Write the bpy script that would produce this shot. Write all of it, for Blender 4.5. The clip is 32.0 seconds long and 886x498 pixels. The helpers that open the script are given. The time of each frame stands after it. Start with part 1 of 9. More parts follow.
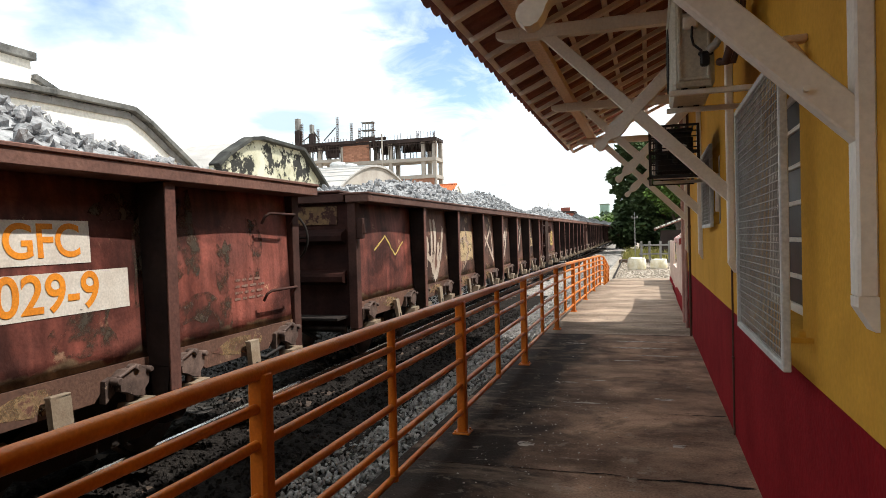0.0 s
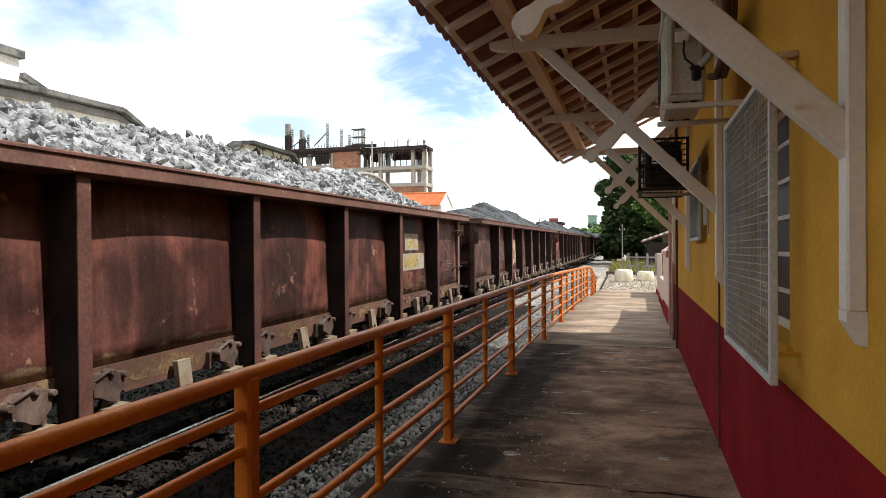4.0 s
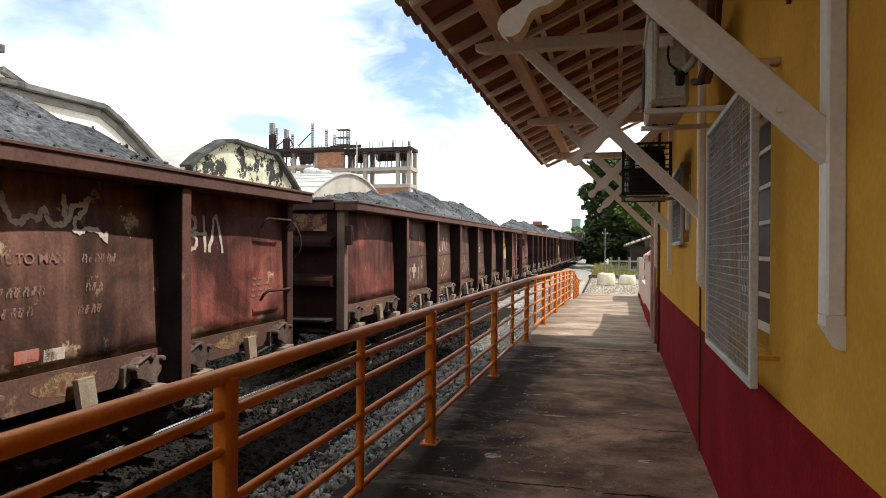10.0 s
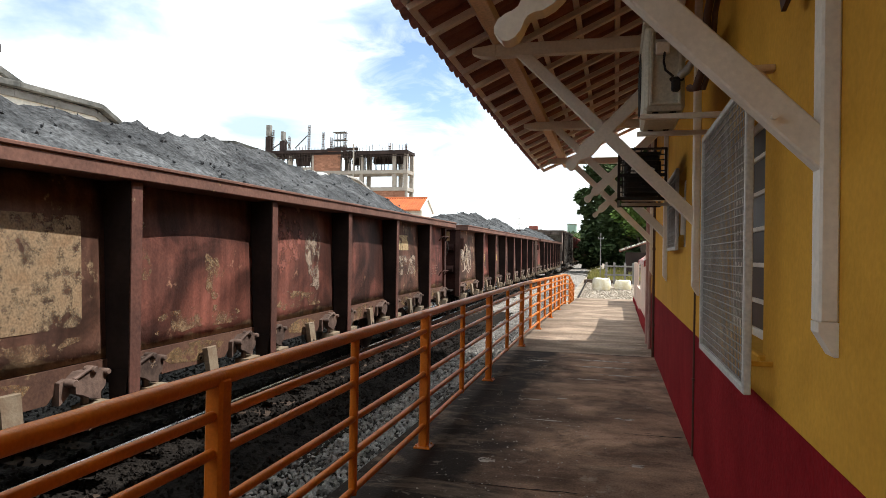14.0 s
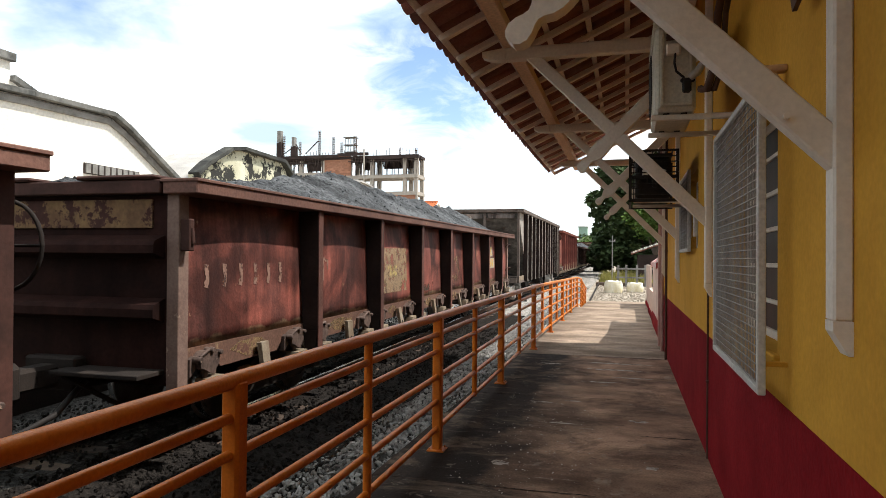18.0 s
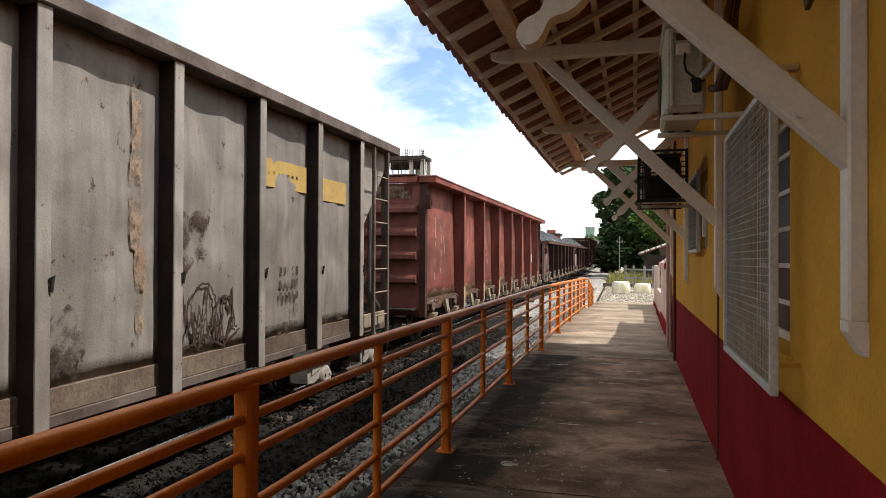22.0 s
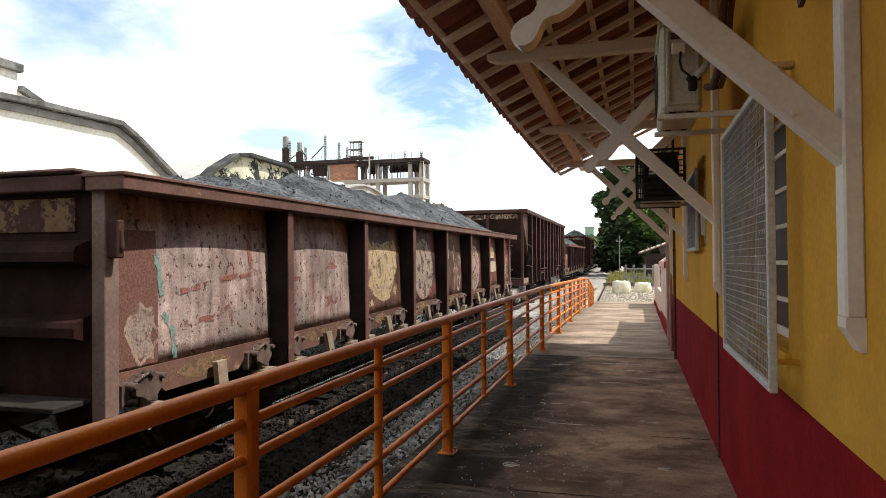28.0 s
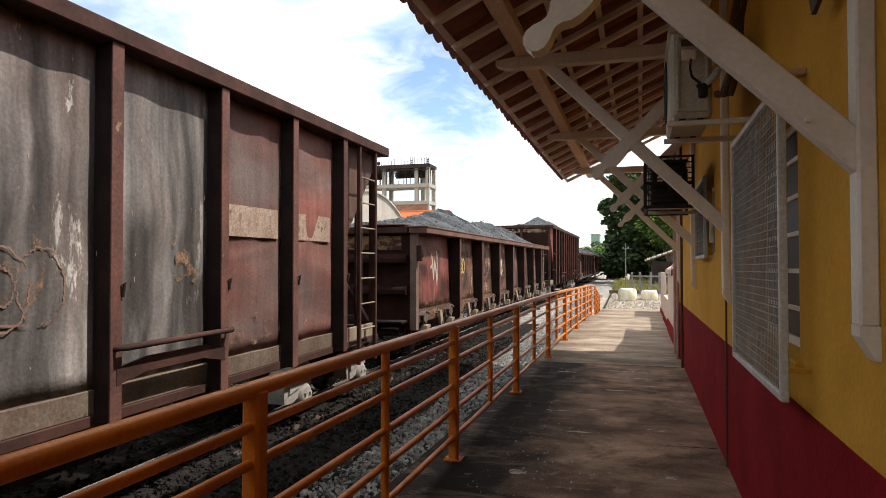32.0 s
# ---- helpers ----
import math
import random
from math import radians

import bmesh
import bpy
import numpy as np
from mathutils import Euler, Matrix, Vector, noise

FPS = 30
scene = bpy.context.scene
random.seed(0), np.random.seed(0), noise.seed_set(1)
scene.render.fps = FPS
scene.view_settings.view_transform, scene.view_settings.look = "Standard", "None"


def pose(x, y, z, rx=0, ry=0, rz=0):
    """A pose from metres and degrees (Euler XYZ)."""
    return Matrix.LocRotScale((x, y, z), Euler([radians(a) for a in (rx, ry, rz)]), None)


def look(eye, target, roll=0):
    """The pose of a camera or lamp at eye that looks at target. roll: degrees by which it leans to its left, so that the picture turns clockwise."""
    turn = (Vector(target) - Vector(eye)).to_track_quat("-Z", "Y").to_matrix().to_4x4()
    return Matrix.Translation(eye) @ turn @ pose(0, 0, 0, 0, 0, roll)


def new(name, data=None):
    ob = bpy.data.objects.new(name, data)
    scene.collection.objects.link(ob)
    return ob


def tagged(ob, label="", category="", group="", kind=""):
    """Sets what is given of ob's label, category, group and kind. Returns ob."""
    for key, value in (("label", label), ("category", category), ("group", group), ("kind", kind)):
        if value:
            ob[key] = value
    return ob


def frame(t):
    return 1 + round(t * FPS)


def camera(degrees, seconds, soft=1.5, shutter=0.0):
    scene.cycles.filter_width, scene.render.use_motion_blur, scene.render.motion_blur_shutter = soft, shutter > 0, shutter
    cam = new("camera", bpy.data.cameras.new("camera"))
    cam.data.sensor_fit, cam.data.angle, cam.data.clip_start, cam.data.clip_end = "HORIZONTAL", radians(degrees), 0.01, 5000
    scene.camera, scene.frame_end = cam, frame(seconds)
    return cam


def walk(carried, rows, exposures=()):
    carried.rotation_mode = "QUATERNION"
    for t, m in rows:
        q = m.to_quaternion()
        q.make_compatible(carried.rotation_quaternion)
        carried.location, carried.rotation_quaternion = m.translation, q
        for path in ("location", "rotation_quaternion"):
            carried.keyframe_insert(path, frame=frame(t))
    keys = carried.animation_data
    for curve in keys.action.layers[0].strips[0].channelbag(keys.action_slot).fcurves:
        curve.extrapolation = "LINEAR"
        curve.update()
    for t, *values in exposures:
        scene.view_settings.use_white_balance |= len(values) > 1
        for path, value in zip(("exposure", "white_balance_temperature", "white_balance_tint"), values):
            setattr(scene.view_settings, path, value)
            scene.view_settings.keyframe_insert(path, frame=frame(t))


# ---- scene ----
cam = camera(68.35, 32.0, soft=0.35)
PATH = [
    (0, pose(-0.001, 0.003, 1.573, 89.332, 1.308, 17.610)),
    (0.5, pose(-0.005, -0.004, 1.571, 89.562, 1.210, 17.340)),
    (1, pose(-0.004, 0.007, 1.574, 89.401, 1.334, 16.839)),
    (1.5, pose(-0.006, 0.006, 1.572, 89.539, 1.205, 16.824)),
    (2, pose(-0.009, 0.007, 1.570, 89.422, 1.023, 16.732)),
    (2.5, pose(-0.008, 0.006, 1.569, 89.679, 0.925, 16.546)),
    (4.5, pose(-0.017, 0.003, 1.568, 90.036, -0.009, 16.527)),
    (5, pose(-0.018, 0.001, 1.566, 89.987, -0.052, 16.416)),
    (5.5, pose(-0.015, 0.011, 1.567, 89.893, 0.083, 16.167)),
    (6, pose(-0.010, 0.012, 1.568, 89.970, 0.029, 16.029)),
    (6.5, pose(-0.010, 0.010, 1.569, 89.789, 0.072, 15.917)),
    (7, pose(-0.010, 0.012, 1.567, 89.950, -0.035, 15.788)),
    (7.5, pose(-0.012, 0.006, 1.566, 90.098, -0.083, 15.735)),
    (8, pose(-0.011, 0.013, 1.567, 90.014, -0.079, 15.755)),
    (8.5, pose(-0.011, 0.012, 1.566, 90.089, -0.181, 15.391)),
    (9, pose(-0.013, 0.013, 1.567, 90.271, -0.228, 15.339)),
    (9.5, pose(-0.015, 0.015, 1.566, 90.209, -0.268, 15.167)),
    (10, pose(-0.016, 0.015, 1.564, 90.216, -0.509, 15.140)),
    (10.5, pose(-0.015, 0.014, 1.564, 90.367, -0.519, 15.130)),
    (11, pose(-0.013, 0.014, 1.564, 90.401, -0.660, 14.965)),
    (11.5, pose(-0.012, 0.016, 1.566, 90.446, -0.805, 14.688)),
    (12, pose(-0.015, 0.015, 1.566, 90.418, -0.793, 14.625)),
    (12.5, pose(-0.017, 0.018, 1.563, 90.123, -0.713, 14.919)),
    (13, pose(-0.016, 0.015, 1.562, 90.271, -0.819, 14.790)),
    (13.5, pose(-0.014, 0.011, 1.563, 90.261, -1.086, 14.783)),
    (14, pose(-0.012, 0.018, 1.563, 90.535, -1.011, 14.776)),
    (14.5, pose(-0.016, 0.016, 1.561, 90.308, -1.131, 14.892)),
    (16.5, pose(-0.017, 0.007, 1.559, 90.504, -0.252, 15.823)),
    (17, pose(-0.016, 0.006, 1.559, 90.355, -0.107, 15.702)),
    (17.5, pose(-0.016, 0.002, 1.555, 90.239, -0.409, 15.871)),
    (18, pose(-0.015, -0.001, 1.557, 90.864, -0.581, 15.735)),
    (18.5, pose(-0.016, 0.003, 1.559, 90.978, -0.465, 15.614)),
    (19, pose(-0.015, 0.001, 1.559, 91.163, -0.621, 15.781)),
    (19.5, pose(-0.019, -0.002, 1.561, 91.391, -0.426, 15.828)),
    (20, pose(-0.018, 0.001, 1.559, 91.361, -0.612, 15.950)),
    (20.5, pose(-0.022, -0.001, 1.555, 91.246, -0.752, 16.176)),
    (21, pose(-0.024, 0.003, 1.557, 91.614, -0.722, 16.097)),
    (21.5, pose(-0.029, -0.004, 1.556, 91.472, -0.492, 16.214)),
    (22, pose(-0.031, -0.004, 1.556, 90.952, -0.466, 16.315)),
    (22.5, pose(-0.028, 0.006, 1.553, 90.901, -0.419, 16.374)),
    (23, pose(-0.028, -0.002, 1.555, 90.992, -0.400, 16.133)),
    (23.5, pose(-0.028, -0.004, 1.553, 91.379, -0.385, 16.158)),
    (24, pose(-0.026, 0.003, 1.555, 91.416, -0.324, 15.941)),
    (24.5, pose(-0.027, 0.005, 1.557, 91.419, -0.308, 15.930)),
    (25, pose(-0.028, 0.001, 1.556, 91.269, -0.136, 16.178)),
    (25.5, pose(-0.027, 0.000, 1.555, 91.193, 0.030, 16.066)),
    (27.5, pose(-0.020, 0.000, 1.555, 91.353, -0.124, 16.131)),
    (28, pose(-0.022, -0.006, 1.555, 91.110, 0.297, 16.328)),
    (28.5, pose(-0.023, -0.008, 1.553, 91.142, 0.148, 16.213)),
    (29, pose(-0.024, -0.000, 1.552, 91.266, 0.186, 16.187)),
    (29.5, pose(-0.029, -0.008, 1.554, 91.687, 0.041, 16.371)),
    (30, pose(-0.031, -0.006, 1.555, 91.882, 0.089, 16.436)),
    (30.5, pose(-0.036, -0.009, 1.554, 91.832, -0.182, 16.601)),
    (31, pose(-0.036, -0.001, 1.553, 92.229, -0.265, 16.564)),
    (31.5, pose(-0.037, 0.003, 1.551, 91.882, -0.169, 16.749)),
    (32, pose(-0.039, -0.007, 1.552, 91.643, -0.145, 16.807)),
]
walk(cam, PATH)

# ---- light ----
SUN = Vector((0.64, 0.15, 1.0)).normalized()
world = bpy.data.worlds.new("world")
scene.world = world
world.use_nodes = True
wn, wl = world.node_tree.nodes, world.node_tree.links
wn.clear()
w_out = wn.new("ShaderNodeOutputWorld")
w_bg = wn.new("ShaderNodeBackground")
w_sky = wn.new("ShaderNodeTexSky")
w_sky.sky_type, w_sky.sun_disc = "NISHITA", False
w_sky.sun_elevation = math.asin(SUN.z)
w_sky.sun_rotation = math.atan2(SUN.x, SUN.y)
w_sky.air_density, w_sky.dust_density = 1.0, 0.3
w_tc = wn.new("ShaderNodeTexCoord")
w_map = wn.new("ShaderNodeMapping")
w_map.inputs["Scale"].default_value = (1.0, 1.0, 2.6)
w_map.inputs["Location"].default_value = (0.35, 0.1, 0.0)
w_noise = wn.new("ShaderNodeTexNoise")
w_noise.inputs["Scale"].default_value, w_noise.inputs["Detail"].default_value = 2.3, 9.0
w_noise.inputs["Roughness"].default_value, w_noise.inputs["Distortion"].default_value = 0.55, 0.25
w_ramp = wn.new("ShaderNodeValToRGB")
w_ramp.color_ramp.elements[0].position, w_ramp.color_ramp.elements[1].position = 0.30, 0.50
w_noise2 = wn.new("ShaderNodeTexNoise")
w_noise2.inputs["Scale"].default_value, w_noise2.inputs["Detail"].default_value = 4.0, 7.0
w_noise2.inputs["Distortion"].default_value = 0.5
w_soft = wn.new("ShaderNodeMapRange")
w_soft.inputs["From Min"].default_value, w_soft.inputs["From Max"].default_value = 0.36, 0.60
w_cl = wn.new("ShaderNodeMix")
w_cl.data_type = "RGBA"
w_cl.inputs["A"].default_value = (3.3, 4.15, 4.55, 1)
w_cl.inputs["B"].default_value = (7.4, 7.5, 7.5, 1)
w_mix = wn.new("ShaderNodeMix")
w_mix.data_type = "RGBA"
wl.new(w_tc.outputs["Generated"], w_map.inputs["Vector"])
wl.new(w_map.outputs["Vector"], w_noise.inputs["Vector"])
wl.new(w_map.outputs["Vector"], w_noise2.inputs["Vector"])
wl.new(w_noise.outputs["Fac"], w_ramp.inputs["Fac"])
wl.new(w_noise2.outputs["Fac"], w_soft.inputs["Value"])
wl.new(w_soft.outputs["Result"], w_cl.inputs["Factor"])
w_gain = wn.new("ShaderNodeVectorMath")
w_gain.operation = "SCALE"
w_gain.inputs["Scale"].default_value = 0.95
wl.new(w_sky.outputs["Color"], w_gain.inputs[0])
wl.new(w_gain.outputs["Vector"], w_mix.inputs["A"])
wl.new(w_cl.outputs["Result"], w_mix.inputs["B"])
# the clouds break up round one quarter of the sky
w_dot = wn.new("ShaderNodeVectorMath")
w_dot.operation = "DOT_PRODUCT"
w_dot.inputs[1].default_value = Vector((-0.275, 0.917, 0.265)).normalized()
wl.new(w_tc.outputs["Generated"], w_dot.inputs[0])
w_gap = wn.new("ShaderNodeMapRange")
w_gap.inputs["From Min"].default_value, w_gap.inputs["From Max"].default_value = 0.980, 0.9990
w_gap.inputs["To Min"].default_value, w_gap.inputs["To Max"].default_value = 1.0, 0.0
wl.new(w_dot.outputs["Value"], w_gap.inputs["Value"])
w_fine = wn.new("ShaderNodeTexNoise")
w_fine.inputs["Scale"].default_value, w_fine.inputs["Detail"].default_value = 9.0, 9.0
w_fine.inputs["Roughness"].default_value, w_fine.inputs["Distortion"].default_value = 0.6, 0.6
wl.new(w_map.outputs["Vector"], w_fine.inputs["Vector"])
w_add = wn.new("ShaderNodeMath")
w_add.operation = "ADD"
wl.new(w_gap.outputs["Result"], w_add.inputs[0])
wl.new(w_fine.outputs["Fac"], w_add.inputs[1])
w_edge = wn.new("ShaderNodeMapRange")
w_edge.inputs["From Min"].default_value, w_edge.inputs["From Max"].default_value = 0.48, 0.93
wl.new(w_add.outputs["Value"], w_edge.inputs["Value"])
w_both = wn.new("ShaderNodeMath")
w_both.operation = "MINIMUM"
wl.new(w_edge.outputs["Result"], w_both.inputs[0])
wl.new(w_ramp.outputs["Color"], w_both.inputs[1])
wl.new(w_both.outputs["Value"], w_mix.inputs["Factor"])
wl.new(w_mix.outputs["Result"], w_bg.inputs["Color"])
w_bg.inputs["Strength"].default_value = 0.205
wl.new(w_bg.outputs["Background"], w_out.inputs["Surface"])

sun = new("sun", bpy.data.lights.new("sun", "SUN"))
sun.data.energy, sun.data.angle, sun.data.color = 5.0, radians(0.6), (1.0, 0.96, 0.9)
sun.matrix_world = look(SUN * 60, (0, 0, 0))
scene.view_settings.exposure = 0.2


# ---- materials ----
def mat(name, c1, c2=None, scale=4.0, rough=0.75, metal=0.0, bump=0.25, fine=60.0, c3=None, chip=0.62, chip_scale=2.5,
        stretch=(1, 1, 1), vary=0.0, gloss_vary=0.15, contrast=0.18, bump_dist=0.01, band=None, streak=0.0, worn=None, spec=0.22, blotch=0.0):
    """A painted or weathered surface: two tones, chips of a third, fine grain and relief."""
    m = bpy.data.materials.new(name)
    m.use_nodes = True
    n, l = m.node_tree.nodes, m.node_tree.links
    b = n["Principled BSDF"]
    tc, mp = n.new("ShaderNodeTexCoord"), n.new("ShaderNodeMapping")
    mp.inputs["Scale"].default_value = stretch
    l.new(tc.outputs["Object"], mp.inputs["Vector"])
    info = n.new("ShaderNodeObjectInfo")
    shift = n.new("ShaderNodeVectorMath")
    shift.operation = "MULTIPLY_ADD"
    shift.inputs[1].default_value = (1, 1, 1)
    mul = n.new("ShaderNodeMath")
    mul.operation = "MULTIPLY"
    mul.inputs[1].default_value = 37.0 if vary else 0.0
    l.new(info.outputs["Random"], mul.inputs[0])
    l.new(mp.outputs["Vector"], shift.inputs[0])
    l.new(mul.outputs["Value"], shift.inputs[2])
    big = n.new("ShaderNodeTexNoise")
    big.inputs["Scale"].default_value, big.inputs["Detail"].default_value = scale, 7.0
    big.inputs["Roughness"].default_value = 0.62
    small = n.new("ShaderNodeTexNoise")
    small.inputs["Scale"].default_value, small.inputs["Detail"].default_value = fine, 4.0
    l.new(shift.outputs["Vector"], big.inputs["Vector"])
    l.new(tc.outputs["Object"], small.inputs["Vector"])
    ramp = n.new("ShaderNodeMapRange")
    ramp.inputs["From Min"].default_value, ramp.inputs["From Max"].default_value = 0.38, 0.64
    l.new(big.outputs["Fac"], ramp.inputs["Value"])
    mix = n.new("ShaderNodeMix")
    mix.data_type = "RGBA"
    mix.inputs["A"].default_value = (*c1, 1)
    mix.inputs["B"].default_value = (*(c2 or [c * 0.8 for c in c1]), 1)
    l.new(ramp.outputs["Result"], mix.inputs["Factor"])
    col = mix.outputs["Result"]
    if c3:
        ch = n.new("ShaderNodeTexNoise")
        ch.inputs["Scale"].default_value, ch.inputs["Detail"].default_value = chip_scale, 12.0
        ch.inputs["Roughness"].default_value = 0.72
        l.new(shift.outputs["Vector"], ch.inputs["Vector"])
        st = n.new("ShaderNodeMapRange")
        st.inputs["From Min"].default_value, st.inputs["From Max"].default_value = chip, chip + 0.035
        l.new(ch.outputs["Fac"], st.inputs["Value"])
        mix3 = n.new("ShaderNodeMix")
        mix3.data_type = "RGBA"
        mix3.inputs["B"].default_value = (*c3, 1)
        l.new(col, mix3.inputs["A"])
        l.new(st.outputs["Result"], mix3.inputs["Factor"])
        col = mix3.outputs["Result"]
    if band:
        # dust and old paint left in a ragged strip between two heights
        z0, z1, bc = band
        sep = n.new("ShaderNodeSeparateXYZ")
        l.new(tc.outputs["Object"], sep.inputs["Vector"])
        rag = n.new("ShaderNodeTexNoise")
        rag.inputs["Scale"].default_value, rag.inputs["Detail"].default_value = 3.5, 9.0
        l.new(shift.outputs["Vector"], rag.inputs["Vector"])
        edge = n.new("ShaderNodeMath")
        edge.operation = "MULTIPLY_ADD"
        edge.inputs[1].default_value = 0.24
        l.new(rag.outputs["Fac"], edge.inputs[0])
        l.new(sep.outputs["Z"], edge.inputs[2])
        bf = n.new("ShaderNodeMapRange")
        bf.inputs["From Min"].default_value, bf.inputs["From Max"].default_value = z1 + 0.135, z1 + 0.105
        l.new(edge.outputs["Value"], bf.inputs["Value"])
        mb_ = n.new("ShaderNodeMix")
        mb_.data_type = "RGBA"
        mb_.inputs["B"].default_value = (*bc, 1)
        l.new(col, mb_.inputs["A"])
        l.new(bf.outputs["Result"], mb_.inputs["Factor"])
        col = mb_.outputs["Result"]
    hsv = n.new("ShaderNodeHueSaturation")
    val = n.new("ShaderNodeMapRange")
    val.inputs["From Min"].default_value, val.inputs["From Max"].default_value = 0.25, 0.75
    val.inputs["To Min"].default_value, val.inputs["To Max"].default_value = 1 - contrast, 1 + contrast
    l.new(small.outputs["Fac"], val.inputs["Value"])
    out = val.outputs["Result"]
    if vary:
        vr = n.new("ShaderNodeMapRange")
        vr.inputs["To Min"].default_value, vr.inputs["To Max"].default_value = 1 - vary, 1 + vary
        l.new(info.outputs["Random"], vr.inputs["Value"])
        both = n.new("ShaderNodeMath")
        both.operation = "MULTIPLY"
        l.new(out, both.inputs[0])
        l.new(vr.outputs["Result"], both.inputs[1])
        out = both.outputs["Value"]
    if streak:
        sm = n.new("ShaderNodeMapping")
        sm.inputs["Scale"].default_value = (3.0, 7.0, 0.55)
        l.new(tc.outputs["Object"], sm.inputs["Vector"])
        sn = n.new("ShaderNodeTexNoise")
        sn.inputs["Scale"].default_value, sn.inputs["Detail"].default_value = 1.6, 6.0
        l.new(sm.outputs["Vector"], sn.inputs["Vector"])
        sv = n.new("ShaderNodeMapRange")
        sv.inputs["From Min"].default_value, sv.inputs["From Max"].default_value = 0.32, 0.68
        sv.inputs["To Min"].default_value, sv.inputs["To Max"].default_value = 1 - streak, 1 + streak
        l.new(sn.outputs["Fac"], sv.inputs["Value"])
        sx = n.new("ShaderNodeMath")
        sx.operation = "MULTIPLY"
        l.new(out, sx.inputs[0])
        l.new(sv.outputs["Result"], sx.inputs[1])
        out = sx.outputs["Value"]
    if blotch:
        bn = n.new("ShaderNodeTexNoise")
        bn.inputs["Scale"].default_value, bn.inputs["Detail"].default_value = 1.15, 5.0
        bn.inputs["Distortion"].default_value = 1.2
        l.new(shift.outputs["Vector"], bn.inputs["Vector"])
        bv = n.new("ShaderNodeMapRange")
        bv.inputs["From Min"].default_value, bv.inputs["From Max"].default_value = 0.40, 0.62
        bv.inputs["To Min"].default_value, bv.inputs["To Max"].default_value = 1 - blotch, 1 + blotch * 0.7
        l.new(bn.outputs["Fac"], bv.inputs["Value"])
        bm_ = n.new("ShaderNodeMath")
        bm_.operation = "MULTIPLY"
        l.new(out, bm_.inputs[0])
        l.new(bv.outputs["Result"], bm_.inputs[1])
        out = bm_.outputs["Value"]
    if worn is not None:
        wt = n.new("ShaderNodeTexNoise")
        wt.inputs["Scale"].default_value, wt.inputs["Detail"].default_value = 5.0, 12.0
        wt.inputs["Roughness"].default_value = 0.7
        l.new(shift.outputs["Vector"], wt.inputs["Vector"])
        wa = n.new("ShaderNodeMapRange")
        wa.inputs["From Min"].default_value, wa.inputs["From Max"].default_value = worn - 0.07, worn + 0.07
        l.new(wt.outputs["Fac"], wa.inputs["Value"])
        l.new(wa.outputs["Result"], b.inputs["Alpha"])
    l.new(out, hsv.inputs["Value"])
    l.new(col, hsv.inputs["Color"])
    l.new(hsv.outputs["Color"], b.inputs["Base Color"])
    rr = n.new("ShaderNodeMapRange")
    rr.inputs["To Min"].default_value, rr.inputs["To Max"].default_value = max(0.03, rough - gloss_vary), min(1, rough + gloss_vary)
    l.new(big.outputs["Fac"], rr.inputs["Value"])
    l.new(rr.outputs["Result"], b.inputs["Roughness"])
    b.inputs["Metallic"].default_value = metal
    b.inputs["Specular IOR Level"].default_value = 0.5 if metal > 0.3 else spec
    if bump:
        add = n.new("ShaderNodeMath")
        add.operation = "ADD"
        l.new(small.outputs["Fac"], add.inputs[0])
        l.new(big.outputs["Fac"], add.inputs[1])
        bp = n.new("ShaderNodeBump")
        bp.inputs["Strength"].default_value, bp.inputs["Distance"].default_value = bump, bump_dist
        l.new(add.outputs["Value"], bp.inputs["Height"])
        l.new(bp.outputs["Normal"], b.inputs["Normal"])
    return m


M_CONC = mat("platform_concrete", (0.42, 0.265, 0.18), (0.165, 0.10, 0.069), 1.3, 0.78, bump=0.55, fine=60, c3=(0.33, 0.27, 0.22), chip=0.64,
             chip_scale=3.4, blotch=0.28, stretch=(0.8, 1.1, 1), contrast=0.32, gloss_vary=0.15, spec=0.04)
M_CONCPALE = mat("dusty_pale_concrete", (0.36, 0.275, 0.205), (0.20, 0.148, 0.108), 1.1, 0.8, bump=0.5, fine=26, c3=(0.38, 0.31, 0.245), chip=0.62,
                 chip_scale=2.8, blotch=0.2, spec=0.06, stretch=(0.6, 1.25, 1), contrast=0.4)


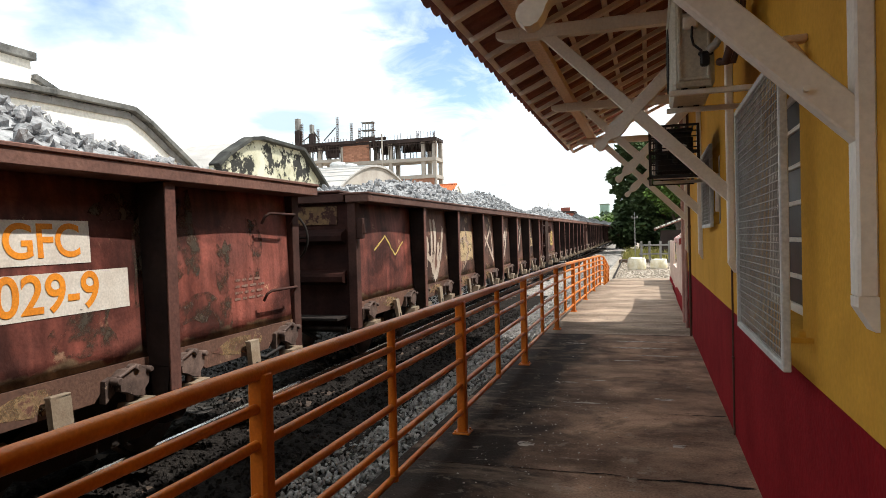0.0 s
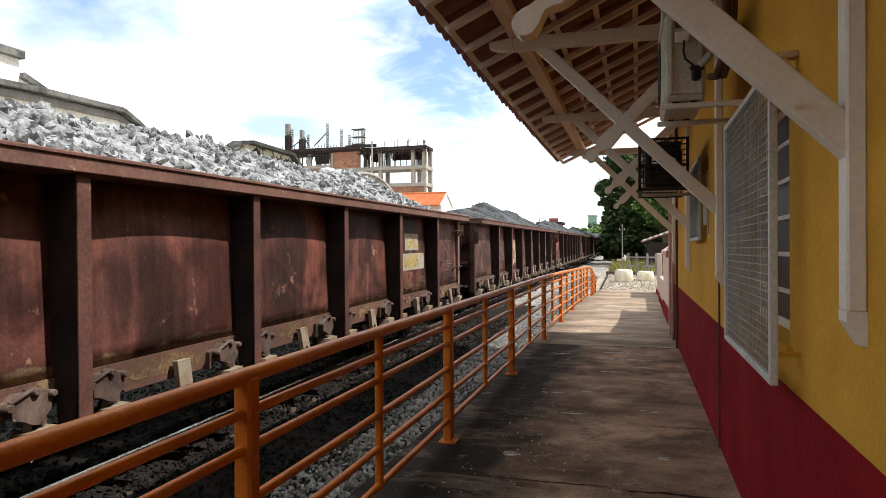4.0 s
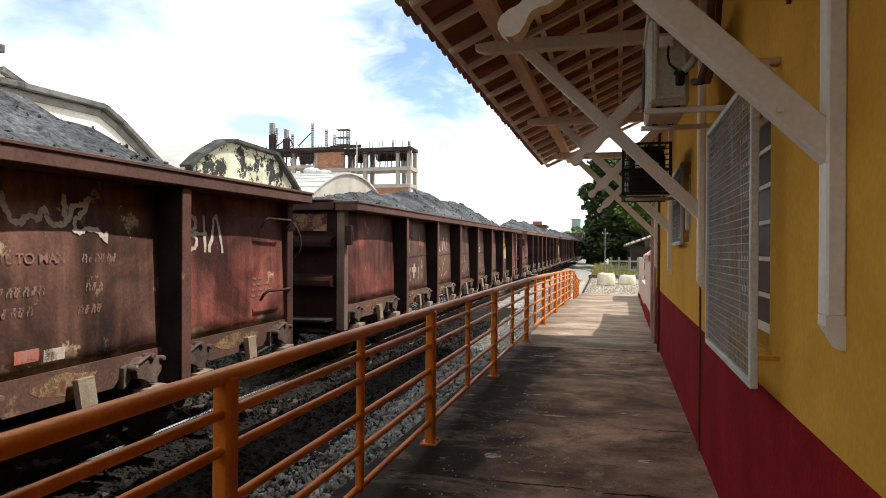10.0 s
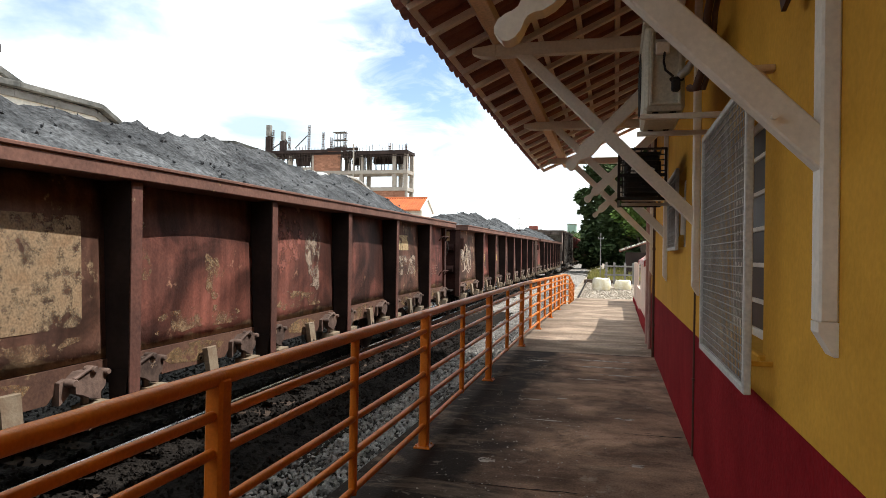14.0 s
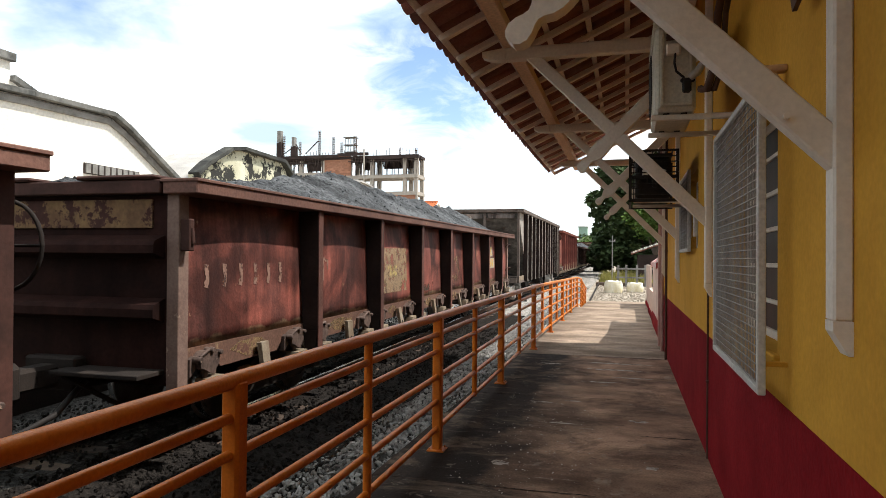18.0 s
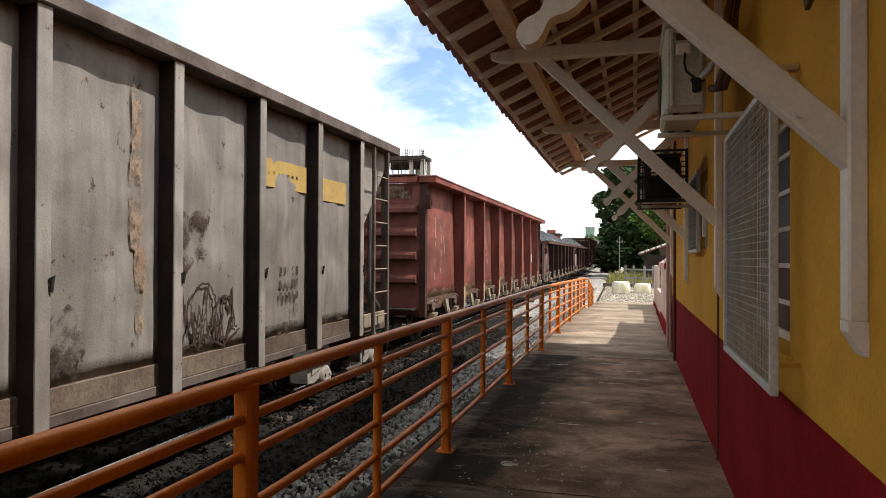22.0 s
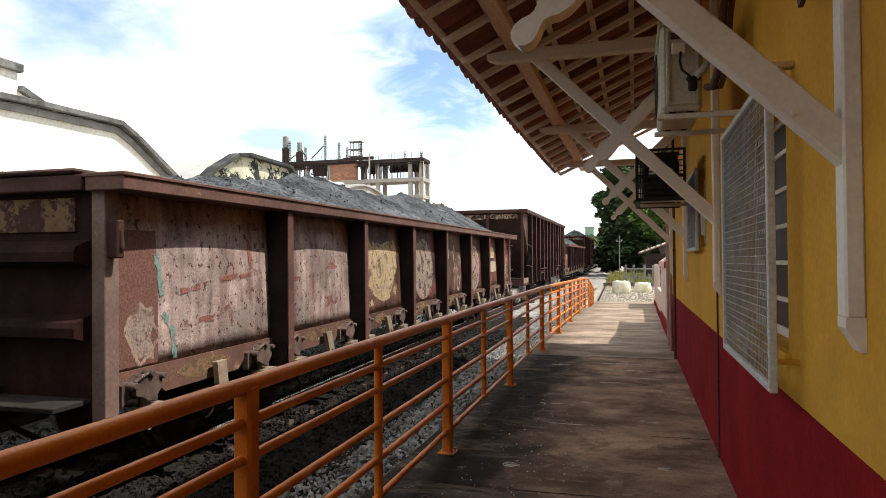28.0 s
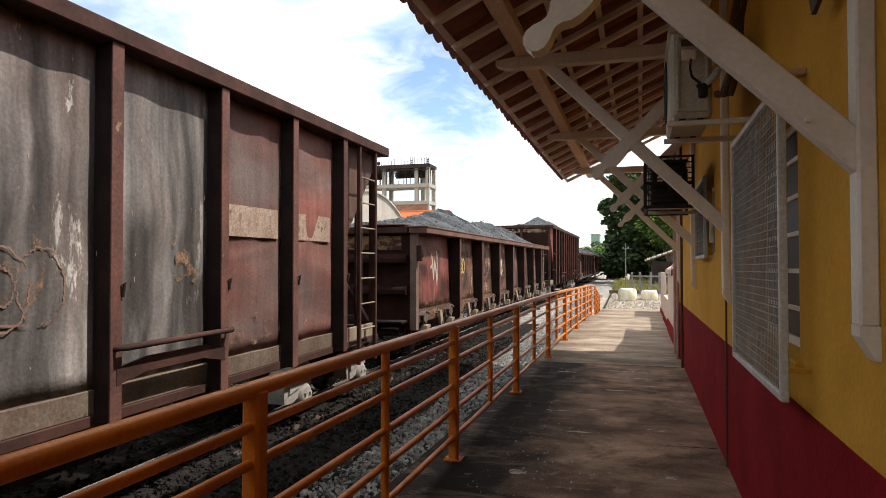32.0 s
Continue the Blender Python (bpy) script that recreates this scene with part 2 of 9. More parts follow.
def soil(m, edge, soft, dark, speck, crust):
    """Damp black dirt along the railing foot and pale mortar specks on the platform."""
    n, l = m.node_tree.nodes, m.node_tree.links
    b = n["Principled BSDF"]
    src = b.inputs["Base Color"].links[0].from_socket
    tc, sep = n.new("ShaderNodeTexCoord"), n.new("ShaderNodeSeparateXYZ")
    l.new(tc.outputs["Object"], sep.inputs["Vector"])
    nz = n.new("ShaderNodeTexNoise")
    nz.inputs["Scale"].default_value, nz.inputs["Detail"].default_value, nz.inputs["Roughness"].default_value = 1.7, 8.0, 0.65
    l.new(tc.outputs["Object"], nz.inputs["Vector"])
    ad = n.new("ShaderNodeMath")
    ad.operation = "MULTIPLY_ADD"
    ad.inputs[1].default_value = 1.5
    l.new(nz.outputs["Fac"], ad.inputs[0])
    l.new(sep.outputs["X"], ad.inputs[2])
    mr = n.new("ShaderNodeMapRange")
    mr.inputs["From Min"].default_value, mr.inputs["From Max"].default_value = edge + 0.75 + soft, edge + 0.75 - soft
    mr.inputs["To Max"].default_value = dark
    l.new(ad.outputs["Value"], mr.inputs["Value"])
    mx = n.new("ShaderNodeMix")
    mx.data_type = "RGBA"
    mx.inputs["B"].default_value = (0.022, 0.018, 0.016, 1)
    l.new(src, mx.inputs["A"])
    l.new(mr.outputs["Result"], mx.inputs["Factor"])
    vo = n.new("ShaderNodeTexVoronoi")
    vo.inputs["Scale"].default_value = 26.0
    l.new(tc.outputs["Object"], vo.inputs["Vector"])
    sp = n.new("ShaderNodeMapRange")
    sp.inputs["From Min"].default_value, sp.inputs["From Max"].default_value = 0.11, 0.06
    l.new(vo.outputs["Distance"], sp.inputs["Value"])
    gate = n.new("ShaderNodeMapRange")
    gate.inputs["From Min"].default_value, gate.inputs["From Max"].default_value = 0.47, 0.60
    gate.inputs["To Max"].default_value = speck
    l.new(nz.outputs["Fac"], gate.inputs["Value"])
    both = n.new("ShaderNodeMath")
    both.operation = "MULTIPLY"
    l.new(sp.outputs["Result"], both.inputs[0])
    l.new(gate.outputs["Result"], both.inputs[1])
    my = n.new("ShaderNodeMix")
    my.data_type = "RGBA"
    my.inputs["B"].default_value = (0.48, 0.44, 0.38, 1)
    l.new(mx.outputs["Result"], my.inputs["A"])
    l.new(both.outputs["Value"], my.inputs["Factor"])
    col = my.outputs["Result"]
    # worn scabs: ragged dark crusts and pale scuffs, drawn out across the walk
    for sc, lo, hi, tone, amount, st in ((1.5, 0.50, 0.60, (0.06, 0.040, 0.031), 0.62, (0.9, 0.9, 1)), (5.0, 0.585, 0.65, (0.36, 0.30, 0.245), 0.5, (0.9, 0.9, 1)),
                                         (9.0, 0.60, 0.64, (0.04, 0.027, 0.022), 0.6, (0.9, 1.0, 1)), (1.5, 0.52, 0.66, (0.05, 0.036, 0.029), 0.42, (0.7, 1.25, 1)),
                                         (1.3, 0.52, 0.66, (0.40, 0.29, 0.21), 0.42, (0.6, 1.5, 1)), (3.4, 0.61, 0.67, (0.40, 0.33, 0.27), 0.4, (0.55, 1.9, 1)), (26.0, 0.62, 0.67, (0.04, 0.028, 0.023), 0.5, (1, 1, 1))):
        mp = n.new("ShaderNodeMapping")
        mp.inputs["Scale"].default_value = st
        mp.inputs["Location"].default_value = (sc, sc * 2, 0)
        l.new(tc.outputs["Object"], mp.inputs["Vector"])
        sn = n.new("ShaderNodeTexNoise")
        sn.inputs["Scale"].default_value, sn.inputs["Detail"].default_value, sn.inputs["Roughness"].default_value = sc, 14.0, 0.74
        sn.inputs["Distortion"].default_value = 0.5
        l.new(mp.outputs["Vector"], sn.inputs["Vector"])
        sr = n.new("ShaderNodeMapRange")
        sr.inputs["From Min"].default_value, sr.inputs["From Max"].default_value, sr.inputs["To Max"].default_value = lo, hi, amount * crust
        l.new(sn.outputs["Fac"], sr.inputs["Value"])
        sx = n.new("ShaderNodeMix")
        sx.data_type = "RGBA"
        sx.inputs["B"].default_value = (*tone, 1)
        l.new(col, sx.inputs["A"])
        l.new(sr.outputs["Result"], sx.inputs["Factor"])
        col = sx.outputs["Result"]
    l.new(col, b.inputs["Base Color"])


soil(M_CONC, -0.72, 0.34, 0.985, 0.6, 0.9)
soil(M_CONCPALE, -1.25, 0.3, 0.35, 0.5, 0.45)
M_MORTAR = mat("pale_mortar_smear", (0.52, 0.46, 0.40), (0.38, 0.33, 0.28), 5.0, 0.9, bump=0.3, worn=0.47)
M_CRUMB = mat("pale_mortar_crumb", (0.55, 0.50, 0.43), (0.42, 0.37, 0.31), 9.0, 0.9, bump=0)
M_EDGE = mat("platform_edge_concrete", (0.20, 0.18, 0.15), (0.10, 0.08, 0.07), 2.0, 0.9, bump=0.6, fine=30)
M_YELLOW = mat("yellow_wall_paint", (0.66, 0.345, 0.048), (0.57, 0.295, 0.040), 1.2, 0.85, bump=0.25, fine=45, contrast=0.08, blotch=0.06, spec=0.08)
M_RED = mat("dark_red_wall_paint", (0.24, 0.011, 0.015), (0.18, 0.008, 0.012), 1.5, 0.85, spec=0.05, bump=0.45, fine=40, contrast=0.15, c3=(0.28, 0.06, 0.05), chip=0.7)
M_CREAM = mat("cream_timber_paint", (0.80, 0.73, 0.63), (0.72, 0.64, 0.54), 3.0, 0.6, bump=0.2, fine=50, c3=(0.33, 0.24, 0.17), chip=0.68, chip_scale=5,
              contrast=0.08)
M_PURLIN = mat("brown_purlin_timber", (0.80, 0.60, 0.40), (0.66, 0.45, 0.27), 3.0, 0.7, bump=0.2, fine=40, stretch=(1, .15, 1))
M_BATTEN = mat("faded_roof_timber", (0.90, 0.80, 0.72), (0.82, 0.70, 0.61), 3.0, 0.8, bump=0.2, vary=0.1, contrast=0.1)
M_TILE = mat("weathered_clay_tile", (0.38, 0.16, 0.12), (0.24, 0.108, 0.085), 3.0, 0.9, bump=0.3, fine=50, vary=0.25)
M_ORANGE = mat("orange_enamel", (0.64, 0.188, 0.021), (0.48, 0.128, 0.016), 3.0, 0.36, bump=0.15, fine=80, c3=(0.12, 0.04, 0.02), chip=0.68, chip_scale=9,
               contrast=0.12)
M_WHITE = mat("white_metal_paint", (0.56, 0.54, 0.50), (0.47, 0.45, 0.41), 4.0, 0.5, bump=0.1)
M_WIRE = mat("dusty_wire", (0.40, 0.385, 0.35), (0.30, 0.28, 0.25), 4.0, 0.6, bump=0)
M_AC = mat("cream_appliance_metal", (0.60, 0.56, 0.45), (0.50, 0.46, 0.36), 3.0, 0.5, bump=0.08, c3=(0.22, 0.13, 0.07), chip=0.7, chip_scale=6)
M_BLACK = mat("black_iron", (0.018, 0.016, 0.016), (0.03, 0.024, 0.02), 6.0, 0.6, bump=0.1)
M_CABLE = mat("brown_pipe", (0.10, 0.05, 0.035), None, 4.0, 0.6, bump=0.1)
M_PINKPIPE = mat("pink_pipe_paint", (0.45, 0.28, 0.24), (0.36, 0.2, 0.17), 4.0, 0.6, bump=0.1)
M_DARKGLASS = mat("dusty_window_glass", (0.03, 0.032, 0.033), (0.05, 0.052, 0.05), 3.0, 0.4, bump=0.03)
M_INSIDE = mat("dark_room_plaster", (0.12, 0.10, 0.08), None, 2.0, 0.9)
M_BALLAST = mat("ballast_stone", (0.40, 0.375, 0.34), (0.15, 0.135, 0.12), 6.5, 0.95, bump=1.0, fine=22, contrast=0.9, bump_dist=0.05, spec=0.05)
# darker copy of the ballast: shade under the train is in the colour
M_BEDDARK = mat("shaded_ballast_stone", (0.066, 0.061, 0.056), (0.026, 0.024, 0.021), 6.5, 0.95, bump=1.0, fine=22, contrast=0.75, bump_dist=0.05, spec=0.04)
# oil stain and the shade beside the train, both put into one colour
M_OILY = mat("oily_shaded_ballast", (0.030, 0.026, 0.023), (0.016, 0.014, 0.013), 5.0, 0.95, bump=1.0, fine=30, contrast=0.5, bump_dist=0.04, spec=0.03)
M_STONE = mat("grey_ballast_stone", (0.40, 0.385, 0.36), (0.15, 0.14, 0.13), 6.0, 0.95, bump=0.5, fine=30, spec=0.06)
M_GROUND = mat("gravel_ground", (0.40, 0.35, 0.285), (0.26, 0.215, 0.165), 1.3, 0.95, bump=0.9, fine=14, contrast=0.55, bump_dist=0.03)
M_YARD = mat("tan_yard_stone", (0.42, 0.365, 0.295), (0.29, 0.245, 0.195), 6.0, 0.95, bump=0.5, fine=30, spec=0.05)
M_SLEEPER = mat("old_sleeper_timber", (0.12, 0.085, 0.06), (0.07, 0.05, 0.04), 4.0, 0.95, bump=0.8, fine=30, stretch=(.2, 1, 1), vary=0.3)
M_RAIL = mat("polished_rail_steel", (0.62, 0.62, 0.62), (0.5, 0.49, 0.48), 3.0, 0.25, 0.9, bump=0.03)
M_RUSTRAIL = mat("rusty_rail_steel", (0.10, 0.05, 0.03), (0.06, 0.035, 0.025), 5.0, 0.9, bump=0.3)

RUST = dict(rough=0.68, bump=0.35, fine=38, vary=0.2, contrast=0.2, chip_scale=2.6, streak=0.3, blotch=0.62)
DUST = (1.0, 1.07, (0.26, 0.175, 0.105))
M_BODY = [
    mat("oxide_red_steel", (0.195, 0.057, 0.041), (0.102, 0.036, 0.028), 1.5, c3=(0.36, 0.20, 0.125), chip=0.63, band=DUST, **RUST),
    mat("brown_worn_steel", (0.142, 0.068, 0.046), (0.076, 0.038, 0.028), 1.7, c3=(0.38, 0.27, 0.165), chip=0.59, band=DUST, **RUST),
    mat("dark_maroon_steel", (0.145, 0.051, 0.037), (0.072, 0.030, 0.023), 1.3, c3=(0.30, 0.16, 0.105), chip=0.62, band=DUST, **RUST),
    mat("chalky_overpainted_steel", (0.36, 0.275, 0.24), (0.225, 0.150, 0.128), 3.6, c3=(0.075, 0.034, 0.028), chip=0.565, **dict(RUST, chip_scale=13.0, blotch=0.3, contrast=0.3, fine=55)),
]
M_TALLRED = mat("faded_red_steel", (0.222, 0.061, 0.043), (0.160, 0.052, 0.039), 1.4, c3=(0.24, 0.14, 0.105), chip=0.66, band=(0.9, 1.135, (0.38, 0.26, 0.16)), **dict(RUST, blotch=0.35, streak=0.08, contrast=0.16, fine=60))
M_GREY = mat("pale_grey_hopper_steel", (0.285, 0.255, 0.225), (0.215, 0.185, 0.16), 1.2, c3=(0.10, 0.07, 0.052), chip=0.615, **dict(RUST, blotch=0.18, streak=0.14, chip_scale=7.0, bump=0.3, contrast=0.08, fine=60))
M_STRIP = mat("ochre_yellow_strip", (0.47, 0.31, 0.095), (0.38, 0.25, 0.09), 3.0, 0.8, bump=0.1, worn=0.2)
M_PLAIN = mat("plain_brown_steel", (0.118, 0.062, 0.045), (0.090, 0.046, 0.034), 1.2, c3=(0.22, 0.12, 0.075), chip=0.68, band=DUST, **dict(RUST, blotch=0.3, streak=0.2))
# rib flanks turned from the sun: shade put into the colour, near black
M_WEB = mat("shaded_rib_steel", (0.026, 0.016, 0.013), (0.016, 0.010, 0.009), 2.0, 0.9, bump=0.3, fine=26)
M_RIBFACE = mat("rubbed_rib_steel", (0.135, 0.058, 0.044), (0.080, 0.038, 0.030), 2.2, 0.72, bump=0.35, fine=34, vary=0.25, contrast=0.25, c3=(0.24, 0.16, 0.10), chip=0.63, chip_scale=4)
M_RIMFACE = mat("rubbed_rim_steel", (0.155, 0.078, 0.058), (0.10, 0.052, 0.041), 1.6, 0.72, bump=0.35, fine=34, vary=0.25, contrast=0.25, c3=(0.36, 0.25, 0.12), chip=0.64, chip_scale=3)
M_HOPBROWN = mat("brown_hopper_steel", (0.092, 0.043, 0.031), (0.112, 0.064, 0.047), 0.9, c3=(0.27, 0.17, 0.115), chip=0.635, stretch=(1, 1, .45), **dict(RUST, blotch=0.3, streak=0.14, chip_scale=11.0))
# end steel: maroon of the sides, darkened to hold the shade of the ends
M_END = mat("shaded_maroon_steel", (0.034, 0.014, 0.011), (0.018, 0.009, 0.008), 1.5, 0.75, bump=0.3, fine=26, vary=0.2, streak=0.25, spec=0.05)
M_FRAME = mat("grimy_frame_steel", (0.075, 0.032, 0.024), (0.036, 0.017, 0.013), 2.0, 0.8, bump=0.3, fine=26, c3=(0.14, 0.06, 0.045), chip=0.64)
M_GREYFRAME = mat("grey_frame_steel", (0.15, 0.118, 0.10), (0.075, 0.055, 0.046), 2.0, 0.8, bump=0.3, fine=26)
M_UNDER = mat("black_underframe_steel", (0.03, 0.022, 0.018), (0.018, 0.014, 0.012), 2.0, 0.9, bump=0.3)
M_LUG = mat("pale_lug_paint", (0.27, 0.22, 0.16), (0.19, 0.135, 0.09), 5.0, 0.7, bump=0.3, vary=0.2)
M_LIP = mat("dusty_lip_steel", (0.18, 0.135, 0.098), (0.115, 0.077, 0.057), 2.6, 0.8, bump=0.3, fine=40, contrast=0.3, vary=0.25, c3=(0.10, 0.06, 0.045), chip=0.6, chip_scale=5)
M_SILLBODY = mat("rusty_sill_steel", (0.135, 0.072, 0.050), (0.095, 0.050, 0.037), 2.2, 0.75, bump=0.35, fine=40, contrast=0.3, vary=0.25, c3=(0.24, 0.16, 0.095), chip=0.59, chip_scale=3)
M_CORNER = mat("rubbed_corner_steel", (0.20, 0.135, 0.108), (0.15, 0.095, 0.076), 3.0, 0.75, bump=0.3, fine=40, vary=0.2, c3=(0.30, 0.22, 0.17), chip=0.62, chip_scale=3)
M_SILL = mat("ochre_stained_sill_paint", (0.26, 0.17, 0.085), (0.20, 0.125, 0.07), 4.0, 0.8, bump=0.35, fine=50, contrast=0.35, vary=0.25, c3=(0.12, 0.055, 0.04), chip=0.55, chip_scale=5, worn=0.49)
M_BOARD = mat("worn_number_board", (0.22, 0.135, 0.062), (0.14, 0.078, 0.042), 5.0, 0.85, bump=0.3, fine=26, c3=(0.055, 0.022, 0.017), chip=0.50, chip_scale=4.0, vary=0.2)
M_HOPGREY = mat("dusty_grey_hopper_steel", (0.22, 0.20, 0.185), (0.13, 0.095, 0.082), 1.3, c3=(0.42, 0.38, 0.34), chip=0.60, stretch=(1, 1, .35), **RUST)
M_HOPRED = mat("red_and_grey_hopper_steel", (0.19, 0.07, 0.055), (0.135, 0.098, 0.085), 0.9, c3=(0.27, 0.16, 0.12), chip=0.66, stretch=(1, .5, 1.2), **dict(RUST, blotch=0.25, streak=0.14, chip_scale=6.0))
# open hopper ends: their shade is put into these two steel colours
M_HOPEND = mat("shaded_brown_hopper_steel", (0.050, 0.026, 0.020), (0.028, 0.015, 0.012), 1.5, 0.8, bump=0.3, fine=26, streak=0.25)
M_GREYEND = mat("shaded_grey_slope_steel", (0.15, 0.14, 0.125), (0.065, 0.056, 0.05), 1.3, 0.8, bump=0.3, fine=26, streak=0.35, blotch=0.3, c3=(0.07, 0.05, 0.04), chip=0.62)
M_AXLEBOX = mat("dusty_axle_box_steel", (0.40, 0.37, 0.33), (0.24, 0.21, 0.18), 3.0, 0.8, bump=0.3, fine=40, c3=(0.12, 0.08, 0.06), chip=0.64)
# shaded copy of the faded red steel, for end walls and rib flanks
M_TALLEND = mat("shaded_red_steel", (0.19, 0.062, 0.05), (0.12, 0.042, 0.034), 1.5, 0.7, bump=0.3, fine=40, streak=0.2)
M_WHEEL = mat("worn_wheel_steel", (0.16, 0.13, 0.115), (0.08, 0.06, 0.05), 4.0, 0.45, 0.7, bump=0.1)
M_TREAD = mat("bright_wheel_tread", (0.6, 0.6, 0.6), None, 4.0, 0.25, 0.95, bump=0.02)
M_GRAVEL = mat("dark_crushed_stone", (0.098, 0.102, 0.106), (0.040, 0.042, 0.045), 1.4, 0.95, bump=1.0, fine=22, contrast=0.8, blotch=0.3, bump_dist=0.05)
M_CRUSHED = mat("pale_crushed_stone", (0.37, 0.375, 0.375), (0.14, 0.14, 0.145), 5.0, 0.95, bump=0.5, fine=26, contrast=0.3, bump_dist=0.05)
M_CHALK = mat("faded_white_paint", (0.52, 0.44, 0.36), (0.40, 0.31, 0.24), 3.0, 0.85, bump=0.1, worn=0.36)
M_PANELPAINT = mat("white_panel_paint", (0.42, 0.375, 0.29), (0.33, 0.29, 0.21), 5.0, 0.8, bump=0.2, contrast=0.3, worn=0.35)
M_FRESHBOARD = mat("fresh_white_panel_paint", (0.62, 0.57, 0.50), (0.54, 0.48, 0.41), 5.0, 0.8, bump=0.15, contrast=0.15, worn=0.27)
M_ORPAINT = mat("orange_stencil_paint", (0.72, 0.25, 0.02), (0.6, 0.2, 0.02), 4.0, 0.8, bump=0.05, worn=0.3)
M_YEPAINT = mat("yellow_panel_paint", (0.60, 0.46, 0.15), (0.50, 0.36, 0.10), 3.0, 0.8, bump=0.1, worn=0.40)
M_DKPAINT = mat("dark_stencil_paint", (0.05, 0.03, 0.025), None, 4.0, 0.8, bump=0.05, worn=0.4)
PATCH = dict(rough=0.8, bump=0.2, fine=60, contrast=0.45)
M_LATCH = mat("dusty_latch_steel", (0.15, 0.102, 0.083), (0.06, 0.040, 0.033), 6.0, 0.7, bump=0.35, fine=40, vary=0.25, c3=(0.34, 0.24, 0.17), chip=0.62, chip_scale=6)
M_PATCH = [mat("peeling_tan_paint", (0.27, 0.18, 0.105), (0.19, 0.115, 0.07), 3.0, worn=0.55, **PATCH),
           mat("peeling_pale_paint", (0.36, 0.28, 0.215), (0.27, 0.20, 0.155), 3.0, worn=0.53, **PATCH),
           mat("peeling_pinkish_paint", (0.29, 0.115, 0.088), (0.23, 0.085, 0.065), 3.0, worn=0.50, **PATCH),
           mat("sooty_smear", (0.045, 0.03, 0.025), (0.07, 0.045, 0.035), 3.0, worn=0.52, **PATCH)]
M_YEFAINT = mat("rubbed_yellow_paint", (0.50, 0.40, 0.16), (0.40, 0.30, 0.12), 3.0, worn=0.47, **PATCH)
M_BAREFIELD = mat("bare_red_brown_steel", (0.135, 0.062, 0.048), (0.16, 0.075, 0.056), 2.0, worn=0.30, **PATCH)
M_YELETTER = mat("dull_yellow_letter_paint", (0.32, 0.235, 0.075), (0.23, 0.16, 0.058), 3.0, worn=0.31, **PATCH)
M_SPECK = mat("rusty_speckle_stain", (0.27, 0.155, 0.09), (0.2, 0.13, 0.09), 6.0, worn=0.57, **PATCH)
M_TANPEEL = mat("peeling_tan_cream_paint", (0.34, 0.255, 0.165), (0.24, 0.155, 0.09), 5.0, worn=0.455, **PATCH)
M_FAINT = mat("rubbed_chalk_paint", (0.38, 0.285, 0.215), (0.30, 0.20, 0.15), 3.0, 0.85, bump=0.1, worn=0.46)
M_RUBBED = mat("nearly_rubbed_off_chalk", (0.26, 0.155, 0.118), (0.21, 0.12, 0.092), 3.0, 0.85, bump=0.1, worn=0.44)
M_SMOKE = mat("brown_soot_smear", (0.075, 0.05, 0.036), (0.115, 0.08, 0.055), 1.6, worn=0.42, **PATCH)
M_TANPANEL = mat("peeling_tan_panel_paint", (0.50, 0.39, 0.22), (0.36, 0.25, 0.14), 5.0, worn=0.43, **PATCH)
M_TANFADE = mat("faded_tan_strip_paint", (0.37, 0.265, 0.20), (0.28, 0.19, 0.14), 4.0, worn=0.36, **PATCH)
M_GOLD = mat("golden_yellow_paint", (0.64, 0.37, 0.06), (0.52, 0.30, 0.05), 3.0, 0.8, bump=0.1, worn=0.34)
M_GOLDFADE = mat("rubbed_golden_paint", (0.47, 0.33, 0.085), (0.38, 0.26, 0.07), 3.0, 0.8, bump=0.1, worn=0.40)
M_RUSTRUN = mat("brown_rust_run", (0.24, 0.16, 0.11), (0.3, 0.22, 0.16), 3.0, worn=0.51, **PATCH)
M_TEALFADE = mat("faded_teal_smear", (0.13, 0.15, 0.11), (0.17, 0.13, 0.09), 3.0, worn=0.5, **PATCH)
M_DARKSMEAR = mat("dark_greasy_smear", (0.075, 0.045, 0.03), (0.055, 0.045, 0.033), 3.0, worn=0.52, **PATCH)
M_PALEPEEL = mat("peeling_cream_paint", (0.38, 0.30, 0.24), (0.22, 0.15, 0.115), 5.0, worn=0.45, **PATCH)
M_OCHRE = mat("ochre_graffiti_paint", (0.27, 0.185, 0.065), (0.19, 0.125, 0.05), 3.0, worn=0.40, **PATCH)
M_SMUDGE = mat("grey_smudged_paint", (0.10, 0.09, 0.08), (0.16, 0.14, 0.12), 4.0, 0.8, bump=0.05, worn=0.42)
M_OVERPAINT = mat("grey_brown_overpaint", (0.078, 0.055, 0.042), (0.105, 0.066, 0.050), 1.5, worn=0.40, **PATCH)
M_PINKOUT = mat("dusty_pink_spray_paint", (0.215, 0.088, 0.066), (0.16, 0.075, 0.056), 3.0, worn=0.46, **PATCH)
M_OLIVE = mat("dark_olive_spray_paint", (0.040, 0.032, 0.024), (0.060, 0.048, 0.034), 3.0, worn=0.33, **PATCH)
M_REDPAINT = mat("faded_red_spray_paint", (0.40, 0.12, 0.08), (0.36, 0.2, 0.16), 4.0, 0.8, bump=0.05, worn=0.45)
M_BLUEPAINT = mat("blue_spray_paint", (0.09, 0.19, 0.42), None, 4.0, 0.8, bump=0.05, worn=0.4)
M_TEALPAINT = mat("teal_spray_paint", (0.20, 0.30, 0.25), (0.16, 0.25, 0.21), 4.0, 0.8, bump=0.05, worn=0.45)

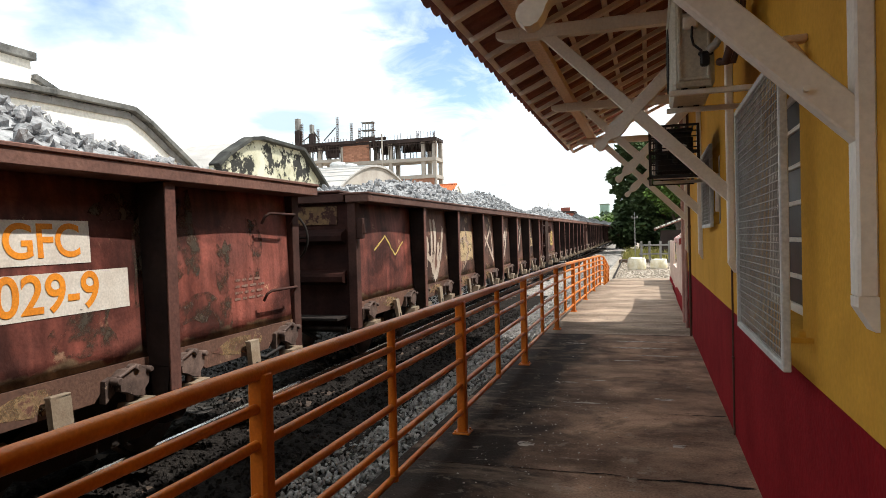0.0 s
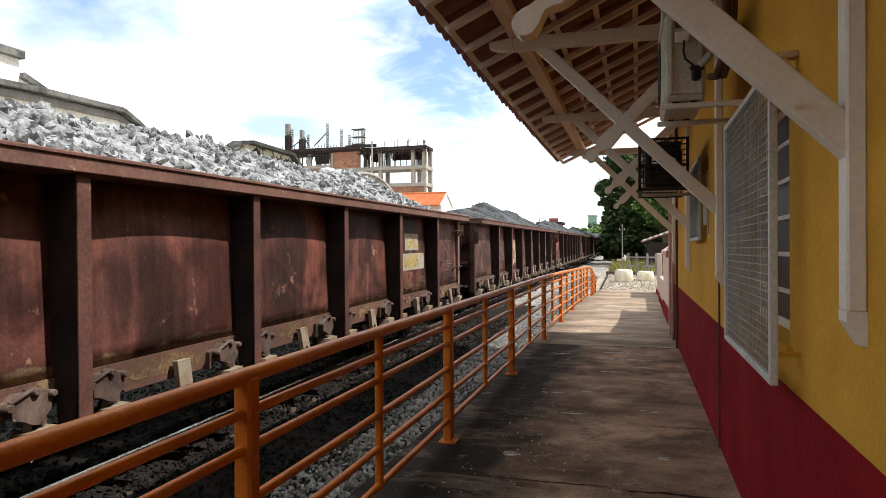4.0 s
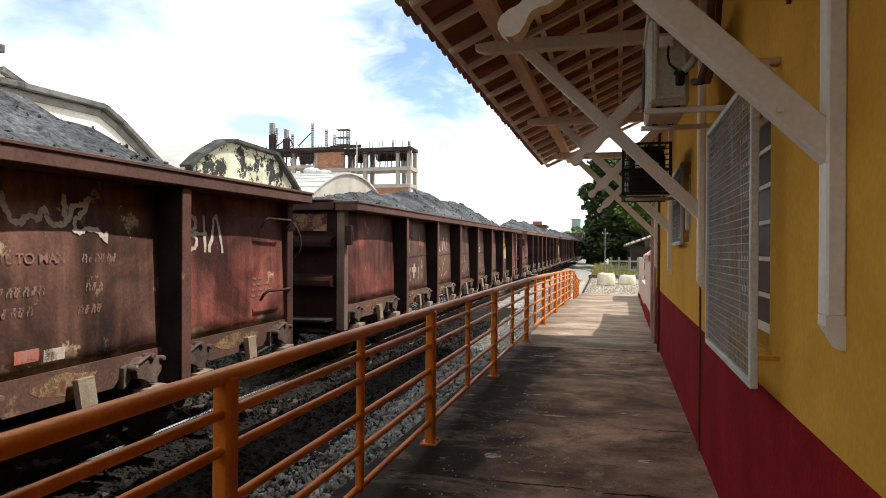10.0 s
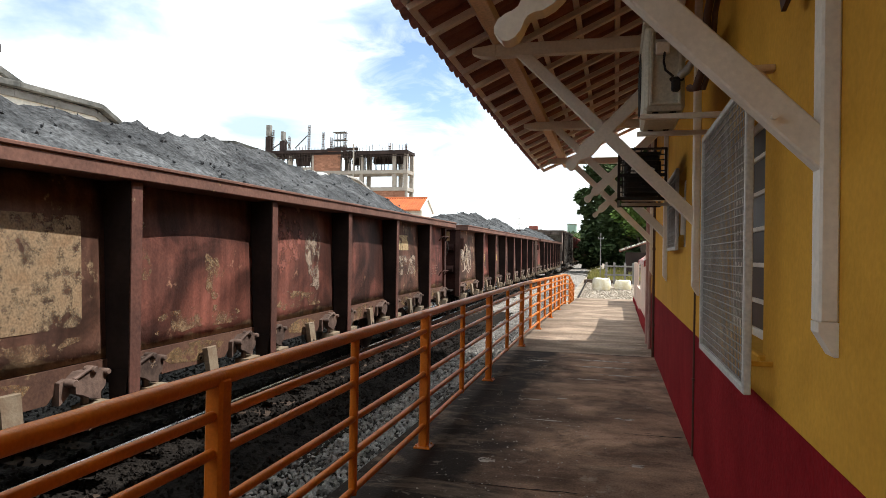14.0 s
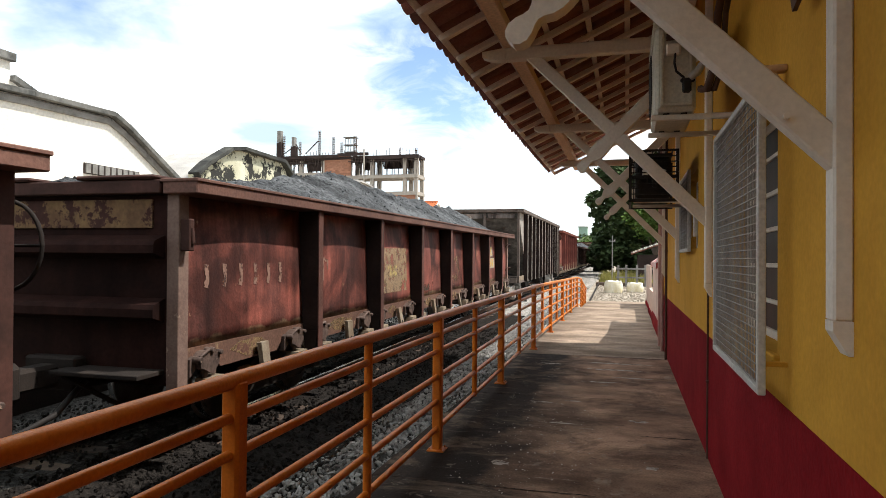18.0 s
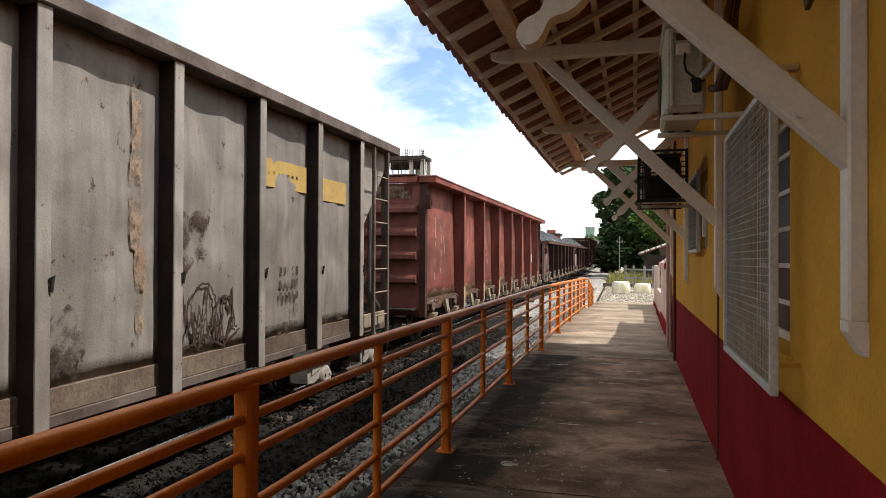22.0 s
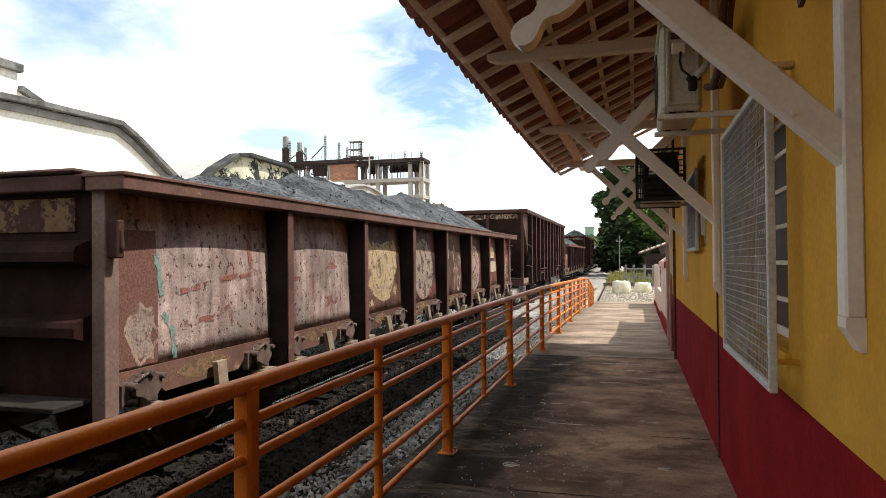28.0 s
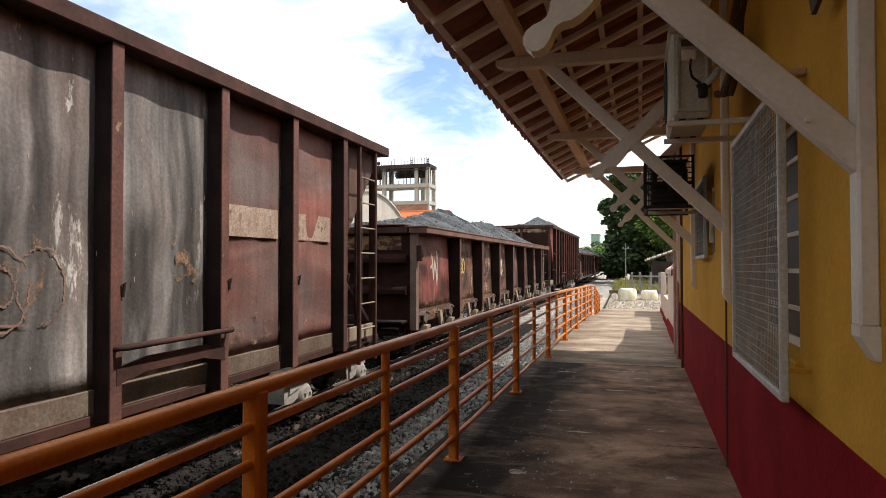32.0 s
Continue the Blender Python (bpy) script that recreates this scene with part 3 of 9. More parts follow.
M_LIME = mat("whitewashed_render", (0.78, 0.75, 0.68), (0.7, 0.66, 0.58), 0.5, 0.9, bump=0.2, fine=8)
M_MOSSY = mat("mossy_stained_render", (0.62, 0.60, 0.46), (0.40, 0.38, 0.26), 0.8, 0.9, bump=0.3, c3=(0.035, 0.034, 0.03), chip=0.50, chip_scale=0.9)
M_COPING = mat("blackened_coping", (0.06, 0.06, 0.056), (0.19, 0.185, 0.17), 1.0, 0.9, bump=0.4, fine=12)
M_COPINGDARK = mat("moss_blackened_coping", (0.03, 0.03, 0.028), (0.08, 0.08, 0.07), 1.0, 0.9, bump=0.4, fine=12)
M_ROOFGREY = mat("grey_fibre_cement_roof", (0.46, 0.44, 0.41), (0.32, 0.30, 0.28), 0.5, 0.9)
M_RAWCONC = mat("raw_concrete", (0.42, 0.38, 0.33), (0.32, 0.28, 0.24), 0.5, 0.9, bump=0.3)
M_BRICK = mat("hollow_brick", (0.40, 0.20, 0.13), (0.31, 0.145, 0.09), 1.0, 0.9, vary=0.2)
M_FORM = mat("weathered_formwork", (0.055, 0.038, 0.034), (0.028, 0.02, 0.018), 1.0, 0.9)
M_PROP = mat("timber_prop", (0.06, 0.045, 0.038), None, 2.0, 0.9)
M_ORTILE = mat("bright_clay_roof", (0.55, 0.16, 0.06), (0.42, 0.12, 0.05), 1.0, 0.9)
M_VENT = mat("aluminium_vent", (0.6, 0.6, 0.58), None, 2.0, 0.45, 0.4)
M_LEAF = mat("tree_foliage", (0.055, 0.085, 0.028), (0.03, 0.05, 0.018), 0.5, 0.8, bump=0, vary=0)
# brighter foliage copy, with sunlight put into the leaf colour
M_LEAFLIT = mat("sunlit_foliage", (0.10, 0.17, 0.03), (0.07, 0.12, 0.025), 0.8, 0.8, bump=0)
M_BARK = mat("grey_bark", (0.11, 0.085, 0.065), None, 3.0, 0.95, bump=0.6)
M_GRASS = mat("dry_grass", (0.34, 0.30, 0.09), (0.22, 0.22, 0.06), 0.8, 0.95, bump=0)
M_SACK = mat("white_woven_sack", (0.72, 0.7, 0.62), (0.6, 0.57, 0.48), 4.0, 0.9, bump=0.3)
M_SACKYEL = mat("yellowish_sack_side", (0.76, 0.72, 0.62), (0.62, 0.54, 0.34), 3.0, 0.9, bump=0.3)
M_POST = mat("grey_concrete_post", (0.26, 0.25, 0.235), (0.17, 0.16, 0.145), 2.0, 0.9)
M_PINKWALL = mat("pinkish_boarding", (0.62, 0.5, 0.43), (0.5, 0.38, 0.31), 1.5, 0.8, vary=0.1)
M_AWNRED = mat("red_awning_stripe", (0.4, 0.07, 0.06), None, 3.0, 0.8)
M_AWNWHITE = mat("white_awning_stripe", (0.7, 0.66, 0.62), None, 3.0, 0.8)
M_HILL = mat("green_hillside", (0.05, 0.08, 0.025), (0.10, 0.12, 0.045), 0.06, 0.95, bump=0)
M_PALEGREEN = mat("pale_green_facade", (0.34, 0.46, 0.38), None, 0.3, 0.9)
M_HOUSE = mat("reddish_house_wall", (0.35, 0.12, 0.09), None, 0.3, 0.9)


# ---- mesh tools ----
class MB:
    """Collects vertices and faces of one mesh."""

    def __init__(self):
        self.v, self.f, self.s = [], [], []

    def add(self, verts, faces, smooth=False):
        k = len(self.v)
        self.v += [tuple(p) for p in verts]
        self.f += [tuple(i + k for i in q) for q in faces]
        self.s += [smooth] * len(faces)
        return self

    def box(self, x0, y0, z0, x1, y1, z1, c=0.0, m=None):
        """A box, its edges cut by c."""
        if c <= 0:
            v = [(x, y, z) for x in (x0, x1) for y in (y0, y1) for z in (z0, z1)]
            f = [(0, 1, 3, 2), (4, 6, 7, 5), (0, 4, 5, 1), (2, 3, 7, 6), (0, 2, 6, 4), (1, 5, 7, 3)]
        else:
            c = min(c, (x1 - x0) * 0.45, (y1 - y0) * 0.45, (z1 - z0) * 0.45)
            v, idx = [], {}
            lo, hi = (x0, y0, z0), (x1, y1, z1)
            for sx in (0, 1):
                for sy in (0, 1):
                    for sz in (0, 1):
                        s = (sx, sy, sz)
                        for a in range(3):
                            p = [0, 0, 0]
                            for b in range(3):
                                e = hi[b] if s[b] else lo[b]
                                p[b] = e if b == a else e + (-c if s[b] else c)
                            idx[s, a] = len(v)
                            v.append(tuple(p))
            f = []
            for a in range(3):
                b, d = (a + 1) % 3, (a + 2) % 3
                for sa in (0, 1):
                    q = []
                    for sb, sd in ((0, 0), (1, 0), (1, 1), (0, 1)):
                        s = [0, 0, 0]
                        s[a], s[b], s[d] = sa, sb, sd
                        q.append(idx[tuple(s), a])
                    f.append(tuple(q if sa else q[::-1]))
                for sb in (0, 1):
                    for sd in (0, 1):
                        s0, s1 = [0, 0, 0], [0, 0, 0]
                        s0[a], s1[a] = 0, 1
                        s0[b] = s1[b] = sb
                        s0[d] = s1[d] = sd
                        q = (idx[tuple(s0), b], idx[tuple(s1), b], idx[tuple(s1), d], idx[tuple(s0), d])
                        f.append(q if sb == sd else q[::-1])
            for s in [(i, j, k) for i in (0, 1) for j in (0, 1) for k in (0, 1)]:
                q = (idx[s, 0], idx[s, 1], idx[s, 2])
                f.append(q if sum(s) % 2 else q[::-1])
        if m is not None:
            v = [m @ Vector(p) for p in v]
        return self.add(v, f)

    def tube(self, pts, r, n=10, caps=True, smooth=True):
        """A round tube along points; r may be a list."""
        pts = [Vector(p) for p in pts]
        rs = r if isinstance(r, (list, tuple)) else [r] * len(pts)
        v, f = [], []
        up = None
        for i, p in enumerate(pts):
            d = (pts[min(i + 1, len(pts) - 1)] - pts[max(i - 1, 0)]).normalized()
            if up is None:
                up = d.orthogonal().normalized()
            a = (up - d * up.dot(d)).normalized()
            up = a
            b = d.cross(a)
            for j in range(n):
                t = 2 * math.pi * j / n
                v.append(p + (a * math.cos(t) + b * math.sin(t)) * rs[i])
        for i in range(len(pts) - 1):
            for j in range(n):
                k = (j + 1) % n
                f.append((i * n + j, i * n + k, (i + 1) * n + k, (i + 1) * n + j))
        self.add(v, f, smooth)
        if caps:
            self.add(v[:n], [tuple(range(n))[::-1]])
            self.add(v[-n:], [tuple(range(n))])
        return self

    def prism(self, outline, a0, a1, axis="x"):
        """An outline drawn out along an axis. The outline is in the other two axes, in their order."""
        n = len(outline)

        def at(p, a):
            return {"x": (a, p[0], p[1]), "y": (p[0], a, p[1]), "z": (p[0], p[1], a)}[axis]
        v = [at(p, a0) for p in outline] + [at(p, a1) for p in outline]
        f = [tuple(range(n)), tuple(range(n, 2 * n))[::-1]]
        f += [(i, i + n, (i + 1) % n + n, (i + 1) % n) for i in range(n)]
        return self.add(v, f)

    def beam(self, p0, p1, w, h, c=0.006, side=(0, 1, 0)):
        """A squared timber from p0 to p1, w wide along side, h deep across it."""
        p0, p1 = Vector(p0), Vector(p1)
        d = (p1 - p0).normalized()
        s = Vector(side)
        s = (s - d * s.dot(d)).normalized()
        u = d.cross(s)
        m = Matrix((d, s, u)).transposed().to_4x4()
        m.translation = p0
        return self.box(0, -w / 2, -h / 2, (p1 - p0).length, w / 2, h / 2, c, m)

    def mesh(self, name, material):
        me = bpy.data.meshes.new(name)
        me.from_pydata(self.v, [], self.f)
        if any(self.s):
            me.polygons.foreach_set("use_smooth", self.s)
        for m in material if isinstance(material, (list, tuple)) else [material]:
            me.materials.append(m)
        bm = bmesh.new()
        bm.from_mesh(me)
        bmesh.ops.recalc_face_normals(bm, faces=bm.faces)
        bm.to_mesh(me)
        bm.free()
        me.update()
        return me


def part(name, mb, material, parent=None, label="", m=None):
    """One mesh object, under a thing or a part where one is given."""
    me = mb if isinstance(mb, bpy.types.Mesh) else mb.mesh(name, material)
    ob = new(name, me)
    if parent is not None:
        ob.parent = parent
    if m is not None:
        ob.matrix_basis = m
    if label:
        ob["label"] = label
    return ob


def thing(name, label, category, m=None, group="", kind=""):
    ob = new(name)
    ob.empty_display_size = 0.2
    if m is not None:
        ob.matrix_basis = m
    return tagged(ob, label, category, group, kind)


def solid(name, mb, material, label="", category="", group="", kind="", m=None):
    return tagged(part(name, mb, material, None, "", m), label, category, group, kind)


def letters(text, size):
    """A mesh of flat letters in the built-in font, upright in the x, z plane, centred."""
    cu = bpy.data.curves.new("letters", "FONT")
    cu.body, cu.size, cu.extrude, cu.offset = text, size, 0.0, size * 0.017
    cu.align_x, cu.align_y = "CENTER", "CENTER"
    ob = bpy.data.objects.new("letters", cu)
    scene.collection.objects.link(ob)
    me = bpy.data.meshes.new_from_object(ob.evaluated_get(bpy.context.evaluated_depsgraph_get()))
    me.transform(Matrix.Rotation(radians(90), 4, "X"))
    bpy.data.objects.remove(ob)
    return me


rnd = random.Random(7)

# ---- ground, track bed and track ----
GRADE, DRIFT = 0.0105, -0.0115          # the track climbs and drifts a little beside the platform
TRACK_X, RAIL_Z, HALF_GAUGE = -4.92, -0.32, 0.535
TRACK_TURN = (math.degrees(math.atan(GRADE)), 0, math.degrees(-math.atan(DRIFT)))


def on_track(y, x=0.0, z=0.0):
    """The pose of a thing that stands on the track at y."""
    return pose(TRACK_X + DRIFT * y, y, RAIL_Z + GRADE * y, *TRACK_TURN) @ Matrix.Translation((x, 0, z))


def ground_z(y):
    return RAIL_Z - 0.28 + GRADE * max(-240, min(y, 160))


g = MB()
xs = [-900, -300, -120, -60, -30, -15, -8, -3.2, 1, 8, 30, 90, 300, 900]
ys = [-900, -400, -240, -120, -60, -20, 0, 12, 24, 40, 60, 90, 125, 160, 300, 600, 1500]
g.add([(x, y, ground_z(y)) for y in ys for x in xs],
      [(j * len(xs) + i, j * len(xs) + i + 1, (j + 1) * len(xs) + i + 1, (j + 1) * len(xs) + i) for j in range(len(ys) - 1) for i in range(len(xs) - 1)])
solid("ground", g, M_GROUND, "pale trodden gravel and earth round the railway", "ground", kind="structure")

bed = MB()
prof = [(-3.7, -0.27), (-2.6, -0.22), (-1.75, -0.15), (-1.2, -0.10), (-0.35, -0.13), (0.35, -0.13), (1.2, -0.17), (1.8, -0.22), (2.1, -0.19), (2.6, -0.17), (3.22, -0.22), (3.3, -0.42)]
stn = [-240, -120, -60, -20] + [-6 + 0.5 * i for i in range(80)] + [36, 42, 50, 60, 75, 90, 120, 160]
v = []
for y in stn:
    for px, pz in prof:
        w = noise.noise((px * 1.3, y * 0.9, 0)) * 0.035
        v.append((TRACK_X + DRIFT * y + px, y, RAIL_Z + GRADE * y + pz + w))
n = len(prof)
bed.add(v, [(j * n + i, j * n + i + 1, (j + 1) * n + i + 1, (j + 1) * n + i) for j in range(len(stn) - 1) for i in range(n - 1)], True)
# strip beside the rail, dark from oil and from shade painted in
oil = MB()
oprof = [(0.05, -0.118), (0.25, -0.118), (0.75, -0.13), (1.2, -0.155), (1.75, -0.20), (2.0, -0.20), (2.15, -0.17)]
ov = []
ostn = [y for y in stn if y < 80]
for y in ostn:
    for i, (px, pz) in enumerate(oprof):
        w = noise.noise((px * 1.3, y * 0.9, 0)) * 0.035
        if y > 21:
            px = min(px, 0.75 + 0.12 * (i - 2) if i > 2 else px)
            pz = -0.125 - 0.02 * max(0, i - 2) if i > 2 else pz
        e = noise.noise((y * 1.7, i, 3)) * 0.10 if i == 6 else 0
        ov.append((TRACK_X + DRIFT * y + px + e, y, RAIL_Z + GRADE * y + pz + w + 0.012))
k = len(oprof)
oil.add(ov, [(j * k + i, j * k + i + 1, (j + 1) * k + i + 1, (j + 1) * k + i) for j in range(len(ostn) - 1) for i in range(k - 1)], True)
solid("oily_ballast", oil, M_OILY, "oil-blackened ballast beside the running rail, darkened further for shade", "ballast", kind="structure")
# near stretch takes the shade-darkened stone, the far one the pale stone
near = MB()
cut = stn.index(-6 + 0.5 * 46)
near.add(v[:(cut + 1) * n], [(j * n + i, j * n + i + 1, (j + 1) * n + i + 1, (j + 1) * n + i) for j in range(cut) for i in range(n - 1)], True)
solid("ballast_bed", near, M_BEDDARK, "crushed stone ballast bed darkened for the shade under the train", "ballast", kind="structure")
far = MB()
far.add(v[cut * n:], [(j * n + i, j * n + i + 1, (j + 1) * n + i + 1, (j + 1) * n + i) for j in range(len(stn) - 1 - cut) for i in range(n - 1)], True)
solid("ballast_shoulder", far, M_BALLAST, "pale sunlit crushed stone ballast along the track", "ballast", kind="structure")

# loose stones on the bed beside the platform, where they can be told apart
st, st2 = MB(), MB()
ICO = [(0, 0, 1), (0.89, 0, 0.45), (0.28, 0.85, 0.45), (-0.72, 0.53, 0.45), (-0.72, -0.53, 0.45), (0.28, -0.85, 0.45), (0, 0, -0.7)]
ICOF = [(0, 1, 2), (0, 2, 3), (0, 3, 4), (0, 4, 5), (0, 5, 1), (6, 2, 1), (6, 3, 2), (6, 4, 3), (6, 5, 4), (6, 1, 5)]


def pebble(mb, x, y, z, r):
    q = Euler((rnd.uniform(0, 6.3), rnd.uniform(0, 6.3), rnd.uniform(0, 6.3))).to_matrix()
    sc = Vector((rnd.uniform(0.7, 1.3), rnd.uniform(0.6, 1.1), rnd.uniform(0.5, 0.9))) * r
    mb.add([Vector((x, y, z)) + q @ Vector((p[0] * sc.x, p[1] * sc.y, p[2] * sc.z)) for p in ICO], ICOF)


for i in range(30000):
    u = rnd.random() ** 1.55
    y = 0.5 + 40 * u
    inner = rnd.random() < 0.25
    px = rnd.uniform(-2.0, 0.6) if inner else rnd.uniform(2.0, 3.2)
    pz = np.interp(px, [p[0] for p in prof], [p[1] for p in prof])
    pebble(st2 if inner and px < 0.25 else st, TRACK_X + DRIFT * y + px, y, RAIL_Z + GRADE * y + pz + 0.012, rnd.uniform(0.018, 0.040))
solid("track_stones", st2, M_BEDDARK, "loose stones between the rails darkened for the shade under the train", "ballast", kind="stuff")
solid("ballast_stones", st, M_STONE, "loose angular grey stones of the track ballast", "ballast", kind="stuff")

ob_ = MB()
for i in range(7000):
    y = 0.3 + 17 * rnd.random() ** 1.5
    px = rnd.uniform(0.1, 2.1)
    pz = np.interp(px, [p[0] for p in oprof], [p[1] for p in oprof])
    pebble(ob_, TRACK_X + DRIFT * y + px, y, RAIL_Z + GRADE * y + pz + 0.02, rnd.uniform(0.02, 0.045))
solid("oily_stones", ob_, M_OILY, "loose oil-blackened stones between rail and platform, darkened further for shade", "ballast", kind="stuff")
# added black wall: stands in for the shade beneath the wagons
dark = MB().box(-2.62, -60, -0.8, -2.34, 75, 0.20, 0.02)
solid("wall_trackside", dark, M_UNDER, "low black wall added beyond the track in place of the shade under the wagons", "wall", kind="structure", m=on_track(0))

# an unseen wall, added behind the viewpoint, holds skylight off the wagon ends
port = MB().box(-40, -26.6, -1.0, -8.6, -26.0, 9)
solid("wall_yard", port, M_COPING, "dark unseen wall added behind the viewpoint to block skylight", "wall", kind="structure")

track = thing("railway_track", "single metre-gauge track with bright worn rail heads on timber sleepers", "railway track", kind="structure")
RAILP = [(-0.065, -0.14), (0.065, -0.14), (0.065, -0.125), (0.012, -0.105), (0.012, -0.045), (0.034, -0.035), (0.034, -0.006), (0.026, 0.0), (-0.026, 0.0),
         (-0.034, -0.006), (-0.034, -0.035), (-0.012, -0.045), (-0.012, -0.105), (-0.065, -0.125)]
for s in (-1, 1):
    r = MB()
    r.prism([(px + s * HALF_GAUGE, pz - 0.004) for px, pz in RAILP], -240, 170, "y")
    part("rail", r, M_RUSTRAIL, track, "rusty rail flank", on_track(0))
    h = MB()
    h.box(s * HALF_GAUGE - 0.027, -240, -0.02, s * HALF_GAUGE + 0.027, 170, 0.0015, 0.004)
    part("rail_head", h, M_RAIL, track, "bright polished running surface of the rail", on_track(0))
sl = MB().box(-1.0, -0.11, -0.26, 1.0, 0.11, -0.142, 0.015).mesh("sleeper", M_SLEEPER)
for i in range(150):
    y = -3 + i * 0.56
    part("sleeper", sl, None, track, m=on_track(y) @ pose(rnd.uniform(-.03, .03), rnd.uniform(-.02, .02), 0.012, 0, rnd.uniform(-.6, .6), rnd.uniform(-1.2, 1.2)))

kb = MB()
kb.beam((-1.42, 23.5, -0.2), (-2.15, 62, 0.18), 0.05, 0.10, 0.01, side=(1, 0, 0))
solid("kerb", kb, M_UNDER, "dark low kerb rail between track bed and yard", "kerb", kind="structure")

# ---- platform ----
platform = thing("platform", "worn dark concrete platform cast in slabs with cracked joints", "platform", kind="structure")
PX0, PX1 = -1.78, 0.62
cuts = [-24.0, -20, -16, -12, -9.5, -7.0, -4.6, -2.2, 0.35, 2.6, 4.42, 6.05, 7.5, 9.0, 10.9, 12.4, 14.2, 16.1, 18.0, 20.0, 22.25]
for a, b in zip(cuts, cuts[1:]):
    s = MB()
    w = 0.006 if b in (4.42, 10.9, 14.2, 22.25) else 0.0015
    s.box(PX0, a + 0.0015, -0.14, PX1, b - w, rnd.uniform(-0.0012, 0.0), 0.003)
    part("slab", s, M_CONC if b < 11.5 else M_CONCPALE, platform)
base = MB().box(PX0 + 0.06, -24, -0.85, PX1, 22.2, -0.145)
part("platform_base", base, M_EDGE, platform, "rough concrete side wall of the platform")
ramp = MB()
ramp.prism([(22.26, -0.012), (26.8, -0.06), (27.6, -0.30), (27.6, -0.8), (22.26, -0.8)], PX0 + 0.3, PX1 + 0.1, "x")
part("ramp", ramp, M_CONCPALE, platform, "pale concrete ramp down to the gravel")


# ---- orange railing ----
def rail_x(y):
    return -1.43 - 0.0125 * max(-8.0, min(y, 12.5)) - 0.004 * max(0, y - 12.5)


def rail_drop(y):
    return -0.11 * max(0, y - 12.0) / 10


railing = thing("railing", "orange enamelled tubular steel platform railing with six rails", "railing")
thick = [-6.7, -3.7, -0.75, 2.2, 5.13, 8.12, 11.4, 14.2, 17.0, 19.7, 22.3]
for i, y in enumerate(thick):
    p = MB()
    x, dz = rail_x(y), rail_drop(y)
    p.box(x - 0.038, y - 0.038, 0.0 + dz * 0.2, x + 0.038, y + 0.038, 1.085 + dz, 0.012)
    pst = part("post", p, M_ORANGE, railing)
    f = MB().box(x - 0.07, y - 0.07, 0.0 + dz * 0.2, x + 0.07, y + 0.07, 0.014 + dz * 0.2, 0.003)
    for sx in (-.05, .05):
        for sy in (-.05, .05):
            f.tube([(x + sx, y + sy, 0.012 + dz * 0.2), (x + sx, y + sy, 0.03 + dz * 0.2)], 0.009, 6)
    part("base_plate", f, M_ORANGE, pst)
for a, b in zip(thick, thick[1:]):
    y = (a + b) / 2 - 0.08
    p = MB().tube([(rail_x(y), y, 0.155 + rail_drop(y)), (rail_x(y), y, 1.07 + rail_drop(y))], 0.026, 10)
    part("mid_post", p, M_ORANGE, railing)
    for h, r in ((1.085, 0.033), (0.945, 0.021), (0.805, 0.021), (0.60, 0.021), (0.40, 0.021), (0.18, 0.021)):
        q = MB().tube([(rail_x(a), a, h + rail_drop(a)), (rail_x(b), b, h + rail_drop(b))], r, 12)
        part("top_rail" if h > 1 else "rail", q, M_ORANGE, railing)
end = MB()
for h in (1.085, 0.945, 0.805, 0.60, 0.40, 0.18):
    end.tube([(rail_x(22.3), 22.3, h - 0.11), (-1.56, 23.3, h - 0.18), (-1.53, 25.8, h - 0.62)], 0.03 if h > 1 else 0.021, 8)
for y, z in ((23.3, -.2), (24.1, -.26), (24.9, -.3), (25.8, -.34)):
    end.tube([(-1.55, y, z), (-1.55, y, z + 1.12 - (0.0 if y < 23.5 else (y - 23.3) * 0.12))], 0.028, 8)
part("ramp_rail", end, M_ORANGE, railing, "sloping end of the railing beside the ramp")

# ---- station wall ----
WX, WT, WTOP, WEND = 0.615, 0.30, 4.12, 12.9
holes = [(3.12, 4.52, 1.16, 2.30), (6.42, 7.62, 1.68, 2.42), (-3.2, -1.8, 1.1, 2.3)]


def pierced(mb, x0, x1, y0, y1, z0, z1):
    """A wall of boxes round the openings."""
    yy = sorted({y0, y1, *[h[0] for h in holes if z0 < h[3] and z1 > h[2]], *[h[1] for h in holes if z0 < h[3] and z1 > h[2]]})
    for a, b in zip(yy, yy[1:]):
        zs = [(h[2], h[3]) for h in holes if h[0] <= a and b <= h[1]]
        lo = z0
        for c, d in zs:
            mb.box(x0, a, lo, x1, b, c)
            lo = d
        mb.box(x0, a, lo, x1, b, z1)


# unseen stretch behind the viewpoint, down to -24, is added to screen skylight
up = MB()
pierced(up, WX, WX + WT, -24, WEND, 0.965, WTOP)
solid("wall_upper", up, M_YELLOW, "ochre yellow plastered upper station wall", "wall", kind="structure")
low = MB().box(WX - 0.004, -24, -0.3, WX + WT, WEND + 0.004, 0.965)
solid("wall_lower", low, M_RED, "dark red painted lower band of the station wall", "wall", kind="structure")
back = MB()
back.box(WX + WT, -24.2, -0.3, 7.0, -24.0, 4.1)
back.box(WX + WT, WEND - 0.3, -0.3, 7.0, WEND, 4.15)
back.box(7.0, -24.2, -0.3, 7.3, WEND, 4.2)
solid("wall_rear", back, M_YELLOW, "ochre yellow end and rear walls of the station", "wall", kind="structure")
inside = MB().box(WX + WT + 0.9, -24, -0.2, WX + WT + 1.0, WEND - 0.3, 4.0)
solid("wall_inside", inside, M_INSIDE, "dim plastered inner wall behind the windows", "wall", kind="structure")

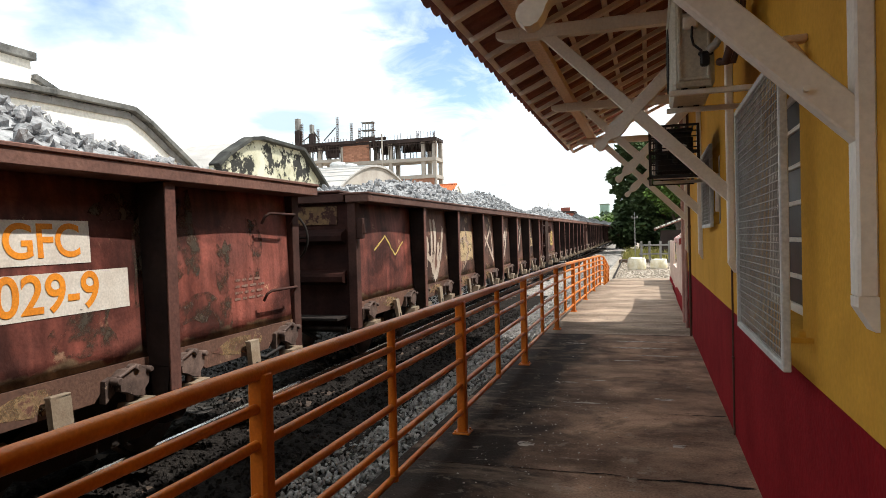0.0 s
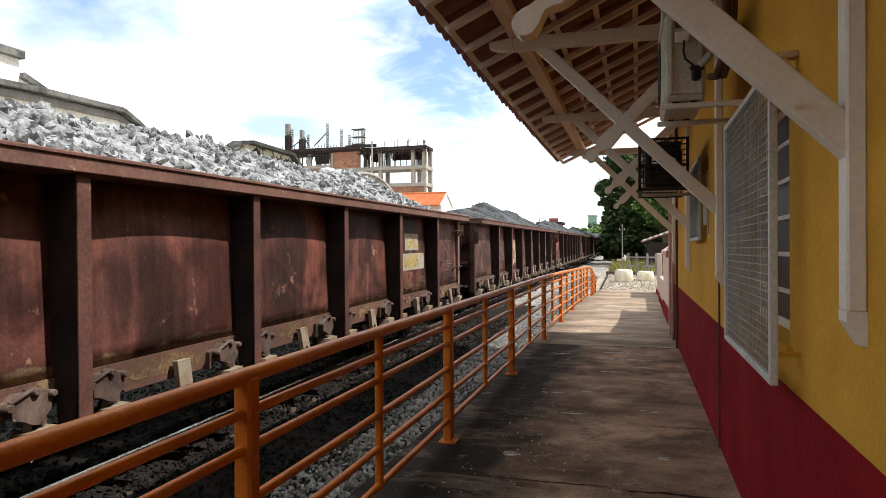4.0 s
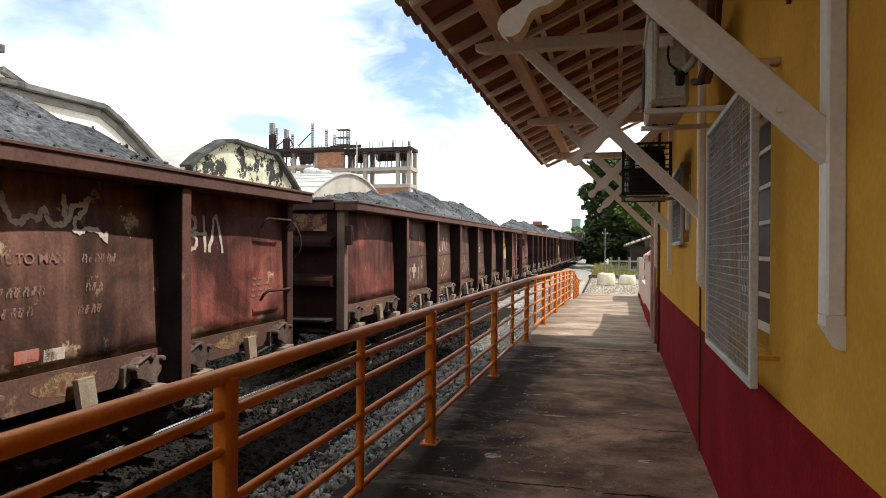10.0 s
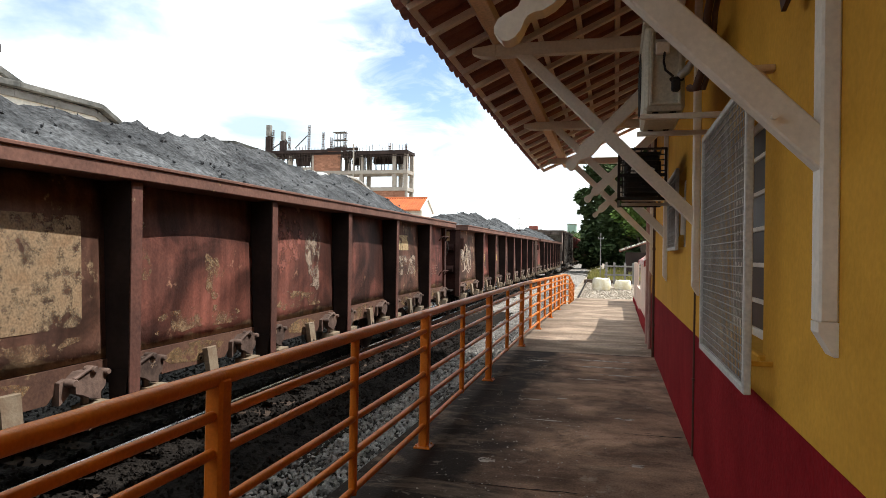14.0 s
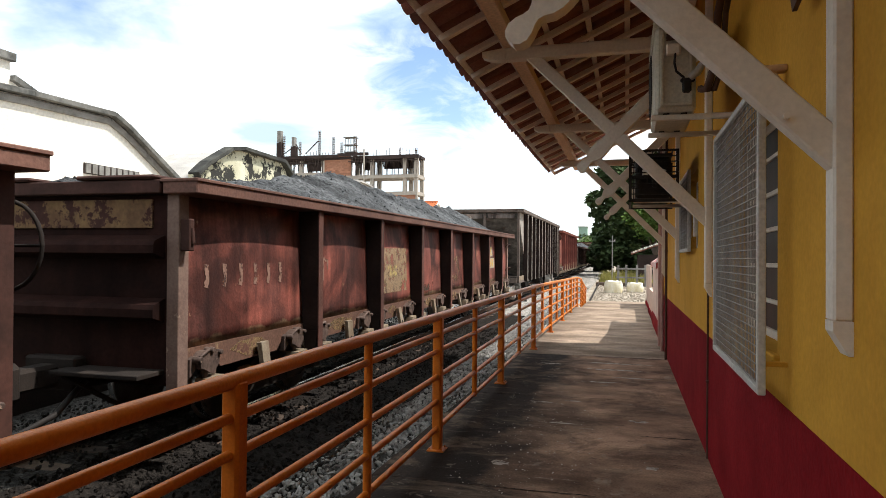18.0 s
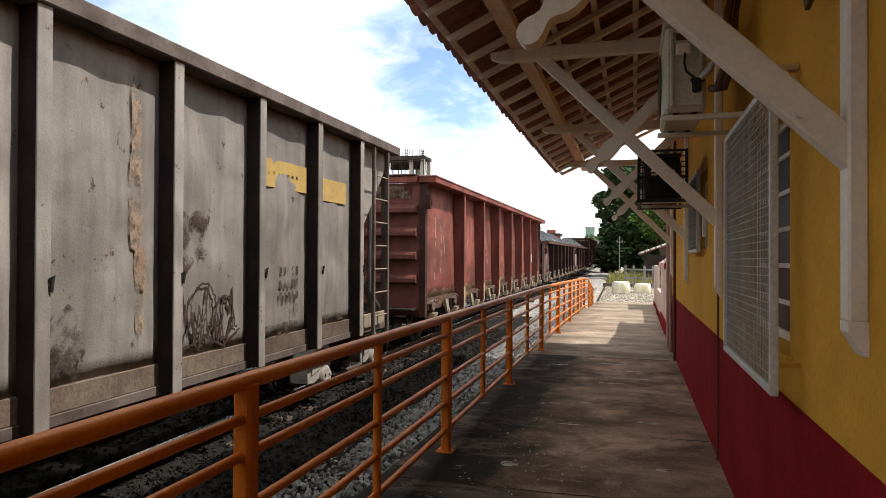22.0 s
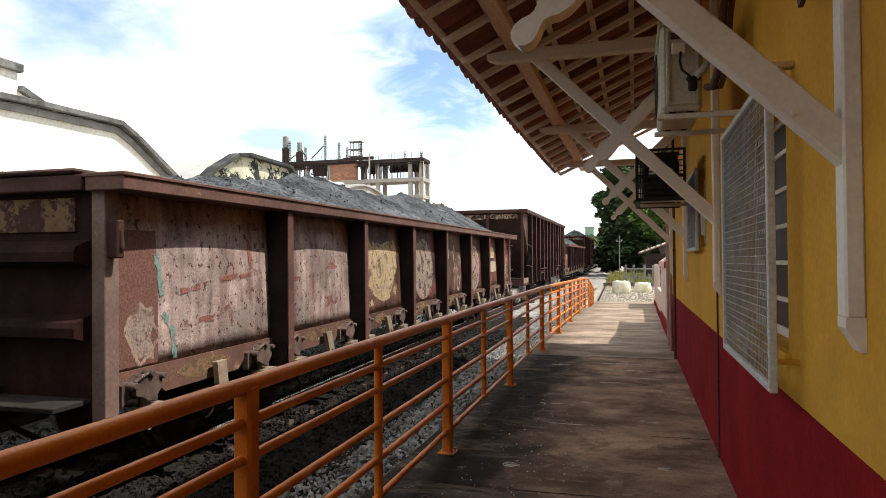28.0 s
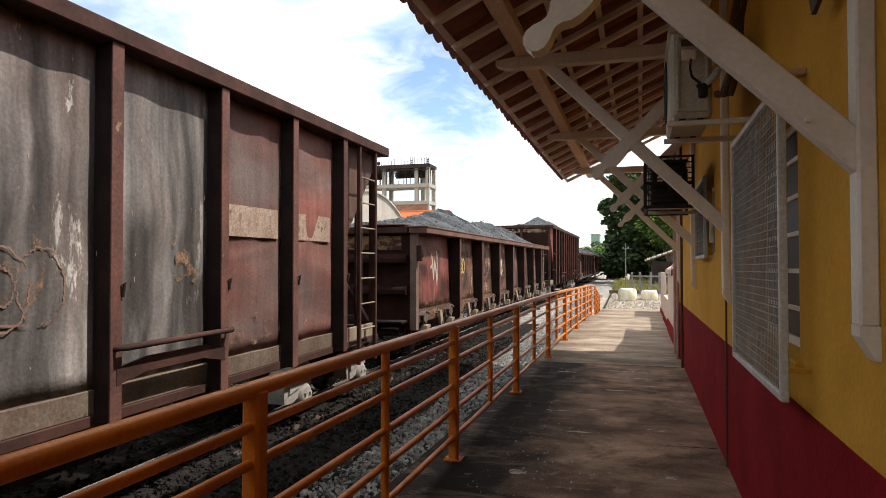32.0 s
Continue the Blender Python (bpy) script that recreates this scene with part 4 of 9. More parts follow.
# windows: frame with bars of panes, and the mesh guard that stands off the wall
W1 = thing("window_1", "tall steel window with dusty panes set deep in the wall", "window", kind="structure")
a, b, c, d = holes[0]
wf = MB()
wf.box(WX + 0.10, a, c, WX + 0.14, a + 0.045, d, 0.004).box(WX + 0.10, b - 0.045, c, WX + 0.14, b, d, 0.004)
wf.box(WX + 0.10, a, c, WX + 0.14, b, c + 0.045, 0.004).box(WX + 0.10, a, d - 0.045, WX + 0.14, b, d, 0.004)
part("window_frame", wf, M_CREAM, W1)
for k in range(1, 6):
    z = c + (d - c) * k / 6
    part("glazing_bar", MB().box(WX + 0.102, a + 0.045, z - 0.012, WX + 0.135, b - 0.045, z + 0.012, 0.003), M_CREAM, W1)
for k in range(6):
    z = c + (d - c) * k / 6
    part("pane", MB().box(WX + 0.115, a + 0.03, z + 0.012, WX + 0.121, b - 0.03, z + (d - c) / 6 - 0.012), M_DARKGLASS, W1)
part("window_sill", MB().box(WX - 0.03, a - 0.05, c - 0.05, WX + 0.12, b + 0.05, c - 0.002, 0.008), M_YELLOW, W1)


def mesh_guard(y0, y1, z0, z1, x, step, label):
    t = thing("window_guard", label, "window guard", group="window guards")
    fr = MB()
    w = 0.032
    fr.box(x - 0.012, y0, z0, x + 0.02, y0 + w, z1, 0.004).box(x - 0.012, y1 - w, z0, x + 0.02, y1, z1, 0.004)
    fr.box(x - 0.012, y0 + w, z0, x + 0.02, y1 - w, z0 + w, 0.004).box(x - 0.012, y0 + w, z1 - w, x + 0.02, y1 - w, z1, 0.004)
    part("guard_frame", fr, M_WHITE, t)
    wr = MB()
    nz, ny = int((z1 - z0) / step), int((y1 - y0) / step)
    for i in range(1, nz):
        z = z0 + i * (z1 - z0) / nz
        wr.box(x, y0 + w, z - 0.0022, x + 0.004, y1 - w, z + 0.0022)
    for i in range(1, ny):
        y = y0 + i * (y1 - y0) / ny
        wr.box(x + 0.004, y - 0.0022, z0 + w, x + 0.008, y + 0.0022, z1 - w)
    tagged(part("wire_mesh", wr, M_WIRE, t, "welded white wire mesh"), kind="stuff")
    for y in (y0 + 0.05, y1 - 0.08):
        for z in (z0 + 0.12, z1 - 0.12):
            part("stay", MB().box(x + 0.02, y, z - 0.01, WX + 0.002, y + 0.03, z + 0.01, 0.003), M_YELLOW, t)
    return t


mesh_guard(2.88, 4.30, 1.02, 2.31, 0.505, 0.036, "white framed wire mesh guard standing off the station window")
mesh_guard(6.66, 7.72, 1.65, 2.44, 0.555, 0.036, "small white framed wire mesh guard over the high window")
W2 = thing("window_2", "small high window with a dark pane in the yellow wall", "window", kind="structure")
a, b, c, d = holes[1]
wf = MB()
wf.box(WX + 0.10, a, c, WX + 0.14, a + 0.045, d, 0.004).box(WX + 0.10, b - 0.045, c, WX + 0.14, b, d, 0.004)
wf.box(WX + 0.10, a, c, WX + 0.14, b, c + 0.045, 0.004).box(WX + 0.10, a, d - 0.045, WX + 0.14, b, d, 0.004)
part("window_frame", wf, M_CREAM, W2)
part("pane", MB().box(WX + 0.115, a + 0.03, c + 0.03, WX + 0.121, b - 0.03, d - 0.03), M_DARKGLASS, W2)
W3 = thing("window_3", "steel window behind the viewpoint in the yellow wall", "window", kind="structure")
a, b, c, d = holes[2]
part("pane", MB().box(WX + 0.115, a, c, WX + 0.121, b, d), M_DARKGLASS, W3)

pipe = thing("wall_conduit", "thin dark conduit running down the station wall", "pipe")
part("pipe", MB().tube([(WX - 0.011, 5.56, 0.0), (WX - 0.011, 5.52, 2.35)], 0.008, 8), M_CABLE, pipe)
for z in (0.6, 1.4, 2.1):
    part("clip", MB().box(WX - 0.022, 5.525, z, WX + 0.002, 5.565, z + 0.02, 0.003), M_CABLE, pipe)
for y, r, mt, lb in ((10.9, 0.02, M_CABLE, "dark brown downpipe on the station wall"), (11.9, 0.028, M_PINKPIPE, "pinkish painted downpipe at the end of the station wall"),
                     (12.6, 0.035, M_PINKPIPE, "pinkish painted downpipe at the end of the station wall")):
    t = thing("downpipe", lb, "downpipe", group="downpipes")
    part("pipe", MB().tube([(WX - r - 0.01, y, 0.0), (WX - r - 0.01, y, 3.7)], r, 12), mt, t)
    for z in (0.5, 1.7, 2.9):
        part("clip", MB().tube([(WX - r - 0.01, y, z), (WX - r - 0.01, y, z + 0.03)], r + 0.006, 12), mt, t)

# ---- canopy ----
SLOPE = 0.466


def bx(x):
    return x * 1.09


def bz(z):
    return 1.57 + (z - 1.57) * 1.09



def roof_z(x):
    return 3.875 + SLOPE * x


RY0, RY1, EAVE = -3.0, 13.2, -1.47


def bracket(y):
    t = thing("canopy_bracket", "cream painted timber bracket with crossed braces and turned ends", "bracket", group="canopy brackets")
    p = MB()
    p.box(0.562, y - 0.042, bz(1.40), WX + 0.001, y + 0.042, 3.98, 0.007)
    part("wall_post", p, M_CREAM, t)
    z = bz(1.40) + 0.002
    tip = MB()
    tip.prism([(0.562, z), (0.562, z - 0.03), (WX - 0.012, z - 0.10), (WX, z - 0.10), (WX, z)], y - 0.040, y + 0.040, "y")
    part("pendant", tip, M_CREAM, t, "carved end of the wall post")
    p = MB().beam((0.60, y, 1.862), (-0.865, y, 3.327), 0.066, 0.096)
    part("brace", p, M_CREAM, t)
    p = MB().beam((0.55, y, 3.235), (-0.168, y, 2.513), 0.07, 0.10)
    cb = part("cross_brace", p, M_CREAM, t)
    d, a, e = Vector((-0.705, 0, -0.709)), Vector((-0.709, 0, 0.705)), Vector((-0.40, 0, 2.28))
    half = ((0.335, 0.050), (0.315, 0.053), (0.27, 0.058), (0.235, 0.061), (0.20, 0.059), (0.165, 0.048), (0.14, 0.03), (0.12, 0.023), (0.10, 0.027), (0.075, 0.038),
            (0.045, 0.043), (0.02, 0.034), (0.006, 0.018))
    side = [e - d * s + a * w for s, w in half] + [e - d * s - a * w for s, w in half[::-1]]
    k = MB().prism([(q.x, q.z) for q in side], y - 0.037, y + 0.037, "y")
    part("carved_knob", k, M_CREAM, cb, "sawn baluster-shaped end of the brace")
    p = MB()
    p.box(bx(-0.92), y - 0.045, bz(3.085), 0.57, y + 0.045, bz(3.18), 0.008)
    p.prism([(bx(-0.92), bz(3.085)), (bx(-1.04), bz(3.095)), (bx(-1.10), bz(3.12)), (bx(-1.10), bz(3.16)), (bx(-0.92), bz(3.18))], y - 0.045, y + 0.045, "y")
    part("tie_beam", p, M_CREAM, t)
    part("bolt", MB().tube([(bx(0.40), y - 0.058, bz(1.955)), (bx(0.40), y - 0.036, bz(1.955))], 0.010, 8), M_CREAM, t)
    return t


for y in (-1.04, 2.17, 5.40, 8.60, 11.80):
    bracket(y)
roof = thing("roof", "clay tile canopy roof on faded timber rafters and battens", "roof", kind="structure")
pu = MB().box(-1.02, RY0, bz(3.18) + 0.003, -0.90, RY1 - 0.12, bz(3.18) + 0.092, 0.006)
part("purlin", pu, M_PURLIN, roof, "brown timber purlin")
part("wall_plate", MB().box(0.48, RY0, 3.99, 0.60, RY1 - 0.1, 4.09, 0.006), M_CREAM, roof)
raf = MB()
raf.beam((EAVE + 0.06, 0, roof_z(EAVE + 0.06) + 0.03), (1.0, 0, roof_z(1.0) + 0.03), 0.065, 0.05, 0.005)
raf = raf.mesh("rafter", M_BATTEN)
ny = 0
y = RY0 + 0.25
while y < RY1:
    part("rafter", raf, None, roof, m=Matrix.Translation((0, y, 0)))
    y += 0.54
x = EAVE + 0.05
bt = MB().box(-0.025, RY0, 0, 0.025, RY1, 0.022).mesh("batten", M_BATTEN)
while x < 1.0:
    part("batten", bt, None, roof, m=pose(x, 0, roof_z(x) + 0.074, 0, -math.degrees(math.atan(SLOPE)), 0))
    x += 0.35
rear_roof = MB().prism([(0.62, roof_z(0.62) + 0.02), (3.8, roof_z(3.8) + 0.02), (7.6, roof_z(0.4) + 0.05), (7.6, roof_z(0.4) + 0.15), (3.8, roof_z(3.8) + 0.15), (0.62, roof_z(0.62) + 0.14)], -24.2, RY0, "y")
part("roof_slope", rear_roof, M_TILE, roof, "tiled main slopes over the station")
shell = MB().prism([(1.0, roof_z(1.0) + 0.02), (3.8, roof_z(3.8) + 0.02), (7.6, roof_z(0.4) + 0.05), (7.6, roof_z(0.4) + 0.15), (3.8, roof_z(3.8) + 0.15), (1.0, roof_z(1.0) + 0.14)], RY0, RY1, "y")
part("roof_slope", shell, M_TILE, roof, "tiled main slopes over the station")


# ---- appliances on the wall ----
def condenser(x0, x1, y0, y1, z0, z1, mt, label):
    t = thing("air_conditioner", label, "air conditioner", group="outdoor units")
    part("casing", MB().box(x0, y0, z0, x1, y1, z1, 0.02), mt, t)
    part("side_panel", MB().box(x0 + 0.03, y0 - 0.006, z0 + 0.03, x1 - 0.03, y0 + 0.002, z1 - 0.05, 0.003), mt, t)
    part("top_cover", MB().box(x0 - 0.012, y0 - 0.012, z1 - 0.002, x1 + 0.012, y1 + 0.012, z1 + 0.03, 0.008), mt, t)
    gr = MB()
    yc, zc = (y0 + y1) / 2 + 0.06, (z0 + z1) / 2
    for r in (0.05, 0.09, 0.13, 0.17, 0.2):
        gr.tube([(x0 - 0.012, yc + r * math.cos(i * math.pi / 10), zc + r * math.sin(i * math.pi / 10)) for i in range(21)], 0.004, 5, False)
    part("fan_grille", gr, M_BLACK, t)
    wv = MB().tube([(x0 + 0.11, y0 - 0.04, z1 - 0.18), (x0 + 0.105, y0 - 0.05, z1 - 0.24), (x0 + 0.115, y0 - 0.055, z0 + 0.22), (x0 + 0.16, y0 - 0.05, z0 + 0.18)], 0.007, 6)
    part("power_cable", wv, M_BLACK, t)
    part("name_plate", MB().box(x0 + 0.06, y0 - 0.018, z1 - 0.095, x0 + 0.17, y0 - 0.012, z1 - 0.055, 0.002), M_CABLE, t)
    fr = MB()
    for a0, b0, a1, b1 in ((x0 + 0.03, z0 + 0.03, x0 + 0.048, z1 - 0.03), (x1 - 0.04, z0 + 0.03, x1 - 0.022, z1 - 0.03), (x0 + 0.048, z0 + 0.03, x1 - 0.04, z0 + 0.048), (x0 + 0.048, z1 - 0.048, x1 - 0.04, z1 - 0.03)):
        fr.box(a0, y0 - 0.022, b0, a1, y0 - 0.002, b1, 0.003)
    part("panel_frame", fr, mt, t, "pale pressed frame round the side panel")
    part("junction_box", MB().box(x0 + 0.06, y0 - 0.045, z1 - 0.19, x0 + 0.14, y0 - 0.008, z1 - 0.12, 0.008), M_CREAM, t)
    part("terminal", MB().box(x0 + 0.15, y0 - 0.05, z0 + 0.10, x0 + 0.20, y0 - 0.004, z0 + 0.17, 0.01).box(x0 + 0.14, y0 - 0.04, z0 + 0.16, x0 + 0.22, y0 - 0.01, z0 + 0.185, 0.008), M_BLACK, t)
    part("foil_wrap", MB().tube([(x0 + 0.19, y0 - 0.04, z0 + 0.18), (x0 + 0.23, y0 - 0.05, z0 + 0.21), (x0 + 0.26, y0 - 0.05, z0 + 0.26)], [0.02, 0.024, 0.018], 8), M_VENT, t, "crumpled foil round the pipe joint")
    for y in (y0 + 0.05, y1 - 0.12):
        b = MB().box(x0 - 0.02, y, z0 - 0.04, WX + 0.002, y + 0.035, z0 - 0.008, 0.004)
        b.box(WX - 0.035, y, z0 - 0.36, WX + 0.002, y + 0.035, z0 - 0.04, 0.004)
        part("wall_bracket", b, M_CREAM, t)
    for y in (y0 + 0.05, y1 - 0.12):
        for xx in (x0 + 0.05, x1 - 0.08):
            part("foot", MB().box(xx, y, z0 - 0.008, xx + 0.035, y + 0.035, z0 + 0.002), M_BLACK, t)
    return t


condenser(0.14, 0.37, 4.05, 4.78, 2.44, 2.95, M_AC, "cream outdoor air conditioner unit on a wall shelf")
pipes = thing("refrigerant_pipes", "brown wrapped refrigerant pipes looping into the station wall", "pipe")
for i, (dx, r) in enumerate(((0, 0.022), (0.04, 0.016))):
    part("pipe", MB().tube([(0.39 + dx, 4.0, 2.55), (0.41 + dx, 3.9, 2.52), (0.45 + dx, 3.88, 2.65), (0.47 + dx, 3.92, 2.95), (0.5 + dx, 3.97, 3.1), (0.56, 4.0, 3.14), (WX + 0.02, 4.0, 3.14)], r, 8), M_CABLE, pipes)
# casing coloured black: the darkness of its silhouette is in the material
condenser(0.06, 0.38, 6.45, 7.2, 2.15, 2.54, M_BLACK, "outdoor air conditioner unit coloured black as a silhouette inside an iron cage")
cage = thing("iron_cage", "black iron bar cage round an outdoor unit on the wall", "cage")
cf = MB()
for x in (0.0, 0.42):
    for y in (6.38, 7.28):
        cf.box(x, y, 2.11, x + 0.025, y + 0.025, 2.60)
for z in (2.11, 2.34, 2.58):
    cf.box(0.0, 6.38, z, 0.025, 7.3, z + 0.02).box(0.0, 6.38, z, 0.44, 6.4, z + 0.02).box(0.0, 7.28, z, 0.44, 7.3, z + 0.02)
part("cage_frame", cf, M_BLACK, cage)
for i in range(9):
    z = 2.13 + i * 0.05
    b = MB().box(0.004, 6.385, z, 0.42, 6.397, z + 0.01).box(0.004, 6.385, z, 0.016, 7.3, z + 0.01)
    part("bar", b, M_BLACK, cage)
for i in range(7):
    part("bar", MB().box(0.03 + i * 0.06, 6.385, 2.59, 0.042 + i * 0.06, 7.3, 2.602), M_BLACK, cage)
hook = thing("lamp_bracket", "small brown timber corbel high on the yellow wall", "bracket")
part("arm", MB().box(0.52, 2.94, 2.345, WX + 0.002, 3.0, 2.372, 0.006), M_PURLIN, hook)
part("strut", MB().beam((0.555, 2.97, 2.345), (WX, 2.97, 2.255), 0.04, 0.03), M_PURLIN, hook)

tipp = thing("hanging_plate", "dark brown pointed timber plate hung beside the wall", "plate")
part("plate", MB().prism([(2.36, 2.68), (2.56, 2.68), (2.56, 2.5), (2.53, 2.44), (2.44, 2.46)], 0.54, 0.556, "x"), M_CABLE, tipp)
part("hanger", MB().box(0.55, 2.45, 2.66, WX + 0.002, 2.48, 2.69, 0.004), M_CABLE, tipp)

# mortar smears and scrapes on the platform
sm = thing("mortar_smear", "thin pale mortar scrapes dried on the dark concrete", "stain", kind="structure")
sr = random.Random(77)
spots = [(-0.67, 6.32, 0.56, 0.05), (-0.95, 4.95, 0.16, 0.13), (-0.2, 9.6, 0.75, 0.12), (0.05, 9.0, 0.5, 0.09), (-0.35, 8.6, 0.6, 0.07), (0.18, 5.15, 0.12, 0.1), (-0.9, 7.2, 0.3, 0.05),
         (-0.6, 7.35, 0.25, 0.06), (-0.1, 10.2, 0.9, 0.1), (0.1, 6.6, 0.2, 0.12), (-0.5, 3.6, 0.3, 0.05), (0.2, 3.2, 0.2, 0.2), (-0.8, 2.9, 0.25, 0.06), (-1.1, 9.9, 0.3, 0.08)]
for x, y, w, h in spots:
    m = MB()
    rim = []
    for i in range(16):
        a = i * math.pi / 8
        k = 0.5 * sr.uniform(0.65, 1.15)
        rim.append((x + math.cos(a) * w * k, y + math.sin(a) * h * k, 0.0035))
    m.add([(x, y, 0.0035)] + rim, [(0, 1 + i, 1 + (i + 1) % 16) for i in range(16)])
    part("smear", m, M_MORTAR, sm)


gt = MB()
for i in range(420):
    y = sr.gauss(5.2, 1.5)
    x = sr.gauss(-0.75, 0.32)
    if not (2.0 < y < 11 and -1.3 < x < 0.5):
        continue
    r = 0.0022 + 0.007 * sr.random() ** 3
    gt.add([(x - r, y, 0), (x, y - r * 1.3, 0), (x + r * 1.2, y + r * 0.2, 0), (x + r * .2, y + r, 0), (x, y, r * 0.8)], [(0, 1, 4), (1, 2, 4), (2, 3, 4), (3, 0, 4)])
solid("mortar_crumbs", gt, M_CRUMB, "pale crumbs of mortar and grit on the platform", "grit", kind="stuff")
yd = MB()
for i in range(2600):
    x, y = sr.uniform(-3.2, 1.2), 26.6 + 20 * sr.random() ** 1.4
    if x < -1.5 - 0.02 * (y - 23) and x > -2.3:
        continue
    pebble(yd, x, y, ground_z(y) + 0.01, sr.uniform(0.03, 0.075))
solid("yard_stones", yd, M_YARD, "loose pale stones scattered over the yard", "gravel", kind="stuff")

# ragged open cracks across the concrete
cr = thing("crack", "ragged dirt-filled cracks across the platform concrete", "crack", kind="structure")
for n, (x0, x1, yc, wide) in enumerate(((-0.15, 0.6, 4.40, 0.030), (-1.2, -0.2, 4.43, 0.012), (0.05, 0.6, 6.08, 0.020), (-1.3, 0.55, 10.88, 0.030), (-0.9, -0.1, 7.55, 0.010), (0.2, 0.6, 9.05, 0.02))):
    m = MB()
    k = 36
    v = []
    for i in range(k + 1):
        x = x0 + (x1 - x0) * i / k
        c = yc + 0.035 * noise.noise((x * 2.2, n, 0)) + 0.015 * noise.noise((x * 11, n, 4))
        h = wide * (0.25 + 0.75 * i / k) * (0.55 + 0.9 * abs(noise.noise((x * 9, n, 9)))) * min(1, i / 4, (k - i) / 2 + 0.1)
        v += [(x, c - h, 0.0022), (x, c + h, 0.0022)]
    m.add(v, [(2 * i, 2 * i + 2, 2 * i + 3, 2 * i + 1) for i in range(k)])
    part("crack_line", m, M_OILY, cr)

# ---- the train ----
PITCH, LEAD = 18.68, 8.08
LG, NP = 17.22, 8
RIBS = [0.0] + [2.40 + 2.13 * i for i in range(7)] + [17.22]
RIBS_SHORT = [0.0] + [2.40 + 2.09 * i for i in range(7)] + [17.22]
PW = 2.121
SIDE, FACE = 1.22, 1.42                 # door sill and rib faces
SHEET, LEAN = 1.165, 0.055              # side sheets stand back behind the ribs and lean in towards the rim


def travelled(s):
    """Metres run by the train s seconds after the start; its pace wavers a little round 7.5 m/s."""
    return 7.650 * s - 0.06573 * s ** 2 + 5.809e-3 * s ** 3 - 1.939e-4 * s ** 4 + 2.2536e-6 * s ** 5


def swell(u, w, bulge, lean=0.0):
    u, w = min(1, max(0, u)), min(1, max(0, w))
    k = math.sin(math.pi * u) * math.sin(math.pi * w) * bulge
    return k + noise.noise((u * 3, w * 2.2, 1.1)) * 0.014 * math.sin(math.pi * u) + lean * (1 - w)


def relief_sheet(y0, y1, z0, z1, x, bulge, nu=8, nv=6, dent=0.0, at=0.0, lean=0.0):
    """A thin pressed side sheet, swollen a little between its ribs."""
    m = MB()
    v = []
    for xo in (0.0, -0.02):
        for j in range(nv + 1):
            for i in range(nu + 1):
                u, w = i / nu, j / nv
                k = swell(u, w, bulge, lean) + dent * noise.noise((u * 2.6 + at, w * 5.5, at)) * math.sin(math.pi * u) + dent * 0.5 * noise.noise((u * 6, w * 11, at + 5)) * math.sin(math.pi * u)
                v.append((x + xo + k, y0 + (y1 - y0) * u, z0 + (z1 - z0) * w))
    r, q = nu + 1, (nu + 1) * (nv + 1)
    f = [(j * r + i, j * r + i + 1, (j + 1) * r + i + 1, (j + 1) * r + i) for j in range(nv) for i in range(nu)]
    f += [tuple(a + q for a in t)[::-1] for t in f]
    f += [(i, i + q, i + 1 + q, i + 1) for i in range(nu)] + [(nv * r + i, nv * r + i + 1, nv * r + i + 1 + q, nv * r + i + q) for i in range(nu)]
    f += [(j * r, (j + 1) * r, (j + 1) * r + q, j * r + q) for j in range(nv)] + [(j * r + nu, j * r + nu + q, (j + 1) * r + nu + q, (j + 1) * r + nu) for j in range(nv)]
    return m.add(v, f, True)


def wheelset_meshes():
    w = MB()
    w.tube([(-0.75, 0, 0), (0.75, 0, 0)], 0.07, 10)
    t = []
    for s in (-1, 1):
        x = s * HALF_GAUGE
        w.tube([(x - 0.065 * s, 0, 0), (x - 0.045 * s, 0, 0), (x - 0.04 * s, 0, 0), (x + 0.05 * s, 0, 0), (x + 0.051 * s, 0, 0), (x + 0.03 * s, 0, 0), (x + 0.03 * s, 0, 0)],
               [0.44, 0.445, 0.416, 0.41, 0.36, 0.34, 0.1], 28)
        t.append(MB().tube([(x - 0.038 * s, 0, 0), (x + 0.048 * s, 0, 0)], [0.419, 0.413], 28, False).mesh("tread", M_TREAD))
        for i in range(8):
            a = i * math.pi / 4
            w.box(x + 0.02, -0.02, 0.1, x + 0.04, 0.02, 0.34, 0, Matrix.Rotation(a, 4, "X"))
    return w.mesh("wheelset", M_WHEEL), t


WHEEL_ME, TREAD_ME = wheelset_meshes()


def bogie_mesh():
    b = MB()
    for s in (-1, 1):
        x = s * 0.78
        b.prism([(-1.12, 0.50), (-1.12, 0.36), (-0.80, 0.36), (-0.55, 0.26), (0.55, 0.26), (0.80, 0.36), (1.12, 0.36), (1.12, 0.50), (0.72, 0.56), (0.45, 0.70), (-0.45, 0.70), (-0.72, 0.56)],
                x - 0.06, x + 0.06, "x")
        for y in (-0.85, 0.85):
            b.box(x - 0.1, y - 0.14, 0.30, x + 0.13, y + 0.14, 0.54, 0.03)
            b.tube([(x + 0.1 * s, y, 0.42), (x + 0.16 * s, y, 0.42)], 0.11, 12)
        for y in (-0.2, 0, 0.2):
            b.tube([(x, y, 0.28), (x, y, 0.6)], 0.075, 10)
    b.box(-0.8, -0.22, 0.48, 0.8, 0.22, 0.74, 0.03)
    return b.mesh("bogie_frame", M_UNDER)


